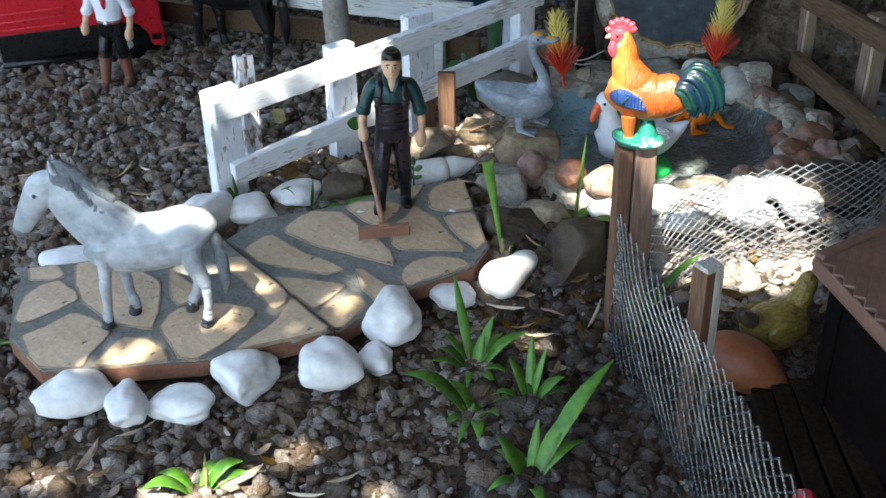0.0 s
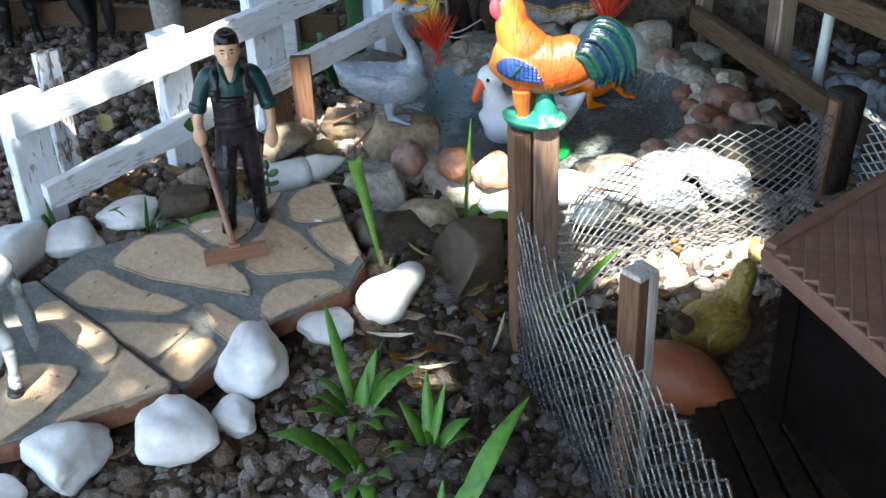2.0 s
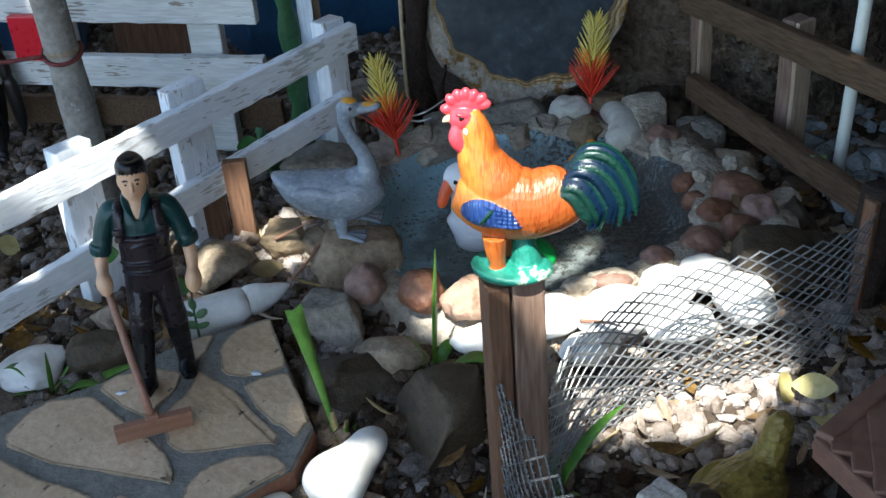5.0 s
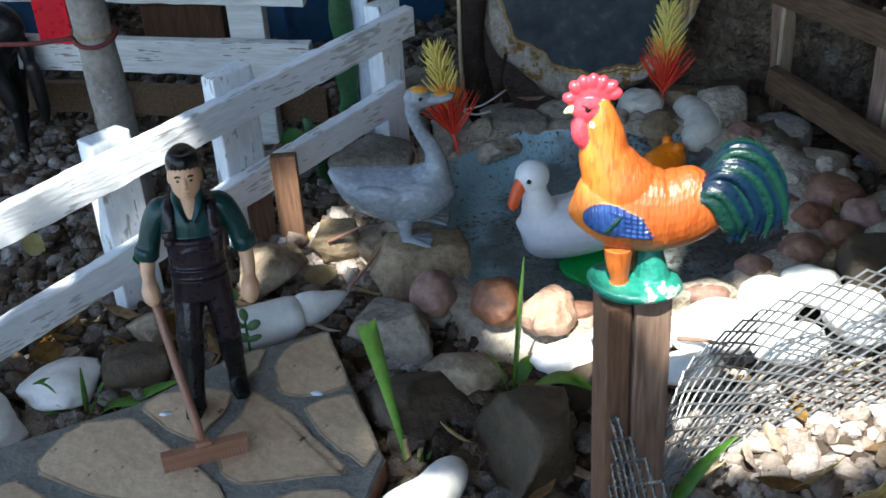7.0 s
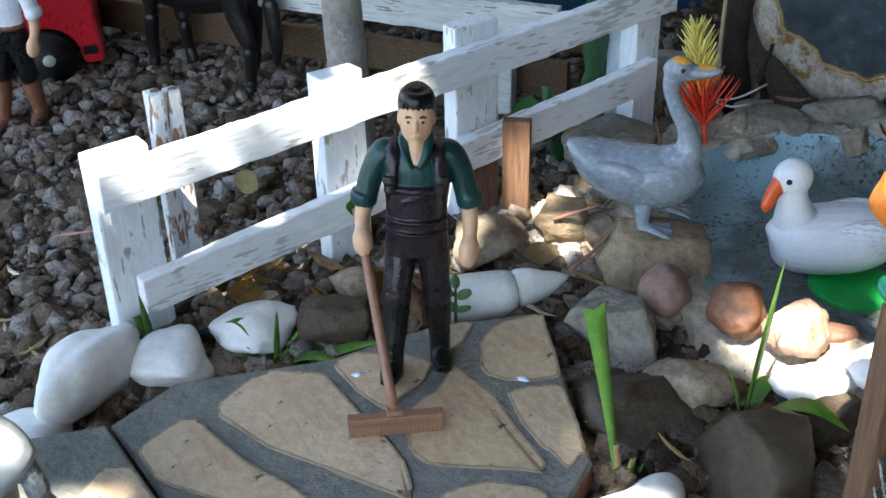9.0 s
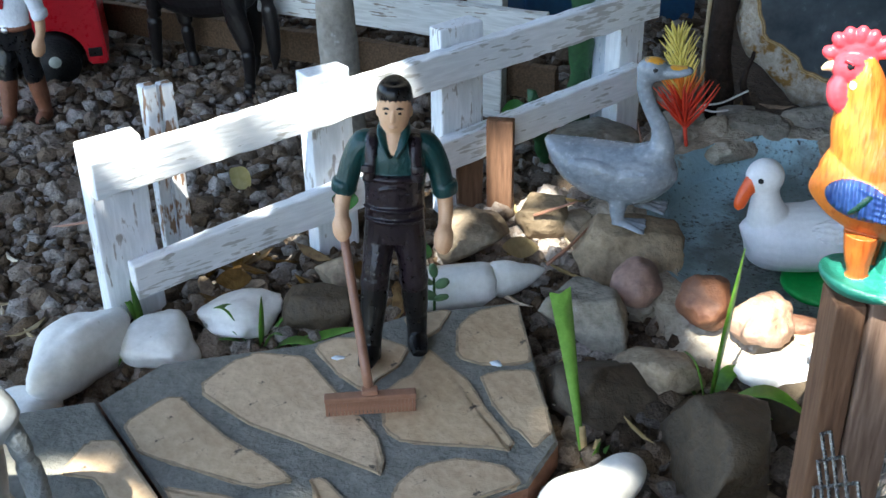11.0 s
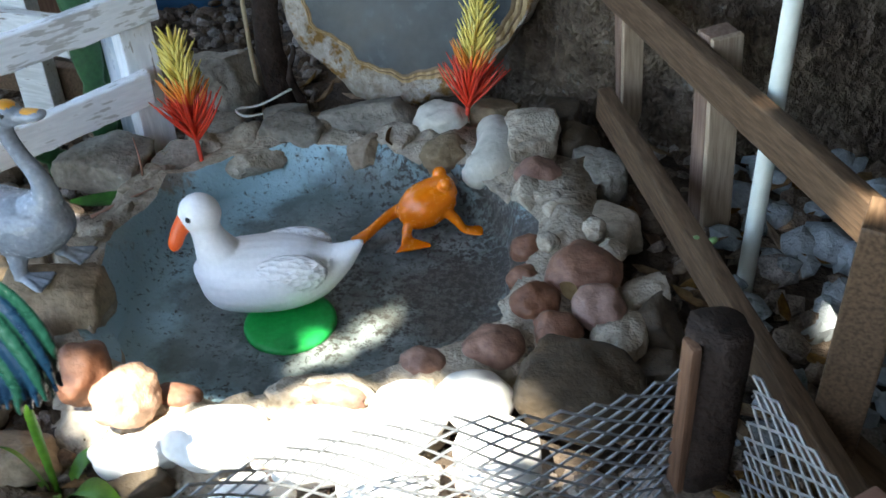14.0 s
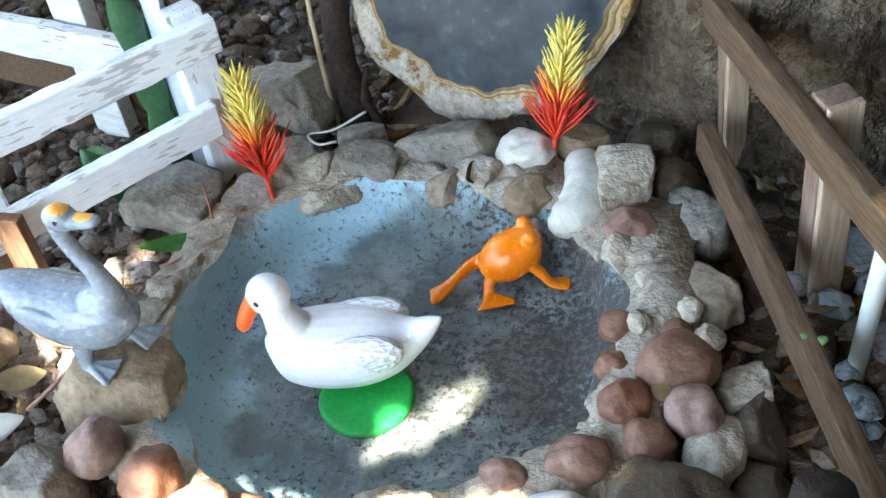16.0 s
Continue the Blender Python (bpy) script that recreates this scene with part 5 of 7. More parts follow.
tube(bm, [(-0.0228, 0, 0.0425, 0.0020, 0.0030), (-0.0208, 0, 0.0415, 0.0070, 0.0092), (-0.0165, 0, 0.0385, 0.0102, 0.0130), (-0.0080, 0, 0.0345, 0.0120, 0.0153), (0.0020, 0, 0.0328, 0.0120, 0.0158),
          (0.0100, 0, 0.0330, 0.0112, 0.0146), (0.0170, 0, 0.0362, 0.0098, 0.0142), (0.0215, 0, 0.0400, 0.0072, 0.0116), (0.0240, 0, 0.0415, 0.0020, 0.0040)], 0, seg=28, steps=5)
tube(bm, [(-0.0050, 0, 0.0340, 0.0105, 0.0125), (-0.0085, 0, 0.0420, 0.0110, 0.0138), (-0.0116, 0, 0.0490, 0.0095, 0.0108), (-0.0137, 0, 0.0550, 0.0080, 0.0090),
          (-0.0140, 0, 0.0620, 0.0064, 0.0070), (-0.0156, 0, 0.0695, 0.0052, 0.0054), (-0.0166, 0, 0.0745, 0.0030, 0.0034)], 1, seg=28, steps=5, up=(1, 0, 0))
blob(bm, (-0.0190, 0, 0.0712), (0.0060, 0.0048, 0.0054), 2)
tube(bm, [(-0.0228, 0, 0.0718, 0.0022, 0.0020), (-0.0256, 0, 0.0711, 0.0015, 0.0016), (-0.0276, 0, 0.0698, 0.0004, 0.0005)], 7, seg=10)
for s in (-1, 1):
    tube(bm, [(-0.0215, s * 0.0016, 0.0695, 0.0016, 0.0024), (-0.0222, s * 0.0024, 0.0645, 0.0032, 0.0028), (-0.0210, s * 0.0024, 0.0605, 0.0030, 0.0024),
              (-0.0195, s * 0.0022, 0.0572, 0.0010, 0.0010)], 2, seg=12, up=(0, 1, 0))
    blob(bm, (-0.0196, s * 0.0044, 0.0728), (0.0011, 0.0006, 0.0010), 8, 2)
    blob(bm, (-0.0196, s * 0.0042, 0.0742), (0.0026, 0.0009, 0.0006), 2, 2, Matrix.Rotation(radians(15), 3, "Y"))
    blob(bm, (-0.0176, s * 0.0043, 0.0672), (0.0016, 0.0009, 0.0016), 9, 2)
    blob(bm, (-0.0112, s * 0.0108, 0.0338), (0.0108, 0.0030, 0.0060), 3, 3, Matrix.Rotation(radians(16), 3, "Y"))
    for q in range(5):
        blob(bm, (-0.0077 + 0.0008 * q, s * 0.0116, 0.0370 - 0.0020 * q), (0.0078, 0.0022, 0.0012), 3, 2, Matrix.Rotation(radians(18 - 2 * q), 3, "Y"))
    blob(bm, (-0.0110, s * 0.0132, 0.0338), (0.0012, 0.0010, 0.0050), 5, 2, Matrix.Rotation(radians(40), 3, "Y"))
blob(bm, (-0.0183, 0, 0.0764), (0.0080, 0.0017, 0.0048), 2, 3, Matrix.Rotation(radians(-8), 3, "Y"))
for x, z, a, ln in ((-0.0262, 0.0758, -62, 0.0022), (-0.0240, 0.0796, -32, 0.0026), (-0.0210, 0.0812, -14, 0.0028), (-0.0178, 0.0818, 4, 0.0028), (-0.0147, 0.0810, 18, 0.0028),
                    (-0.0118, 0.0796, 42, 0.0028), (-0.0104, 0.0772, 74, 0.0026)):
    blob(bm, (x + 0.04 * (-0.0183 - x), 0, z - 0.0005), (0.0021, 0.0019, ln + 0.0002), 2, 3, Matrix.Rotation(radians(a), 3, "Y"))
rnd = random.Random(5)
for i in range(60):
    k = (i // 4) / 14
    y = (1 if i % 2 else -1) * (0.0008 + 0.0054 * (k ** 0.7) + 0.0014 * (i % 4 // 2)) + rnd.uniform(-0.0006, 0.0006)
    g = (1 - 0.62 * k) * rnd.uniform(0.94, 1.04)
    x0, z0 = 0.0155 + 0.0052 * (1 - k), 0.0432 - 0.0085 * k + rnd.uniform(-0.001, 0.001)
    end, w = rnd.uniform(-0.003, 0.003), rnd.uniform(0.8, 1.15)
    tube(bm, [(x0, y * 0.8, z0, 0.0016, 0.0010), (x0 + 0.008 * g, y, z0 + 0.0122 * g, 0.0018 * w, 0.0013 * w), (x0 + 0.0190 * g, y * 1.1, z0 + 0.0090 * g, 0.0018 * w, 0.0015 * w),
              (x0 + 0.0265 * g + 0.002 * k, y * 1.15, z0 - 0.0045 * g - 0.003 * k, 0.0015 * w, 0.0012 * w), (x0 + (0.0255 + end) * g + 0.002 * k, y * 1.1, z0 - 0.0180 * g - 0.003 * k + end, 0.0006, 0.0005)],
         5 if rnd.random() < 0.3 else 4, seg=8, steps=5, up=(0, 1, 0))
for i in (q for q in range(28) if q % 4 < 2 or q < 16):
    s, k = (1 if i % 2 else -1), (i // 4) / 6
    x, z = -0.004 + 0.021 * k, 0.0465 - 0.0095 * k - (0.010 if i % 4 > 1 else 0.0)
    y = s * ((0.0098 if i % 4 > 1 else 0.0074) - 0.0022 * k)
    tube(bm, [(x - 0.003, y * 0.9, z + 0.003, 0.0012, 0.0006), (x, y * 1.08, z - 0.003, 0.0016, 0.0008), (x + 0.001, y * 1.1, z - 0.008, 0.0008, 0.0004)], 0, seg=8, steps=4)
for s, x in ((-1, -0.0085), (1, -0.0055)):
    tube(bm, [(x, s * 0.005, 0.021, 0.0056, 0.0056), (x, s * 0.0048, 0.013, 0.0044, 0.0044), (x + 0.0005, s * 0.0045, 0.0075, 0.0034, 0.0034), (x, s * 0.0045, 0.003, 0.0034, 0.0034)], 0, seg=12)
    for a in (-0.5, 0, 0.5):
        tube(bm, [(x, s * 0.0045, 0.0042, 0.0012, 0.0012), (x - 0.0055 * math.cos(a), s * 0.0045 + 0.0045 * math.sin(a), 0.0040, 0.0009, 0.0009)], 7, seg=7, steps=1)
tube(bm, [(0.0040, 0, 0.002, 0.0075, 0.0080), (0.0034, 0, 0.009, 0.0060, 0.0062), (0.0030, 0, 0.015, 0.0048, 0.0050), (0.0030, 0, 0.020, 0.0040, 0.0044)], 6, seg=16)
tube(bm, [(-0.0024, 0, -0.0015, 0.0100, 0.0085), (-0.0024, 0, 0.0005, 0.0150, 0.0120), (-0.0022, 0, 0.0030, 0.0174, 0.0136), (-0.0020, 0, 0.0048, 0.0160, 0.0122), (-0.0020, 0, 0.0062, 0.0095, 0.0074), (-0.0020, 0, 0.0066, 0.0012, 0.0010)],
     6, seg=28, steps=3, up=(0, 1, 0))
moulded("rooster_figurine", bm, R, pose(0.1260, 0.4605, 0.0925, -4, 0, -12) @ Matrix.Diagonal((0.88, 0.95, 0.86, 1)),
        "orange rooster figurine with red comb and blue-green tail, on post", "figurine", 0.00040, 1)


# white duck, grey goose, orange frog
bm = bmesh.new()
tube(bm, [(-0.0355, 0, 0.016, 0.003, 0.004), (-0.0335, 0, 0.0165, 0.0090, 0.0100), (-0.026, 0, 0.0165, 0.0152, 0.0152), (-0.012, 0, 0.0165, 0.0188, 0.0165),
          (0.004, 0, 0.0170, 0.0184, 0.0162), (0.016, 0, 0.0185, 0.0140, 0.0135), (0.026, 0, 0.0220, 0.0072, 0.0078), (0.034, 0, 0.0275, 0.0038, 0.0034),
          (0.038, 0, 0.0305, 0.0010, 0.0008)], 0, seg=24, steps=5)
tube(bm, [(-0.0215, 0, 0.0190, 0.0135, 0.0140), (-0.0252, -0.001, 0.0300, 0.0092, 0.0100), (-0.0275, -0.002, 0.0395, 0.0066, 0.0070), (-0.0285, -0.002, 0.0470, 0.0064, 0.0068)],
     0, seg=20, steps=5, up=(1, 0, 0))
blob(bm, (-0.0290, -0.002, 0.0505), (0.0092, 0.0078, 0.0092), 0)
tube(bm, [(-0.0350, -0.004, 0.0490, 0.0040, 0.0034), (-0.0385, -0.006, 0.0440, 0.0036, 0.0026), (-0.0410, -0.008, 0.0385, 0.0030, 0.0019), (-0.0418, -0.0085, 0.0360, 0.0008, 0.0008)],
     1, seg=14, up=(0, 1, 0))
for s in (-1, 1):
    blob(bm, (-0.0325, -0.002 + s * 0.0072, 0.0515), (0.0012, 0.0008, 0.0012), 2, 2)
    blob(bm, (0.002, s * 0.0112, 0.0205), (0.0215, 0.0066, 0.0108), 3, 3, Matrix.Rotation(radians(-12), 3, "Y"))
    tube(bm, [(0.008, s * 0.0150, 0.0150, 0.0020, 0.0012), (0.017, s * 0.0110, 0.0195, 0.0016, 0.0011), (0.0255, s * 0.0050, 0.0265, 0.0006, 0.0005)], 3, seg=8, steps=4)
moulded("duck_figurine", bm, [M["white"], M["bill"], M["black"], M["white_wing"]], pose(0.1565, 0.6620, -0.0190, 0, 0, 4) @ Matrix.Scale(0.95, 4),
        "white plastic duck figurine with orange bill in the dry pond", "figurine", 0.0005, 3)
bm = bmesh.new()
tube(bm, [(0, 0, 0, 0.0185, 0.0185), (0, 0, 0.001, 0.0195, 0.0195), (0, 0, 0.0032, 0.0190, 0.0190), (0, 0, 0.0036, 0.016, 0.016)], 0, seg=36, steps=2, up=(0, 1, 0))
thing("green_disc", bm, M["lily"], pose(0.1605, 0.6500, -0.0225, 2, 0, 20), "bright green plastic disc under the white duck", "base")

bm = bmesh.new()
tube(bm, [(-0.0350, 0, 0.0355, 0.0018, 0.0012), (-0.0300, 0, 0.0322, 0.0076, 0.0050), (-0.021, 0, 0.0268, 0.0120, 0.0105), (-0.008, 0, 0.0225, 0.0140, 0.0135),
          (0.006, 0, 0.0220, 0.0140, 0.0142), (0.016, 0, 0.0260, 0.0110, 0.0118), (0.0215, 0, 0.0300, 0.0060, 0.0070), (0.0230, 0, 0.031, 0.001, 0.002)], 0, seg=24, steps=5)
tube(bm, [(0.0040, 0, 0.0200, 0.0100, 0.0118), (0.0105, 0, 0.0265, 0.0112, 0.0112), (0.0160, 0, 0.0335, 0.0074, 0.0078), (0.0174, 0, 0.0385, 0.0052, 0.0055), (0.0160, 0, 0.0460, 0.0038, 0.0040), (0.0112, 0, 0.0550, 0.0033, 0.0035),
          (0.0080, 0, 0.0640, 0.0033, 0.0035), (0.0088, 0, 0.0700, 0.0040, 0.0044)], 0, seg=18, steps=5, up=(1, 0, 0))
blob(bm, (0.0110, 0, 0.0725), (0.0070, 0.0052, 0.0056), 0)
blob(bm, (0.0112, 0, 0.0749), (0.0054, 0.0042, 0.0033), 1, 3)
tube(bm, [(0.0150, 0, 0.0718, 0.0040, 0.0036), (0.0205, 0, 0.0722, 0.0036, 0.0027), (0.0262, 0, 0.0732, 0.0032, 0.0018), (0.0282, 0, 0.0735, 0.0012, 0.0008)], 0, seg=12)
tube(bm, [(0.0185, 0, 0.0742, 0.0022, 0.0010), (0.0215, 0, 0.0740, 0.0026, 0.0012), (0.0255, 0, 0.0746, 0.0018, 0.0006)], 1, seg=10)
for s, x in ((-1, 0.003), (1, 0.010)):
    blob(bm, (0.0125, s * 0.0047, 0.0738), (0.0010, 0.0006, 0.0010), 2, 2)
    blob(bm, (-0.007, s * 0.0112, 0.0240), (0.0165, 0.0034, 0.0072), 0, 3, Matrix.Rotation(radians(14), 3, "Y"))
    tube(bm, [(x - 0.002, s * 0.007, 0.013, 0.0050, 0.0050), (x - 0.002, s * 0.0090, 0.006, 0.0036, 0.0036), (x - 0.001, s * 0.010, 0.0015, 0.0028, 0.0022)], 0, seg=12)
    tube(bm, [(x - 0.004, s * 0.010, 0.0018, 0.0022, 0.0016), (x + 0.001, s * 0.010, 0.0018, 0.0034, 0.0016), (x + 0.006, s * 0.0102, 0.0013, 0.0056, 0.0011),
              (x + 0.0105, s * 0.0104, 0.0009, 0.0072, 0.0008), (x + 0.0112, s * 0.0104, 0.0008, 0.0066, 0.0006)], 0, seg=14)
    for a in (-0.5, 0, 0.5):
        tube(bm, [(x - 0.001, s * 0.010, 0.0028, 0.0014, 0.0012), (x + 0.0118 * math.cos(a), s * 0.010 + 0.0128 * math.sin(a), 0.0012, 0.0010, 0.0008)], 0, seg=8, steps=1)
moulded("goose_figurine", bm, [M["goose"], M["goose_face"], M["black"]], pose(0.0635, 0.6385, 0.0175, 0, 0, -11) @ Matrix.Scale(0.96, 4),
        "grey plastic goose figurine with orange bill, standing on rock", "figurine", 0.0005)

bm = bmesh.new()
tube(bm, [(-0.0135, 0, 0.0075, 0.0020, 0.0020), (-0.0115, 0, 0.0085, 0.0070, 0.0062), (-0.004, 0, 0.0118, 0.0110, 0.0102), (0.004, 0, 0.0155, 0.0108, 0.0100),
          (0.0105, 0, 0.0190, 0.0088, 0.0072), (0.0140, 0, 0.0196, 0.0040, 0.0030)], 0, seg=22)
for s in (-1, 1):
    blob(bm, (0.0082, s * 0.0054, 0.0250), (0.0034, 0.0030, 0.0032), 0, 3)
    tube(bm, [(0.0065, s * 0.0070, 0.0130, 0.0032, 0.0032), (0.0110, s * 0.0100, 0.0075, 0.0024, 0.0024), (0.0145, s * 0.0115, 0.0026, 0.0030, 0.0016), (0.0205, s * 0.0130, 0.0014, 0.0042, 0.0010),
              (0.0225, s * 0.0135, 0.0012, 0.0030, 0.0008)], 0, seg=12)
tube(bm, [(-0.006, 0.006, 0.0100, 0.0046, 0.0046), (-0.016, 0.006, 0.0080, 0.0030, 0.0028), (-0.023, 0.003, 0.0060, 0.0026, 0.0022), (-0.030, 0.000, 0.0035, 0.0036, 0.0014),
          (-0.036, -0.002, 0.0020, 0.0050, 0.0010), (-0.038, -0.002, 0.0018, 0.0042, 0.0008)], 0, seg=12)
tube(bm, [(-0.006, -0.005, 0.0100, 0.0044, 0.0044), (-0.011, -0.006, 0.0075, 0.0028, 0.0026), (-0.0130, -0.0095, 0.0035, 0.0026, 0.0016), (-0.0125, -0.0125, 0.0018, 0.0056, 0.0010),
          (-0.0120, -0.0160, 0.0014, 0.0090, 0.0009), (-0.0120, -0.0172, 0.0012, 0.0086, 0.0007)], 0, seg=16)
moulded("frog_figurine", bm, M["frog"], pose(0.2130, 0.7165, -0.0185, 0, 0, 20) @ Matrix.Scale(0.97, 4), "shiny orange plastic frog squatting in the dry pond", "figurine", 0.0005, 3)


# ---- plastic plants ----
def plastic_plant(at, lean, size, seed):
    h = holder("plastic_plant", pose(*at, *lean) @ Matrix.Scale(size, 4), "spiky plastic plant, yellow above and red below, among rocks",
               "plastic plant", "plastic pond plants")
    rnd = random.Random(seed)
    bm = bmesh.new()
    tube(bm, [(0, 0, -0.012, 0.0012, 0.0012), (0, 0, 0.016, 0.0013, 0.0013), (0, 0, 0.030, 0.0022, 0.0022)], 0, seg=8, steps=2)
    part("stem", bm, M["plant_red"], h)
    bm = bmesh.new()
    tube(bm, [(0, 0, 0.028, 0.0022, 0.0022), (0, 0, 0.050, 0.0020, 0.0020), (0, 0, 0.066, 0.0008, 0.0008)], 0, seg=8, steps=2)
    part("upper_stem", bm, M["plant_yellow"], h, "thick yellow upper stem")
    for name, z0, z1, length, m, count in (("red_tuft", 0.010, 0.026, 0.027, "plant_red", 60), ("orange_tuft", 0.024, 0.034, 0.024, "plant_orange", 26), ("yellow_tuft", 0.031, 0.064, 0.020, "plant_yellow", 84)):
        bm = bmesh.new()
        for i in range(count):
            k = i / count
            z, w = z0 + (z1 - z0) * k, 2.4 * i + rnd.uniform(-0.3, 0.3)
            ln = length * (1.0 - 0.35 * k) * rnd.uniform(0.8, 1.1)
            d = Vector((math.cos(w), math.sin(w), 0))
            out = rnd.uniform(0.40, 0.95) if m == "plant_red" else rnd.uniform(0.50, 0.80)
            tube(bm, [(*(Vector((0, 0, z))), 0.0010, 0.0007), (*(d * ln * out * 0.5 + Vector((0, 0, z + ln * 0.36))), 0.0011, 0.0006),
                      (*(d * ln * out * 0.95 + Vector((0, 0, z + ln * 0.80))), 0.00025, 0.00025)], 0, seg=5, steps=2)
        part(name, bm, M[m], h)
    return h


plastic_plant((0.103, 0.744, 0.004), (-16, -8, 0), 0.88, 1)
plastic_plant((0.228, 0.766, 0.006), (-19, 9, 0), 0.88, 2)


# ---- agate slice ----
agate = holder("agate_slice", pose(0.197, 0.806, -0.005, -14, 0, -5), "large polished grey agate slice with amber bands and white crust, standing", "agate")


def agate_r(w):
    return 1 + 0.05 * math.sin(2 * w + 1) + 0.03 * math.sin(3 * w) + 0.022 * math.sin(7 * w + 2)


def agate_ring(f, y, bite=0.0):
    return [Vector((f * agate_r(w) * 0.063 * math.cos(w), y, 0.066 + f * agate_r(w) * 0.063 * math.sin(w)
                    + bite * noise.noise(Vector((6 * math.cos(w), 6 * math.sin(w), f * 9)))))
            for w in (2 * math.pi * k / 96 for k in range(96))]


def crust_in(w):
    """How far in the crust reaches: thick low on one side, thin along the far edge."""
    return 0.965 - 0.22 * max(0.0, math.cos(w - radians(238))) ** 1.5 + 0.02 * math.sin(11 * w) + 0.012 * math.sin(23 * w + 1)


def agate_band(f0, y, k):
    """A ring part way between the face's edge (k = 0) and the crust (k = 1)."""
    out = []
    for i in range(96):
        w = 2 * math.pi * i / 96
        wide = 0.035 + 0.09 * max(0.0, math.cos(w + radians(25)))
        f = crust_in(w) - wide * (1 - k)
        out.append(Vector((f * agate_r(w) * 0.063 * math.cos(w), y, 0.066 + f * agate_r(w) * 0.063 * math.sin(w))))
    return out


part("polished_face", rings_mesh([agate_ring(0.3, -0.006), agate_ring(0.6, -0.006), agate_band(0, -0.006, 0)], Vector((0, -0.006, 0.066))),
     M["agate"], agate, "dark blue-grey polished agate face")
for a, b, m in ((0, 0.3, "agate_dark"), (0.3, 0.55, "agate_band"), (0.55, 0.72, "agate_dark"), (0.72, 1.0, "agate_band")):
    part("amber_band", rings_mesh([agate_band(0, -0.006, a), agate_band(0, -0.0063, (a + b) / 2), agate_band(0, -0.006, b)]), M[m], agate, "amber banded rim")
part("crust", rings_mesh([agate_band(0, -0.006, 1.0)] + [[p + (q - p) * t + Vector((0, -0.004 * math.sin(3.1 * t) * (0.7 + 1.2 * noise.noise(p * 160 + Vector((t * 3, 0, 0)))), 0))
                          for p, q in zip(agate_band(0, -0.006, 1.0), agate_ring(1.0, -0.004, 0.004))] for t in (0.2, 0.4, 0.6, 0.8, 1.0)]
                         + [agate_ring(1.02, 0.002, 0.004), agate_ring(0.98, 0.009, 0.004), agate_ring(0.6, 0.010, 0)]), M["agate_crust"], agate, "rough white and ochre crust")

root = holder("dead_root", pose(0.128, 0.818, -0.03), "dark brown dead root beside the agate slice", "root")
bm = bmesh.new()
tube(bm, [(0.004, -0.006, 0.0, 0.012, 0.012), (0.0, -0.002, 0.03, 0.0085, 0.0085), (-0.003, 0.0, 0.07, 0.007, 0.007), (0.004, 0.004, 0.13, 0.008, 0.008),
          (0.012, 0.006, 0.20, 0.009, 0.009)], seg=14, steps=6)
tube(bm, [(0.006, -0.006, 0.01, 0.004, 0.004), (0.014, -0.016, 0.028, 0.0026, 0.0026), (0.010, -0.018, 0.048, 0.0022, 0.0022), (0.014, -0.018, 0.066, 0.0008, 0.0008)], seg=8, steps=5)
for v in bm.verts:
    v.co += 0.0014 * noise.noise(v.co * 120) * Vector((1, 1, 0))
part("root_wood", bm, M["log"], root)
bm = bmesh.new()
tube(bm, [(-0.010, -0.004, 0.0, 0.0014, 0.0014), (-0.012, -0.006, 0.06, 0.0012, 0.0012), (-0.010, -0.006, 0.15, 0.0012, 0.0012)], seg=8, steps=4)
part("dry_stalk", bm, M["straw"], root, "thin ochre dry stalk")


# ---- brown fence on the far side of the pond ----
side = holder("brown_fence", pose(0, 0, 0), "dark brown wooden rail fence with square pale posts", "fence")


def beam(parent, a, b, w, h, mat, name="rail", label=""):
    a, b = Vector(a), Vector(b)
    bm = bmesh.new()
    box(bm, (0, 0, 0), (w, (b - a).length, h), bevel=0.0009, jitter=0.0005)
    p = part(name, bm, mat, parent, label, smooth=False)
    p.matrix_basis = Matrix.Translation((a + b) / 2) @ (b - a).to_track_quat("Y", "Z").to_matrix().to_4x4()
    return p


beam(side, (0.2935, 0.766, 0.0175), (0.3605, 0.518, 0.0085), 0.007, 0.0155, M["rail_wood"])
beam(side, (0.280, 0.830, 0.0680), (0.405, 0.500, 0.0635), 0.0065, 0.0175, M["rail_wood"])
beam(side, (0.290, 0.780, -0.020), (0.352, 0.57, -0.026), 0.006, 0.014, M["rail_wood"])
beam(side, (0.366, 0.560, -0.004), (0.420, 0.470, -0.010), 0.006, 0.014, M["rail_wood"])
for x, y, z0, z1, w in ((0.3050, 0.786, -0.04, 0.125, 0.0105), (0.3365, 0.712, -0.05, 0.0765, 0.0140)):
    post = fence_post(side, x, y, z0, z1, w, w - 0.003, M["mid_wood"], turn=24, label="square brown post with a paler front face")
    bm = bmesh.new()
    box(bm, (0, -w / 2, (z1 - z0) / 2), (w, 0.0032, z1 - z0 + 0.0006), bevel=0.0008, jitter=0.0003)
    part("pale_face", bm, M["pale_wood"], post, "paler front face", smooth=False)
fence_post(side, 0.3570, 0.566, -0.06, 0.086, 0.016, 0.018, M["rail_wood"], turn=-20, lean=5)
thing("concrete_lump", rock_mesh((0.040, 0.095, 0.030), 812, 0.2, 4, 0.2), M["concrete"], pose(0.392, 0.692, -0.052, 0, 0, 6),
             "pale blue-grey lump of concrete on the dirt", "concrete")
pipe = holder("white_pipe", pose(0.3430, 0.6570, -0.05, -5, 4.8, 0), "thin white plastic pipe standing behind the brown fence", "pipe")
bm = bmesh.new()
tube(bm, [(0, 0, 0, 0.0036, 0.0036), (0, 0, 0.3, 0.0036, 0.0036)], seg=16, steps=1)
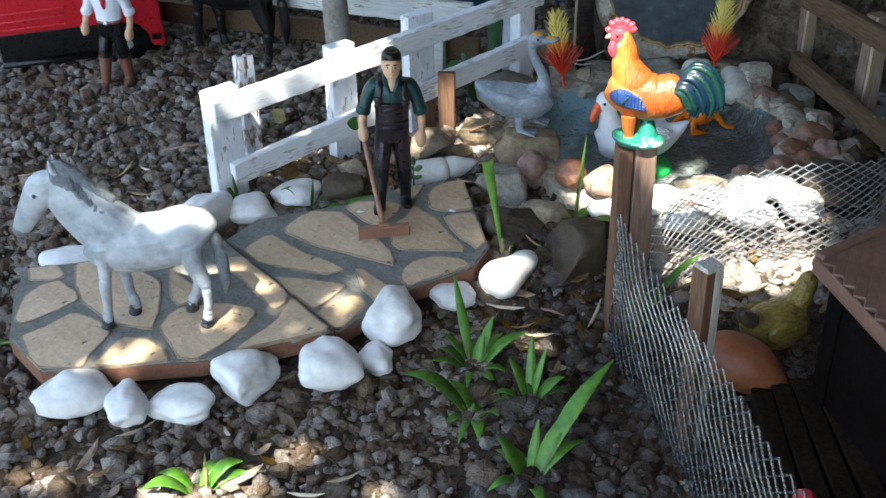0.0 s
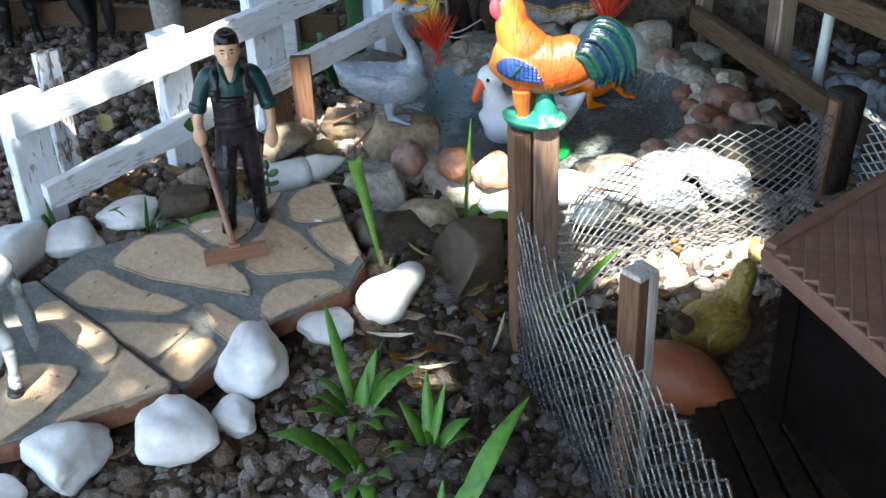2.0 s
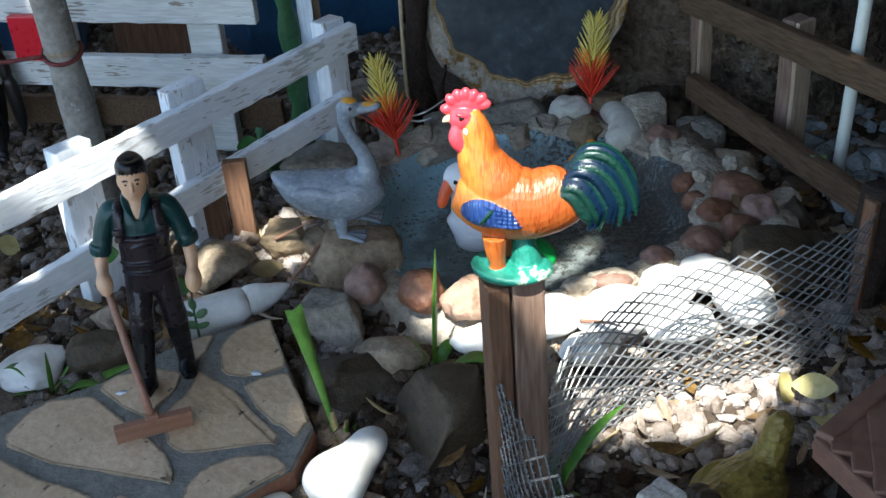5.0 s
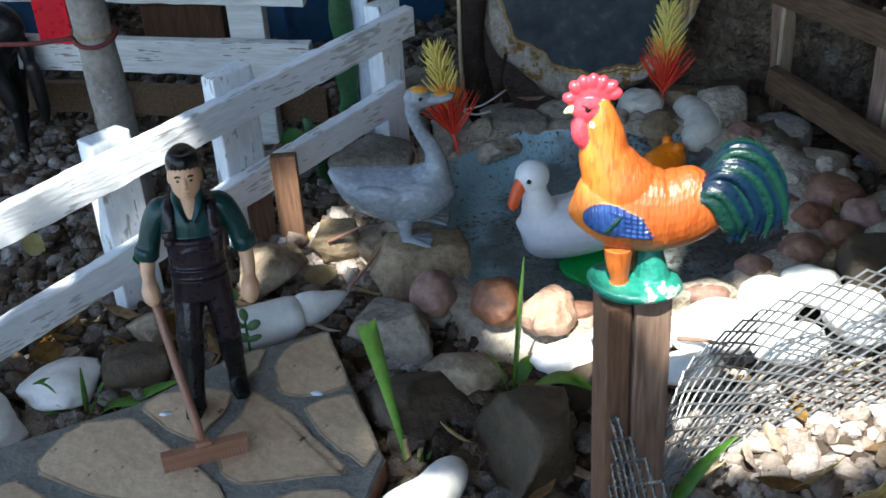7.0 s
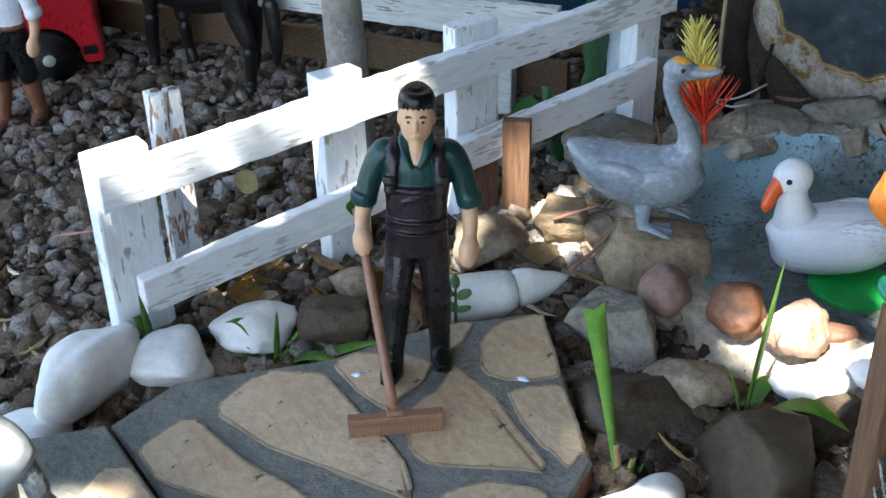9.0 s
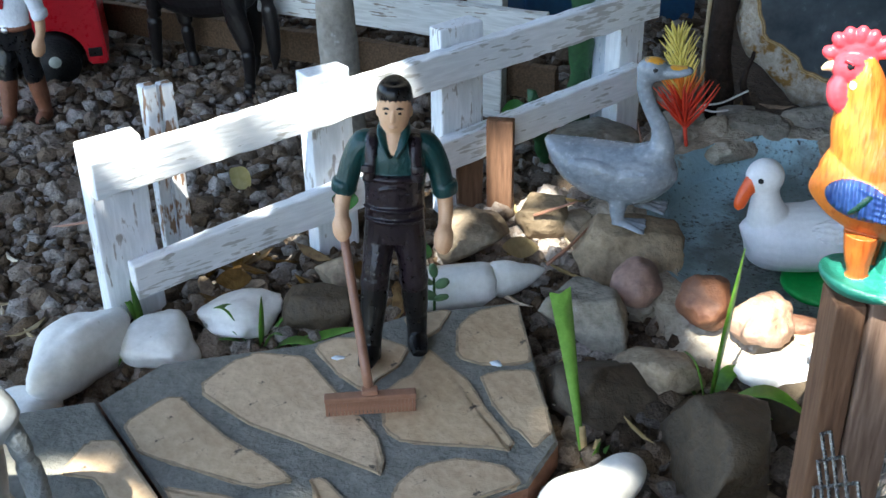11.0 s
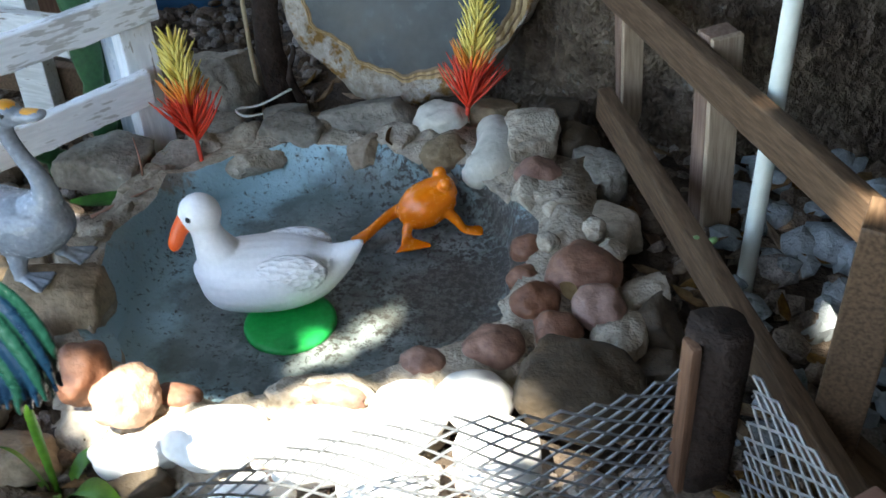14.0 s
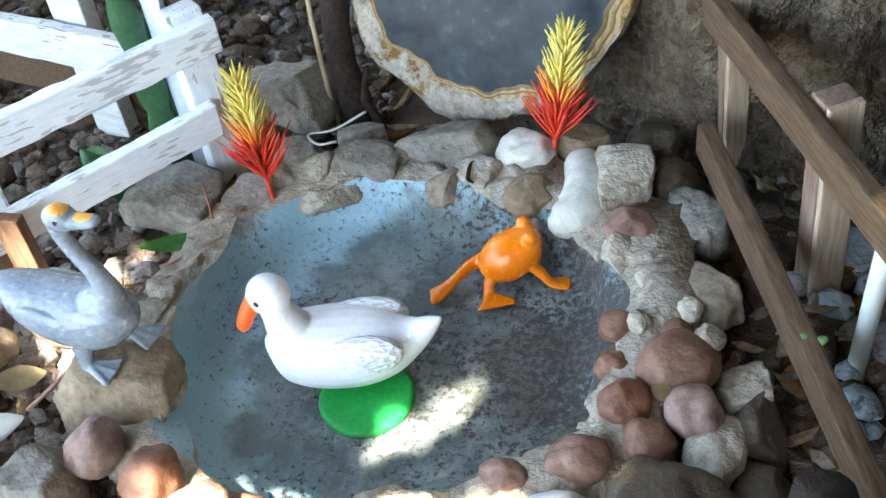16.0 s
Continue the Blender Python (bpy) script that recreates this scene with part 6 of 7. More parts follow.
part("tube", bm, M["pipe"], pipe)
log = holder("corner_log", pose(0.3165, 0.560, -0.0605, 0, 3, 20), "short dark weathered log post with a pale split edge", "post")
bm = bmesh.new()
tube(bm, [(0, 0, 0, 0.0112, 0.0110), (0, 0, 0.05, 0.0106, 0.0104), (0, 0, 0.103, 0.0102, 0.0100), (0, 0, 0.1055, 0.0092, 0.0090)], seg=24, steps=4, up=(0, 1, 0))
for v in bm.verts:
    v.co += 0.0024 * noise.noise(Vector((v.co.x * 160, v.co.y * 160, v.co.z * 14))) * Vector((v.co.x, v.co.y, 0)).normalized()
part("log_body", bm, M["log"], log)
bm = bmesh.new()
box(bm, (-0.0098, -0.003, 0.053), (0.0036, 0.0085, 0.104), bevel=0.0012, jitter=0.0006)
part("split_edge", bm, M["brown_wood"], log, "pale split wood edge", smooth=False)

# ---- rooster's post and the second post ----
rpost = holder("rooster_post", pose(0.1235, 0.4595, -0.0495, 0, 0, 6), "square two-piece reddish-brown wooden post under the rooster", "post")
bm = bmesh.new()
box(bm, (0.0048, 0, 0.071), (0.0125, 0.0135, 0.142), bevel=0.0008, jitter=0.0004)
part("post_piece", bm, M["mid_wood"], rpost, smooth=False)
bm = bmesh.new()
box(bm, (-0.0066, 0.001, 0.070), (0.0085, 0.013, 0.140), bevel=0.0008, jitter=0.0004)
part("post_piece", bm, M["brown_wood"], rpost, smooth=False)
post2 = holder("short_post", pose(0.1480, 0.3530, -0.0535, 0, 0, 35), "square wooden stake with a pale sawn top in the mesh fence", "post")
bm = bmesh.new()
box(bm, (-0.0020, 0, 0.0650), (0.0066, 0.0105, 0.130), bevel=0.0008, jitter=0.0005)
part("stake_body", bm, M["brown_wood"], post2, smooth=False)
bm = bmesh.new()
box(bm, (0.0040, 0, 0.0655), (0.0056, 0.0110, 0.1315), bevel=0.0014, jitter=0.0006)
box(bm, (-0.0016, 0, 0.1302), (0.0070, 0.0100, 0.0030), bevel=0.0010, jitter=0.0004)
part("pale_face", bm, M["post_pale"], post2, "pale grey sawn face", smooth=False)


# ---- expanded metal mesh ----
def wire_panel(name, plan, z_low, z_top, cell_w, cell_h, label, lean=0.0, mat="metal", r=0.00033):
    """Diamond mesh on a band over a plan line; the low and top heights go along it."""
    line = spline(plan, 12)
    s = np.concatenate([[0], np.cumsum(np.hypot(*np.diff(line[:, :2], axis=0).T))])
    nu, height = int(s[-1] / cell_w * 2), max(t - l for t, l in zip(z_top, z_low))
    nv = int(height / cell_h * 2)

    def at(u, v):
        d = min(u / nu, 1.0)
        q = d * s[-1]
        x, y = np.interp(q, s, line[:, 0]), np.interp(q, s, line[:, 1])
        x2, y2 = np.interp(q + 0.002, s, line[:, 0]), np.interp(q + 0.002, s, line[:, 1])
        x1, y1 = np.interp(q - 0.002, s, line[:, 0]), np.interp(q - 0.002, s, line[:, 1])
        n = Vector((y2 - y1, x1 - x2, 0)).normalized()
        lo, hi = np.interp(d, np.linspace(0, 1, len(z_low)), z_low), np.interp(d, np.linspace(0, 1, len(z_top)), z_top)
        w = 0.003 * noise.noise(Vector((q * 14, v * 0.15, 3))) + lean * (v / nv - 0.5)
        return Vector((x, y, lo + (hi - lo) * v / nv)) + n * w

    vs, fs = [], []

    def strand(a, b):
        d = (b - a).normalized()
        p = d.cross(Vector((0.3, 0.2, 1))).normalized()
        q = d.cross(p).normalized()
        k = len(vs)
        for e in (a - d * r, b + d * r):
            for i, j in ((1, 1), (-1, 1), (-1, -1), (1, -1)):
                vs.append(tuple(e + p * (i * r) + q * (j * r * 1.3)))
        for i in range(4):
            fs.append((k + i, k + (i + 1) % 4, k + 4 + (i + 1) % 4, k + 4 + i))
        fs.append((k + 3, k + 2, k + 1, k))
        fs.append((k + 4, k + 5, k + 6, k + 7))

    for i in range(nu):
        for j in range(nv):
            if (i + j) % 2 == 0:
                strand(at(i, j), at(i + 1, j + 1))
            else:
                strand(at(i + 1, j), at(i, j + 1))
    me = bpy.data.meshes.new("mesh_sheet")
    me.from_pydata(vs, [], fs)
    me.materials.append(M[mat])
    h = holder(name, pose(0, 0, 0), label, "wire fence", "metal mesh fence")
    ob = new("mesh_sheet", me)
    ob.parent = h
    ob["kind"] = "stuff"
    return h


wire_panel("mesh_fence", [(0.115, 0.450), (0.121, 0.412), (0.138, 0.350), (0.150, 0.298), (0.166, 0.226), (0.188, 0.150)],
           (-0.042, -0.045, -0.045, -0.046), (0.054, 0.052, 0.050, 0.048), 0.0104, 0.0098, "grey expanded-metal mesh fence on wooden stakes", r=0.00035)
wire_panel("mesh_fence", [(0.136, 0.464), (0.154, 0.489), (0.190, 0.511), (0.226, 0.519), (0.262, 0.522), (0.290, 0.532), (0.306, 0.544)],
           (-0.040, -0.040, -0.038, -0.036), (0.040, 0.044, 0.050, 0.046), 0.0098, 0.0062, "grey expanded-metal mesh fence sagging beside the pond", 0.006, "lit_metal", 0.00028)
wire_panel("mesh_fence", [(0.331, 0.549), (0.346, 0.508), (0.373, 0.456)], (-0.045, -0.045), (0.040, 0.036), 0.0098, 0.0062, "grey expanded-metal mesh behind the log post", 0.0, "lit_metal")


# ---- chicken yard ----
hen = bmesh.new()
tube(hen, [(-0.026, 0, 0.030, 0.002, 0.003), (-0.022, 0, 0.026, 0.0065, 0.0065), (-0.012, 0, 0.019, 0.0125, 0.0125), (0.002, 0, 0.016, 0.0145, 0.0145),
           (0.013, 0, 0.019, 0.0110, 0.0120), (0.018, 0, 0.022, 0.004, 0.006)], 0, seg=20)
tube(hen, [(0.009, 0, 0.020, 0.0090, 0.0100), (0.016, 0, 0.031, 0.0062, 0.0068), (0.019, 0, 0.040, 0.0055, 0.0058), (0.020, 0, 0.045, 0.0025, 0.003)], 0, seg=16, up=(1, 0, 0))
tube(hen, [(0.022, 0, 0.040, 0.0018, 0.0018), (0.027, 0, 0.0385, 0.0004, 0.0004)], 1, seg=8, steps=1)
for s in (-1, 1):
    tube(hen, [(0.002, s * 0.006, 0.008, 0.0025, 0.0025), (0.002, s * 0.006, 0.0, 0.002, 0.002)], 1, seg=8, steps=1)
    blob(hen, (-0.004, s * 0.0120, 0.018), (0.014, 0.0038, 0.008), 0, 3, Matrix.Rotation(radians(15), 3, "Y"))
    tube(hen, [(-0.021, s * 0.002, 0.026, 0.0044, 0.0048), (-0.026, s * 0.002, 0.031, 0.0036, 0.0044), (-0.030, s * 0.002, 0.035, 0.0012, 0.0016)], 2, seg=12)
moulded("hen_figurine", hen, [M["hen"], M["beak"], M["brown_rock"]], pose(0.219, 0.456, -0.049, 0, 0, 30) @ Matrix.Scale(1.10, 4), "olive-yellow hen figurine in the shaded yard", "figurine")
bm = bmesh.new()
tube(bm, [(-0.030, 0, 0.016, 0.004, 0.004), (-0.026, 0, 0.018, 0.014, 0.014), (-0.012, 0, 0.021, 0.021, 0.020), (0.006, 0, 0.020, 0.021, 0.0195), (0.020, 0, 0.015, 0.015, 0.014),
          (0.032, 0, 0.009, 0.007, 0.007), (0.036, 0, 0.008, 0.002, 0.002)], 0, seg=24)
thing("clay_pot", bm, M["clay"], pose(0.189, 0.416, -0.049, 0, 0, -32) @ Matrix.Scale(0.84, 4), "rounded orange-brown clay pot lying in the yard", "pot")

# the hut: a flat ribbed roof whose strip and side edge meet in one sharp corner
HUT = Vector((0.209, 0.382, -0.053))
HU, HS, HV = Vector((0.826, 0.564, 0)), Vector((0.242, -0.970, 0)), Vector((-0.36, -0.933, 0))
hut = holder("toy_hut", Matrix.Translation(HUT), "dark wooden toy hut, blackened for shade, with a ridged brown plastic roof", "hut")


def plank(name, a, b, width, z0, z1, mat, label=""):
    """A flat piece between two plan points of the hut."""
    a, b = Vector((a[0], a[1], 0)), Vector((b[0], b[1], 0))
    bm = bmesh.new()
    box(bm, (0, 0, 0), (width, (b - a).length, z1 - z0), bevel=min(0.0009, 0.3 * (z1 - z0)), jitter=0.0002)
    p = part(name, bm, mat, hut, label, smooth=False)
    p.matrix_basis = Matrix.Translation((a + b) / 2 + Vector((0, 0, (z0 + z1) / 2))) @ (b - a).to_track_quat("Y", "Z").to_matrix().to_4x4()
    return p


bm = bmesh.new()
slab(bm, [q[:2] for q in (Vector((0, 0, 0)), HS * 0.20, HS * 0.20 + HU * 0.16, HU * 0.17)], 0.1125, 0.1170, bevel=0.0008)
bmesh.ops.recalc_face_normals(bm, faces=bm.faces)
part("roof_board", bm, M["roof"], hut, smooth=False)
plank("eave_strip", HU * 0.002 + HS * 0.004, HU * 0.168 + HS * 0.004, 0.0065, 0.1168, 0.1205, M["roof"])
plank("fascia", HS * 0.001 + HU * 0.0012, HS * 0.198 + HU * 0.0012, 0.0022, 0.1085, 0.1182, M["roof"])
for i in range(15):
    top = HU * (0.0095 + 0.0105 * i) + HS * 0.006
    den = HV.x * HS.y - HV.y * HS.x
    reach = min(0.17, (top.y * HS.x - top.x * HS.y) / den - 0.0048)
    if reach > 0.006:
        plank("roof_rib", top, top + HV * reach, 0.0068, 0.1165, 0.1194, M["roof"])
plank("wall_board", HS * 0.012 + HU * 0.022, HS * 0.195 + HU * 0.022, 0.005, 0, 0.1128, M["shaded_wood"])
plank("wall_board", HU * 0.022 + HS * 0.012, HU * 0.165 + HS * 0.012, 0.005, 0, 0.1128, M["shaded_wood"])
plank("corner_post", HU * 0.016 + HS * 0.010, HU * 0.026 + HS * 0.010, 0.010, 0, 0.1126, M["shaded_wood"])
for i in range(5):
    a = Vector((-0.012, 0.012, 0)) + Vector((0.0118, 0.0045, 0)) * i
    plank("deck_plank", a, a + Vector((-0.004 + 0.003 * i, -0.105, 0)), 0.0116, 0.002, 0.0205, M["deck_wood"], "dark deck plank, its colour deepened for the shade")

toy = bmesh.new()
tube(toy, [(0, 0, 0, 0.006, 0.006), (0, 0, 0.008, 0.0065, 0.0065), (0, 0, 0.014, 0.005, 0.005)], 0, seg=14, steps=3)
blob(toy, (0, 0, 0.017), (0.0058, 0.0058, 0.0036), 1)
blob(toy, (-0.006, 0, 0.006), (0.003, 0.003, 0.004), 2)
thing("small_toy", toy, [M["white"], M["red"], M["plant_yellow"]], pose(0.194, 0.287, -0.034), "small white and yellow toy with a red cap", "toy")


# ---- red toy lorry ----
lorry = holder("toy_lorry", pose(-0.267, 0.897, -0.017, 0, 0, 200) @ Matrix.Scale(0.72, 4), "red plastic toy lorry parked on dark gravel", "toy lorry")
bm = bmesh.new()
out = [(0.0, 0.016), (0.003, 0.075), (0.012, 0.105), (0.20, 0.105), (0.20, 0.052), (0.080, 0.052), (0.076, 0.026)] + [(0.046 + 0.028 * math.cos(w), 0.022 + 0.028 * math.sin(w)) for w in np.linspace(0, math.pi, 12)] + [(0.017, 0.016)]
va, vb = [bm.verts.new((x, -0.045, z)) for x, z in out], [bm.verts.new((x, 0.045, z)) for x, z in out]
bm.faces.new(va)
bm.faces.new(vb[::-1])
for i in range(len(out)):
    j = (i + 1) % len(out)
    bm.faces.new((va[j], va[i], vb[i], vb[j]))
bmesh.ops.recalc_face_normals(bm, faces=bm.faces)
bmesh.ops.bevel(bm, geom=[e for e in bm.edges if e.is_manifold and e.calc_face_angle() > 0.5], offset=0.002, segments=2, affect="EDGES")
part("cab_body", bm, M["car_red"], lorry, smooth=False)
for y in (-0.0455, 0.0455):
    bm = bmesh.new()
    box(bm, (0.0105, y, 0.028), (0.012, 0.002, 0.008), bevel=0.0008)
    part("vent", bm, M["black"], lorry, "black recessed vent", smooth=False)
    for z in (0.058, 0.068, 0.078):
        bm = bmesh.new()
        box(bm, (0.155, y, z), (0.075, 0.003, 0.004), bevel=0.001)
        part("side_louvre", bm, M["car_red"], lorry, smooth=False)
    bm = bmesh.new()
    tube(bm, [(0.090, y, 0.014, 0.004, 0.004), (0.20, y, 0.014, 0.004, 0.004)], seg=14, steps=1)
    part("side_tube", bm, M["black"], lorry, "black side tube")
    w = new("wheel", mesh_of("wheel", (lambda b: (tube(b, [(0, -0.008, 0, 0.019, 0.019), (0, -0.0095, 0, 0.023, 0.023), (0, 0.0095, 0, 0.023, 0.023), (0, 0.008, 0, 0.019, 0.019)],
                                                            seg=36, steps=3), b)[1])(bmesh.new()), M["tyre"]))
    w.parent = lorry
    w.location = (0.046, y * 0.86, 0.023)
    for s in (-1, 1):
        bm = bmesh.new()
        tube(bm, [(0, s * 0.0070, 0, 0.0145, 0.0145), (0, s * 0.0095, 0, 0.0140, 0.0140), (0, s * 0.0098, 0, 0.011, 0.011), (0, s * 0.0070, 0, 0.0085, 0.0085),
                  (0, s * 0.0105, 0, 0.005, 0.005)], seg=28, steps=1)
        part("hub", bm, M["rim"], w, "grey-green plastic hub")
bm = bmesh.new()
box(bm, (0.140, 0, 0.034), (0.12, 0.080, 0.036), bevel=0.002)
part("chassis", bm, M["black"], lorry, smooth=False)


# ---- things behind the fences ----
def crate(name, at, turn, s, mat, label):
    h = holder(name, pose(*at, 0, 0, turn), label, "crate")
    bm = bmesh.new()
    box(bm, (0, 0, s[2] / 2), s, bevel=0.002)
    part("crate_body", bm, M[mat], h, smooth=False)
    bm = bmesh.new()
    box(bm, (0, 0, s[2] + 0.002), (s[0] * 1.04, s[1] * 1.04, 0.004), bevel=0.0012)
    part("crate_rim", bm, M[mat], h, smooth=False)


crate("blue_crate", (0.055, 1.03, -0.02), 20, (0.13, 0.09, 0.075), "blue_plastic", "dark blue plastic crate in deep shade behind the fence")
crate("wooden_box", (-0.055, 0.985, -0.02), -15, (0.06, 0.05, 0.05), "brown_wood", "small brown wooden box behind the back fence")
crate("blue_box", (-0.19, 1.06, -0.02), 5, (0.12, 0.06, 0.05), "blue_plastic", "faded blue plastic box behind the back fence")
red = holder("red_box", pose(-0.121, 0.8440, 0.0560, 0, 0, -19), "flat dark red plastic box hung on the fence rail", "box")
bm = bmesh.new()
box(bm, (0, 0, 0.013), (0.022, 0.006, 0.030), bevel=0.001)
part("box_body", bm, M["car_red"], red, smooth=False)
bm = bmesh.new()
tube(bm, [(-0.008, 0.003, 0.026, 0.0008, 0.0008), (-0.006, 0.012, 0.0275, 0.0008, 0.0008), (0.006, 0.012, 0.0275, 0.0008, 0.0008), (0.008, 0.003, 0.026, 0.0008, 0.0008)], seg=8, steps=3)
part("wire_hook", bm, M["black"], red)

cactus = holder("cactus", pose(0.040, 0.772, -0.03), "dark green flat-stemmed cactus with notched edges behind the fence", "cactus")
for x, y, lean, h, seed in ((0, 0, 3, 0.17, 1), (0.008, 0.006, 7, 0.16, 2), (-0.004, -0.004, -24, 0.07, 3)):
    bm = bmesh.new()
    n = 22
    rows = []
    for i in range(n + 1):
        k = i / n
        w = 0.0075 * (1 - 0.25 * k) * (0.72 + 0.42 * abs(math.sin(i * 0.78))) * min(1, 8 * (1.02 - k))
        rows.append((0.004 * math.sin(3 * k + seed), 0, h * k, w, 0.0026))
    tube(bm, rows, 0, seg=10, steps=1, up=(0, 1, 0))
    p = part("cactus_stem", bm, M["cactus"], cactus)
    p.matrix_basis = pose(x, y, 0, 0, lean, 20 * seed)
cable = holder("pale_cable", pose(0.120, 0.785, 0.009) @ Matrix.Scale(0.75, 4), "loose loop of thin pale cable on the rocks", "cable")
bm = bmesh.new()
tube(bm, [(0.026, 0.008, 0.010, 0.0008, 0.0008), (0.006, -0.002, 0.004, 0.0008, 0.0008), (-0.010, -0.004, 0.002, 0.0008, 0.0008), (-0.002, -0.014, 0.002, 0.0008, 0.0008),
          (0.010, -0.013, 0.003, 0.0008, 0.0008)], seg=8, steps=6)
part("wire_loop", bm, M["wire"], cable)


# ---- grasses and leaves ----
def blade(bm, root, tip, width, sag=0.3, mat=0, fold=0.5, cut=0.0, face=None):
    """A folded grass blade that bends over from root to tip."""
    a, b = Vector(root), Vector(tip)
    d = b - a
    flat = Vector((d.x, d.y, 0))
    side = flat.cross(Vector((0, 0, 1)))
    side = side.normalized() if side.length > 1e-4 else Vector((1, 0, 0))
    side = Vector(face).normalized() if face else side
    n, rows = 12, []
    for i in range(n + 1):
        k = i / n
        p = a + d * k + Vector((0, 0, sag * d.length * math.sin(math.pi * k) * 0.5))
        w = width * (0.82 if face else 1.05) * (0.16 + 1.0 * k ** 1.6 if face else 0.32 + 1.36 * k if k < 0.5 else 1.0) * (1 - (1 - cut) * k ** 3) + 0.0002
        c = p - Vector((0, 0, fold * w))
        rows.append([bm.verts.new(p - side * w), bm.verts.new(c), bm.verts.new(p + side * w),
                     bm.verts.new(p + side * w + Vector((0, 0, -0.0003))), bm.verts.new(c + Vector((0, 0, -0.0003))), bm.verts.new(p - side * w + Vector((0, 0, -0.0003)))])
    for r, q in zip(rows, rows[1:]):
        for k in range(6):
            f = bm.faces.new((r[k], r[(k + 1) % 6], q[(k + 1) % 6], q[k]))
            f.material_index = mat


def clump(at, blades, label, name="grass_clump"):
    h = holder(name, pose(*at), label, "grass", "grass tufts")
    rnd = random.Random(int(abs(at[0] * 1e4)) + int(at[1] * 1e4))
    extra = []
    for tip, w, sag, *_ in blades[:3]:
        a = rnd.uniform(0, 6.283)
        k = rnd.uniform(0.35, 0.6)
        extra.append(((tip[0] * k + 0.014 * math.cos(a), tip[1] * k + 0.014 * math.sin(a), tip[2] * k * 0.8 + 0.003), w * 0.8, 0.45))
        a += rnd.uniform(1.5, 4.0)
        extra.append(((0.024 * math.cos(a), 0.024 * math.sin(a), rnd.uniform(0.003, 0.014)), w * 0.75, 0.7))
    for tip, w, sag, *cut in list(blades) + (extra if len(blades[0]) == 3 else []):
        bm = bmesh.new()
        blade(bm, (0, 0, -0.004), tip, w, sag, cut=cut[0] if cut else 0.0, face=cut[1] if len(cut) > 1 else None)
        part("blade", bm, M["fresh_grass" if len(cut) > 1 else "grass"], h)


clump((0.030, 0.408, -0.034), [((-0.012, 0.045, 0.042), 0.0032, 0.1), ((0.012, 0.020, 0.028), 0.0035, 0.2), ((-0.020, 0.004, 0.016), 0.0036, 0.5),
                               ((0.032, 0.012, 0.022), 0.0046, 0.4), ((0.006, 0.012, 0.022), 0.0040, 0.1)], "broad-bladed green grass sprout in the gravel")
clump((0.062, 0.379, -0.034), [((0.002, 0.022, 0.034), 0.0030, 0.1), ((-0.012, 0.012, 0.026), 0.0034, 0.4), ((0.020, 0.006, 0.016), 0.0044, 0.4),
                               ((0.010, 0.016, 0.030), 0.0022, 0.1)], "broad-bladed green grass sprout in the gravel")
clump((0.059, 0.312, -0.034), [((0.046, 0.046, 0.048), 0.0052, 0.25), ((0.026, 0.030, 0.026), 0.0044, 0.4), ((-0.016, 0.014, 0.024), 0.0046, 0.3), ((0.006, 0.024, 0.026), 0.0030, 0.1)],
      "tall green grass tuft with one wide bent blade")
clump((0.032, 0.366, -0.034), [((-0.042, 0.016, 0.020), 0.0055, 0.5), ((0.012, -0.018, 0.018), 0.0040, 0.5), ((-0.010, -0.028, 0.006), 0.0022, 0.6)], "low green grass tuft with a wide limp blade")
clump((-0.112, 0.303, -0.034), [((0.022, 0.012, 0.014), 0.0050, 0.6), ((-0.026, -0.010, 0.014), 0.0050, 0.6)], "low green grass blades in a sun fleck")
clump((0.0510, 0.5130, -0.026), [((-0.0125, 0.0085, 0.076), 0.0046, 0.06, 0.85, (1, 0.35, 0.15)), ((0.004, -0.004, 0.020), 0.0022, 0.1), ((0.008, 0.004, 0.012), 0.0018, 0.2)], "single upright wide grass blade between the rocks")
sheath = holder("grass_sheath", pose(0.0515, 0.5120, -0.028), "pale papery sheath at the foot of the wide blade", "grass")
for x, y, z in ((-0.003, 0.003, 0.024), (0.003, 0.001, 0.020), (0.001, -0.002, 0.015)):
    bm = bmesh.new()
    blade(bm, (0, 0, -0.002), (x, y, z), 0.0022, 0.05, cut=0.4, face=(1, 0.3, 0.1))
    part("sheath_leaf", bm, M["straw"], sheath)
clump((0.0980, 0.5485, -0.019), [((0.005, -0.0075, 0.077), 0.0017, 0.02), ((0.034, -0.018, 0.012), 0.0048, 0.6), ((0.022, -0.010, 0.004), 0.0026, 0.4)], "tall thin green grass stalk by the pond")
clump((0.134, 0.474, -0.045), [((0.040, 0.010, 0.048), 0.0036, 0.3), ((-0.008, -0.030, 0.040), 0.0040, 0.2), ((0.008, -0.042, 0.050), 0.0036, 0.2), ((-0.012, 0.020, 0.046), 0.0022, 0.1)],
      "green grass growing behind the metal mesh")
clump((-0.272, 0.425, -0.03), [((0.018, -0.020, 0.012), 0.0030, 0.5), ((-0.010, 0.010, 0.020), 0.0040, 0.3), ((0.050, -0.012, 0.010), 0.0016, 0.3)], "small green weed beside the path tiles")
clump((-0.086, 0.572, -0.018), [((0.004, -0.004, 0.030), 0.0014, 0.0), ((0.046, -0.002, 0.016), 0.0042, 0.1), ((-0.010, -0.004, 0.012), 0.0010, 0.2)], "thin grass blades lying along the tile edge")
clump((-0.136, 0.574, -0.018), [((-0.004, 0.002, 0.030), 0.0020, 0.1), ((-0.030, 0.008, 0.002), 0.0018, 0.3)], "thin grass blade at the fence post")


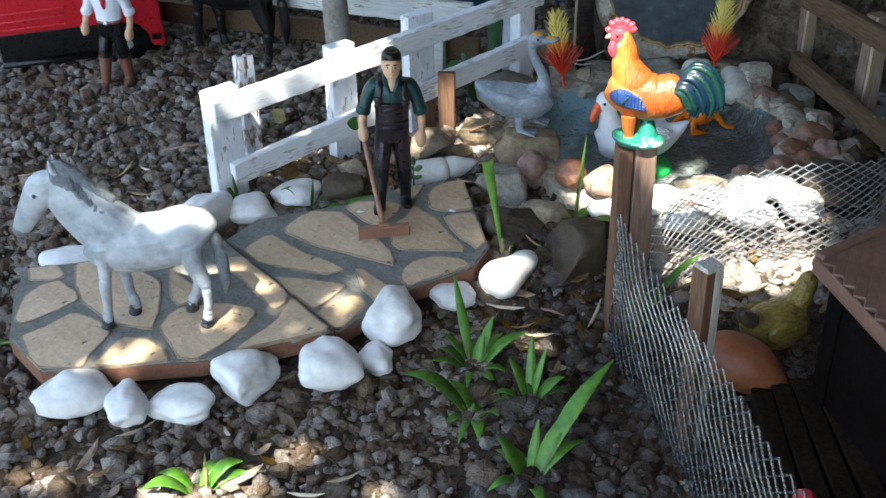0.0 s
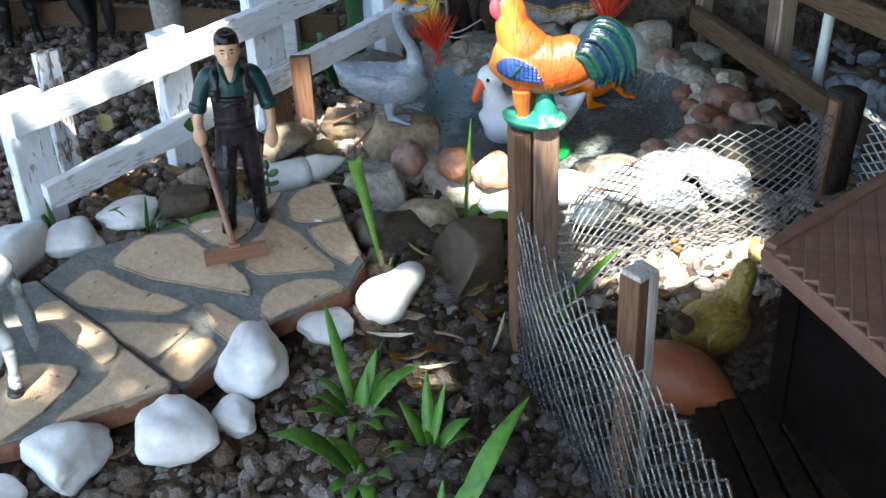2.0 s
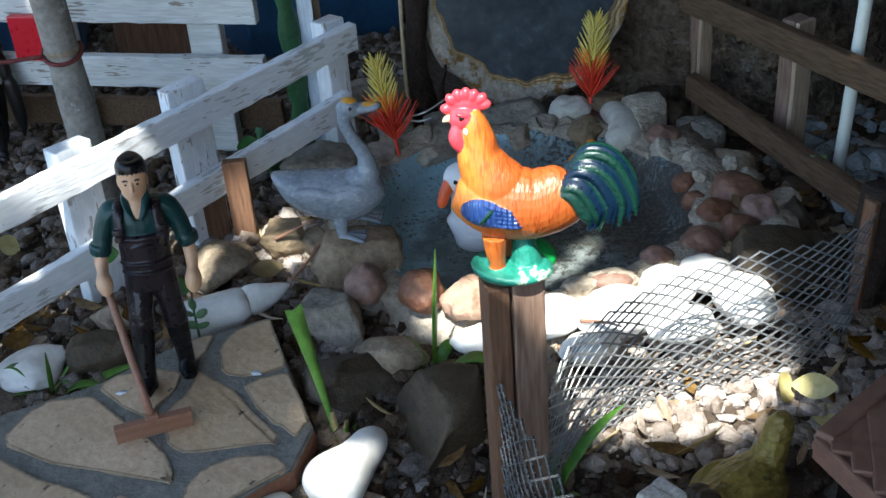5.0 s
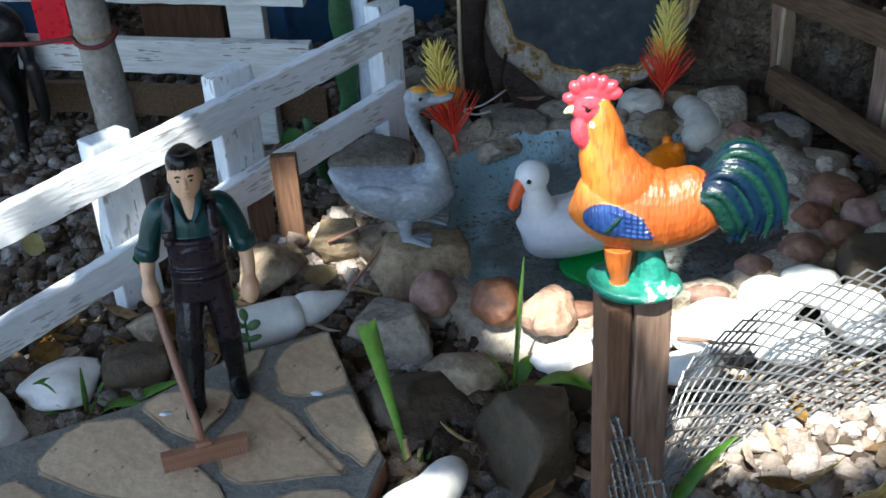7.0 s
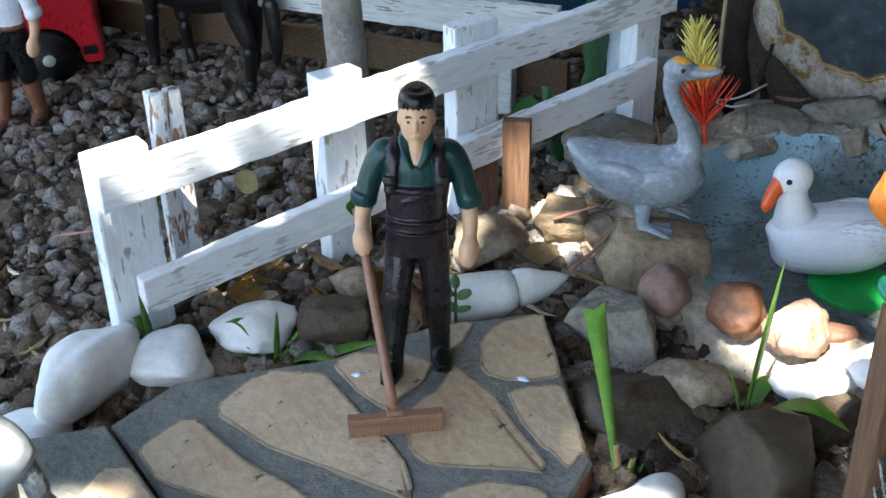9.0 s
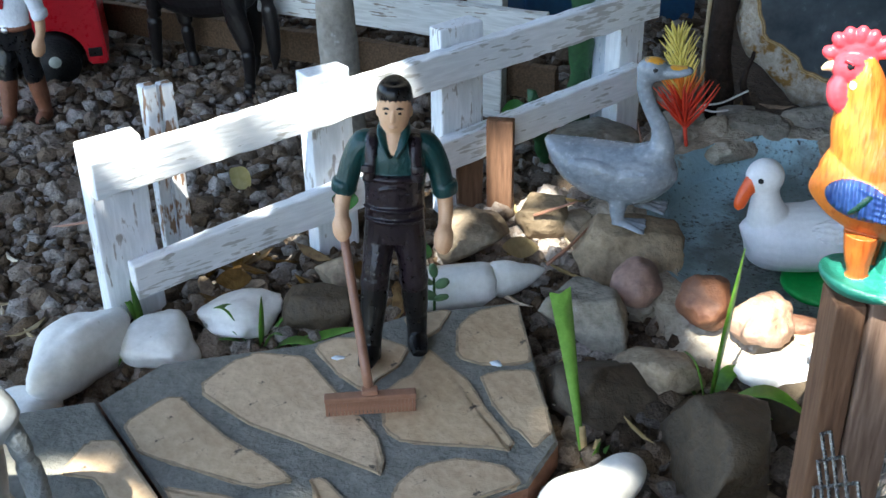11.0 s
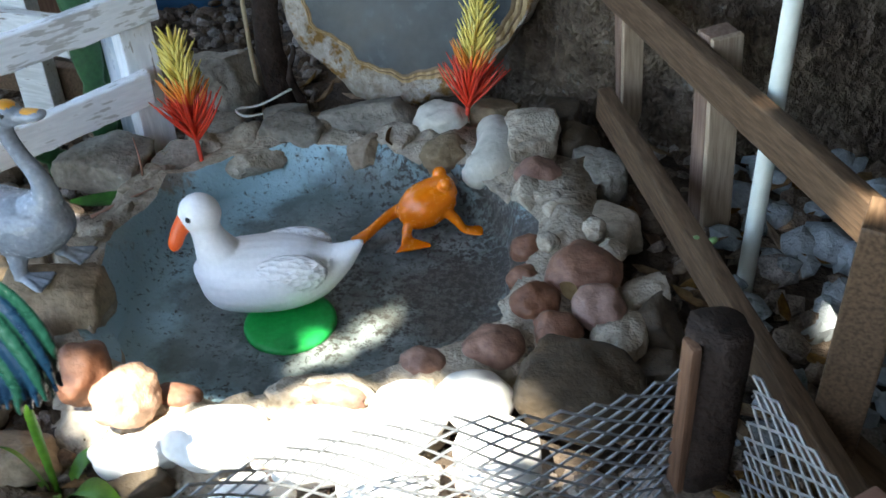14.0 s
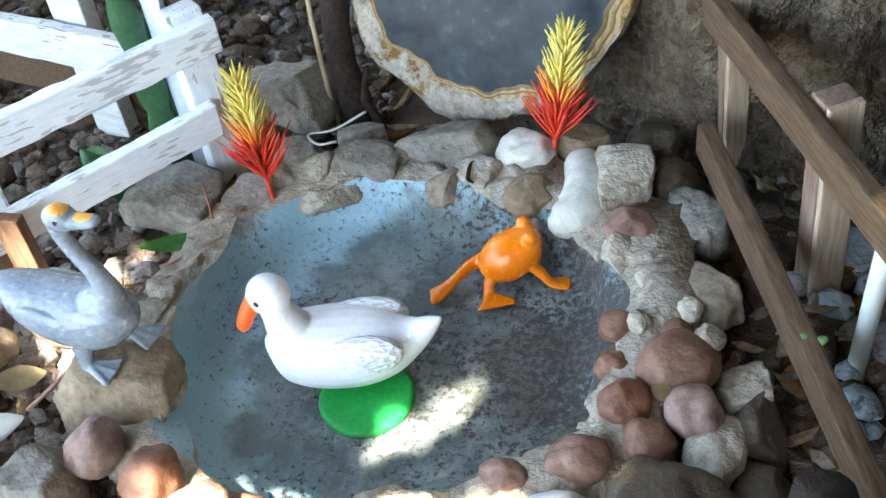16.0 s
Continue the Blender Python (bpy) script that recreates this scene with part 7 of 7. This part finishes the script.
def leaf(at, turn, length, width, mat, label, name="leaf", curl=0.25):
    bm = bmesh.new()
    n = 10
    top, low = [], []
    for i in range(n + 1):
        k = i / n
        w = width * math.sin(math.pi * min(max(k, 0.02), 0.985)) ** 0.7 / 2
        z = curl * length * (k - 0.5) ** 2
        row = [(-w, 0.25 * w), (0, 0), (w, 0.25 * w)]
        top.append([bm.verts.new((length * (k - 0.5), y, z + dz)) for y, dz in row])
        low.append([bm.verts.new((length * (k - 0.5), y, z + dz - 0.0004)) for y, dz in row])
    for g, flip in ((top, 1), (low, -1)):
        for r, q in zip(g, g[1:]):
            for c in (0, 1):
                bm.faces.new((r[c], q[c], q[c + 1], r[c + 1])[::flip])
    return thing(name, bm, M[mat], pose(*at[:3], *turn), label, "leaf")


LEAVES = [((-0.128, 0.705, -0.004), (60, 50, 30), 0.015, 0.012, "yellow_leaf", "pale yellow-green leaf hanging behind the fence"),
          ((0.012, 0.764, 0.012), (50, 0, 10), 0.015, 0.013, "leaf", "round green leaf behind the fence"),
          ((0.256, 0.507, -0.020), (55, 0, 60), 0.020, 0.013, "yellow_leaf", "cream-yellow leaf in the yard"),
          ((0.269, 0.503, -0.018), (55, 0, -20), 0.020, 0.012, "yellow_leaf", "cream-yellow leaf in the yard"),
          ((0.222, 0.500, -0.0395), (12, 10, 10), 0.028, 0.020, "yellow_leaf", "variegated cream-edged leaf in the yard"),
          ((0.2221, 0.4999, -0.0385), (12, 10, 10), 0.014, 0.010, "leaf", "green heart of the variegated leaf"),
          ((0.212, 0.514, -0.036), (5, 0, 15), 0.034, 0.015, "yellow_leaf", "fallen yellow leaf under the mesh"),
          ((0.182, 0.508, -0.037), (5, 0, 70), 0.026, 0.013, "yellow_leaf", "fallen yellow leaf under the mesh"),
          ((0.275, 0.494, -0.032), (10, 0, -60), 0.026, 0.014, "yellow_leaf", "fallen yellow leaf beside the hut"),
          ((0.276, 0.632, 0.0080), (70, 50, 30), 0.013, 0.006, "straw", "dry tan leaf wedged between red pebbles"),
          ((-0.045, 0.606, 0.000), (40, 30, 60), 0.026, 0.014, "litter", "curled orange-brown dry leaf behind the doll"),
          ((-0.105, 0.605, -0.004), (40, 10, 30), 0.016, 0.010, "litter", "curled brown dry leaf under the fence"),
          ((0.020, 0.640, -0.002), (60, 20, 40), 0.022, 0.010, "straw", "curled dry leaf by the goose's rock"),
          ((0.062, 0.722, -0.004), (8, 0, 12), 0.034, 0.010, "leaf", "grey-green leaf lying behind the goose"),
          ((-0.024, 0.612, 0.010), (20, 0, 80), 0.018, 0.014, "leaf", "dark green leaf behind the white stone"),
          ((-0.058, 0.632, 0.024), (70, 10, 20), 0.012, 0.010, "leaf", "green leaf behind the fence rail"),
          ((0.195, 0.760, 0.004), (50, 20, 70), 0.026, 0.012, "litter", "brown dry leaf between the back rocks"),
          ((0.371, 0.638, -0.026), (30, 0, 60), 0.030, 0.016, "leaf", "green leaf on the ground behind the brown fence"),
          ((0.370, 0.716, -0.028), (20, 0, 10), 0.026, 0.009, "yellow_leaf", "pale leaf on the ground behind the brown fence")]
for at, turn, ln, w, m, lab in LEAVES:
    leaf(at, turn, ln, w, m, lab)
for a, b, r in (((0.078, 0.728, -0.004), (0.076, 0.735, 0.022), 0.0007), ((0.060, 0.705, -0.002), (0.088, 0.716, 0.006), 0.0009), ((0.033, 0.622, 0.000), (0.052, 0.640, 0.011), 0.0010),
                ((0.026, 0.660, 0.004), (0.046, 0.655, 0.015), 0.0009), ((-0.212, 0.660, -0.012), (-0.180, 0.655, -0.004), 0.0008), ((0.362, 0.655, -0.032), (0.402, 0.640, -0.024), 0.0012),
                ((0.170, 0.547, 0.004), (0.184, 0.526, 0.013), 0.0011), ((0.066, 0.470, -0.028), (0.086, 0.452, -0.022), 0.0010)):
    a, b = Vector(a), Vector(b)
    bm = bmesh.new()
    mid = (b - a) * 0.5 + Vector((0.0015, -0.001, 0.0012))
    tube(bm, [(0, 0, 0, r, r), (*mid, r * 0.8, r * 0.8), (*(b - a), r * 0.4, r * 0.4)], seg=7, steps=5)
    thing("twig", bm, M["rake"], Matrix.Translation(a), "thin dry brown twig lying among the stones", "twig", "dry twigs")
clover = holder("clover_sprout", pose(-0.0130, 0.5845, -0.006), "small dark green clover-like sprout against the white stone", "sprout")
for i, (x, z, r) in enumerate(((-0.003, 0.019, 30), (0.0035, 0.018, 150), (0.000, 0.024, 90), (-0.002, 0.012, 200), (0.003, 0.011, -20))):
    bm = bmesh.new()
    blob(bm, (0, 0, 0), (0.0036, 0.0008, 0.0022), 0, 2)
    p = part("leaflet", bm, M["leaf"], clover)
    p.matrix_basis = pose(x, -0.001, z, 20, r, 0)
bm = bmesh.new()
tube(bm, [(0, 0, 0, 0.0007, 0.0007), (0, 0, 0.024, 0.0005, 0.0005)], seg=6, steps=1)
part("stalk", bm, M["leaf"], clover)
sprout = holder("rail_sprout", pose(0.3275, 0.6450, 0.0165), "tiny bright green sprout on the brown rail", "sprout")
for r in (20, 140):
    bm = bmesh.new()
    blob(bm, (0.003, 0, 0.0025), (0.0036, 0.0022, 0.0012), 0, 2)
    p = part("leaflet", bm, M["grass"], sprout)
    p.matrix_basis = pose(0, 0, 0, 0, -20, r)


# ---- big tree that shades the place ----
tree = holder("shade_tree", pose(0.385, 0.935, -0.05), "large tree with rough grey-brown bark, its crown shading everything", "tree")
bm = bmesh.new()
tube(bm, [(0, 0, -0.02, 0.20, 0.20), (0, 0, 0.05, 0.178, 0.178), (0, 0, 0.15, 0.168, 0.168), (0.01, 0.01, 0.4, 0.155, 0.155), (0.0, 0.02, 0.9, 0.14, 0.14),
          (-0.05, 0.0, 1.5, 0.11, 0.11), (-0.12, -0.1, 2.1, 0.06, 0.06)], seg=96, steps=16)
for v in bm.verts:
    out = Vector((v.co.x, v.co.y, 0)).normalized()
    w = math.atan2(v.co.y, v.co.x)
    v.co += out * (0.016 * noise.noise(Vector((4 * math.cos(w), 4 * math.sin(w), v.co.z * 2))) + 0.010 * noise.noise(Vector((14 * math.cos(w), 14 * math.sin(w), v.co.z * 9)))
                   + 0.006 * noise.noise(Vector((30 * math.cos(w), 30 * math.sin(w), v.co.z * 16))))
part("trunk", bm, M["bark"], tree)
for i, (tip, r) in enumerate((((-0.7, -0.5, 1.35), 0.05), ((-0.3, -1.1, 1.30), 0.045), ((-1.0, -0.1, 1.45), 0.045), ((0.4, -0.6, 1.5), 0.04), ((-0.5, 0.5, 1.5), 0.04))):
    bm = bmesh.new()
    t = Vector(tip)
    tube(bm, [(-0.02, 0, 0.95, r, r), (*(t * 0.45 + Vector((0, 0, 0.62))), r * 0.7, r * 0.7), (*t, 0.008, 0.008)], seg=12, steps=6)
    part("limb", bm, M["bark"], tree)

# where the crown lets the sun through: place on the ground, height there, half length, half width, turn
FLECKS = [(0.206, 0.534, -0.03, 0.062, 0.036, 0), (0.178, 0.556, 0.005, 0.055, 0.018, 8), (0.232, 0.558, 0.005, 0.025, 0.024, 0),
          (0.118, 0.566, 0.010, 0.018, 0.014, 0), (0.185, 0.637, -0.02, 0.028, 0.0032, 43), (0.122, 0.462, 0.102, 0.010, 0.008, 0),
          (0.114, 0.462, 0.135, 0.010, 0.009, 0), (-0.104, 0.462, -0.008, 0.009, 0.003, -50), (-0.120, 0.430, -0.008, 0.008, 0.002, 20),
          (-0.170, 0.394, -0.010, 0.015, 0.003, 10), (-0.052, 0.450, -0.008, 0.008, 0.006, 0), (-0.108, 0.300, -0.03, 0.034, 0.012, 5),
          (0.048, 0.480, -0.005, 0.014, 0.010, 30), (-0.150, 0.478, -0.008, 0.006, 0.002, 0), (-0.060, 0.330, -0.03, 0.012, 0.006, 20), (-0.200, 0.310, -0.03, 0.020, 0.007, 0), (-0.015, 0.300, -0.03, 0.008, 0.006, 0), (0.070, 0.432, -0.03, 0.006, 0.006, 0), (0.028, 0.652, 0.008, 0.009, 0.004, 10), (-0.014, 0.637, 0.012, 0.010, 0.006, 0),
          (0.020, 0.700, -0.010, 0.014, 0.014, 0), (-0.065, 0.640, 0.074, 0.042, 0.009, 38), (-0.118, 0.600, 0.074, 0.016, 0.006, 38), (-0.150, 0.580, 0.080, 0.016, 0.010, 37),
          (-0.075, 0.910, -0.012, 0.022, 0.006, 0), (-0.148, 0.428, 0.07, 0.014, 0.012, 0),
          (0.372, 0.690, -0.03, 0.008, 0.004, 20), (0.386, 0.640, -0.03, 0.010, 0.007, 0)]
rnd = np.random.RandomState(4)
base = np.array(tree.matrix_world.translation)
vs, fs = [], []
for h, count, size, margin, x0, x1, y0, y1 in ((0.98, 13500, 0.013, 0.45, -0.36, 0.42, 0.18, 0.98), (1.05, 6400, 0.030, 0.75, -0.64, 1.25, 0.08, 2.1),
                                                  (1.22, 5200, 0.040, 0.8, -0.64, 1.25, 0.08, 2.1), (1.40, 3700, 0.052, 0.8, -0.64, 1.25, 0.08, 2.1)):
    for _ in range(count):
        x, y = rnd.uniform(x0, x1), rnd.uniform(y0, y1)
        if math.hypot((x - 0.12) / 1.15, (y - 1.05) / 1.05) > 1 + 0.12 * math.sin(7 * math.atan2(y - 1.05, x - 0.12)) and y > 0.35:
            continue
        z = h + rnd.uniform(-0.07, 0.07)
        gx_, gy_ = x, y
        keep = True
        for fx, fy, fz, a, b, turn in FLECKS:
            dx, dy = gx_ - (fx - SUN_FROM.x / SUN_FROM.z * (fz + 0.01)), gy_ - (fy - SUN_FROM.y / SUN_FROM.z * (fz + 0.01))
            c, s = math.cos(radians(turn)), math.sin(radians(turn))
            u, v = dx * c + dy * s, -dx * s + dy * c
            if (u / (a + size * margin)) ** 2 + (v / (b + size * margin)) ** 2 < 1:
                keep = False
                break
        if not keep:
            continue
        px, py = x + SUN_FROM.x / SUN_FROM.z * (z + 0.01), y + SUN_FROM.y / SUN_FROM.z * (z + 0.01)
        t, tilt, roll = rnd.uniform(0, 6.283), rnd.uniform(-0.45, 0.45), rnd.uniform(-0.45, 0.45)
        m = np.array(Euler((tilt, roll, t)).to_matrix())
        ln, w = size * rnd.uniform(0.8, 1.15), size * rnd.uniform(0.38, 0.5)
        k0 = len(vs)
        for u, v, q in ((-ln, 0, 0), (-0.3 * ln, -w, 0.1 * w), (0.45 * ln, -0.8 * w, 0.1 * w), (ln, 0, 0), (0.45 * ln, 0.8 * w, 0.1 * w), (-0.3 * ln, w, 0.1 * w)):
            vs.append(tuple(m @ np.array((u, v, q)) + np.array((px, py, z)) - base))
        fs.append(tuple(range(k0, k0 + 6)))
me = bpy.data.meshes.new("crown")
me.from_pydata(vs, [], fs)
me.materials.append(M["crown"])
crown = new("crown", me)
crown.parent = tree
crown["kind"] = "stuff"


# ---- gravel and litter ----
ico = bmesh.new()
bmesh.ops.create_icosphere(ico, subdivisions=1, radius=1.0)
ico.verts.ensure_lookup_table()
ICO_V = np.array([v.co[:] for v in ico.verts])
ICO_F = np.array([[v.index for v in f.verts] for f in ico.faces])
ico.free()


def inside(poly, x, y):
    hit = np.zeros(len(x), bool)
    for i in range(len(poly)):
        (x0, y0), (x1, y1) = poly[i], poly[(i + 1) % len(poly)]
        cross = ((y0 > y) != (y1 > y)) & (x < (x1 - x0) * (y - y0) / (y1 - y0 + 1e-12) + x0)
        hit ^= cross
    return hit


def gravel(name, x0, x1, y0, y1, count, size, mat, seed, label, lift=0.0):
    r = np.random.RandomState(seed)
    x, y = r.uniform(x0, x1, count), r.uniform(y0, y1, count)
    ok = ~inside(PAVE_R, x, y) & ~inside(PAVE_L, x, y) & (np.hypot((x - 0.169) / 0.112, (y - 0.669) / 0.108) > 1)
    x, y = x[ok], y[ok]
    n = len(x)
    z = ground_z(x, y) + lift + r.uniform(-0.0015, 0.0035, n) * (size / 0.005)
    s = size * r.lognormal(0, 0.3, (n, 1)) * r.uniform(0.5, 1.35, (n, 3))
    s[:, 2] *= 0.75
    v = ICO_V[None] * (1 + r.uniform(-0.30, 0.18, (n, len(ICO_V), 1))) * s[:, None]
    w, tl = r.uniform(0, 6.283, n), r.uniform(-0.5, 0.5, n)
    c, q = np.cos(w), np.sin(w)
    vy, vz = v[..., 1] * np.cos(tl)[:, None] - v[..., 2] * np.sin(tl)[:, None], v[..., 1] * np.sin(tl)[:, None] + v[..., 2] * np.cos(tl)[:, None]
    vx = v[..., 0]
    out = np.stack([vx * c[:, None] - vy * q[:, None] + x[:, None], vx * q[:, None] + vy * c[:, None] + y[:, None], vz + z[:, None]], -1)
    f = (ICO_F[None] + (np.arange(n) * len(ICO_V))[:, None, None]).reshape(-1, 3)
    me = bpy.data.meshes.new(name)
    me.from_pydata(out.reshape(-1, 3).tolist(), [], f.tolist())
    me.materials.append(M[mat])
    me.polygons.foreach_set("use_smooth", r.uniform(0, 1, len(f)) < 0.4)
    return tagged(new(name, me), label, "gravel", kind="stuff")


gravel("front_gravel", -0.38, 0.045, 0.18, 0.60, 4400, 0.0046, "gravel", 1, "grey-brown angular gravel in front of the path")
gravel("back_gravel", -0.62, 0.14, 0.50, 1.20, 15500, 0.0044, "gravel", 2, "dark grey angular gravel behind the white fence")
gravel("corner_gravel", 0.035, 0.14, 0.18, 0.60, 1500, 0.0046, "shaded_gravel", 12, "brown gravel, darkened for shade, between the path and the mesh fence")
gravel("near_gravel", 0.12, 0.32, 0.20, 0.48, 2600, 0.0040, "shaded_dirt", 9, "brown gravel and dirt, darkened for the shade in the yard")
gravel("yard_gravel", 0.125, 0.33, 0.482, 0.56, 800, 0.0042, "sunlit_gravel", 3, "gravel coloured pale and pinkish for the sun patch in the chicken yard")
gravel("side_gravel", 0.30, 0.75, 0.35, 0.85, 2600, 0.0056, "gravel", 4, "dark gravel and dirt beyond the brown fence")
gravel("fine_gravel", -0.38, 0.20, 0.18, 0.75, 7000, 0.0022, "gravel", 6, "fine grey-brown grit between the gravel", 0.001)
gravel("rubble", 0.34, 0.46, 0.56, 0.76, 90, 0.0075, "concrete", 15, "pale broken concrete and stones beyond the brown fence", 0.003)
gravel("fleck_gravel", 0.00, 0.06, 0.64, 0.72, 260, 0.0044, "sunlit_gravel", 5, "gravel coloured pale for the sun fleck under the white fence", 0.002)


def litter(name, boxes, size, mat, seed, label, thin=0.3):
    r = random.Random(seed)
    vs, fs = [], []
    for x0, x1, y0, y1, n in boxes:
        for _ in range(n):
            x, y = r.uniform(x0, x1), r.uniform(y0, y1)
            if math.hypot((x - 0.169) / 0.100, (y - 0.669) / 0.098) < 1:
                continue
            flat = inside(PAVE_R, np.array([x]), np.array([y]))[0] or inside(PAVE_L, np.array([x]), np.array([y]))[0]
            if flat:
                continue
            z = float(ground_z(x, y)) + r.uniform(0.003, 0.008)
            m = Euler((r.uniform(-0.4, 0.4), r.uniform(-0.4, 0.4), r.uniform(0, 6.28))).to_matrix()
            ln, w, k = size * r.uniform(0.6, 1.3), size * thin * r.uniform(0.6, 1.3), len(vs)
            for u, v, q in ((-1, 0, 0.15), (-0.4, -1, 0), (0.4, -0.9, 0), (1, 0.1, 0.2), (0.4, 0.9, 0), (-0.4, 1, 0)):
                for dz in (0, 0.0004):
                    p = m @ Vector((u * ln, v * w, q * ln)) + Vector((x, y, z + dz))
                    vs.append(p[:])
            t = [k + 1 + 2 * i for i in range(6)]
            b = [k + 2 * i for i in range(6)]
            fs += [tuple(t), tuple(b[::-1])] + [(b[i], b[(i + 1) % 6], t[(i + 1) % 6], t[i]) for i in range(6)]
    me = bpy.data.meshes.new(name)
    me.from_pydata(vs, [], fs)
    me.materials.append(M[mat])
    return tagged(new(name, me), label, "leaf litter", kind="stuff")


litter("dry_leaf_litter", [(0.03, 0.12, 0.40, 0.56, 34), (-0.12, 0.0, 0.58, 0.64, 40), (0.13, 0.30, 0.47, 0.55, 24), (0.30, 0.55, 0.45, 0.85, 160), (0.0, 0.30, 0.76, 0.86, 60),
                           (-0.3, 0.0, 0.24, 0.40, 30), (0.29, 0.36, 0.52, 0.62, 40)], 0.009, "litter", 7, "brown dry leaf scraps on the ground")
litter("straw_litter", [(-0.32, -0.14, 0.52, 0.66, 16), (0.03, 0.12, 0.42, 0.56, 9), (0.0, 0.06, 0.60, 0.70, 8), (0.13, 0.30, 0.48, 0.54, 8), (-0.2, 0.05, 0.25, 0.42, 14)],
       0.011, "straw", 8, "thin pale straw stalks on the gravel", 0.09)
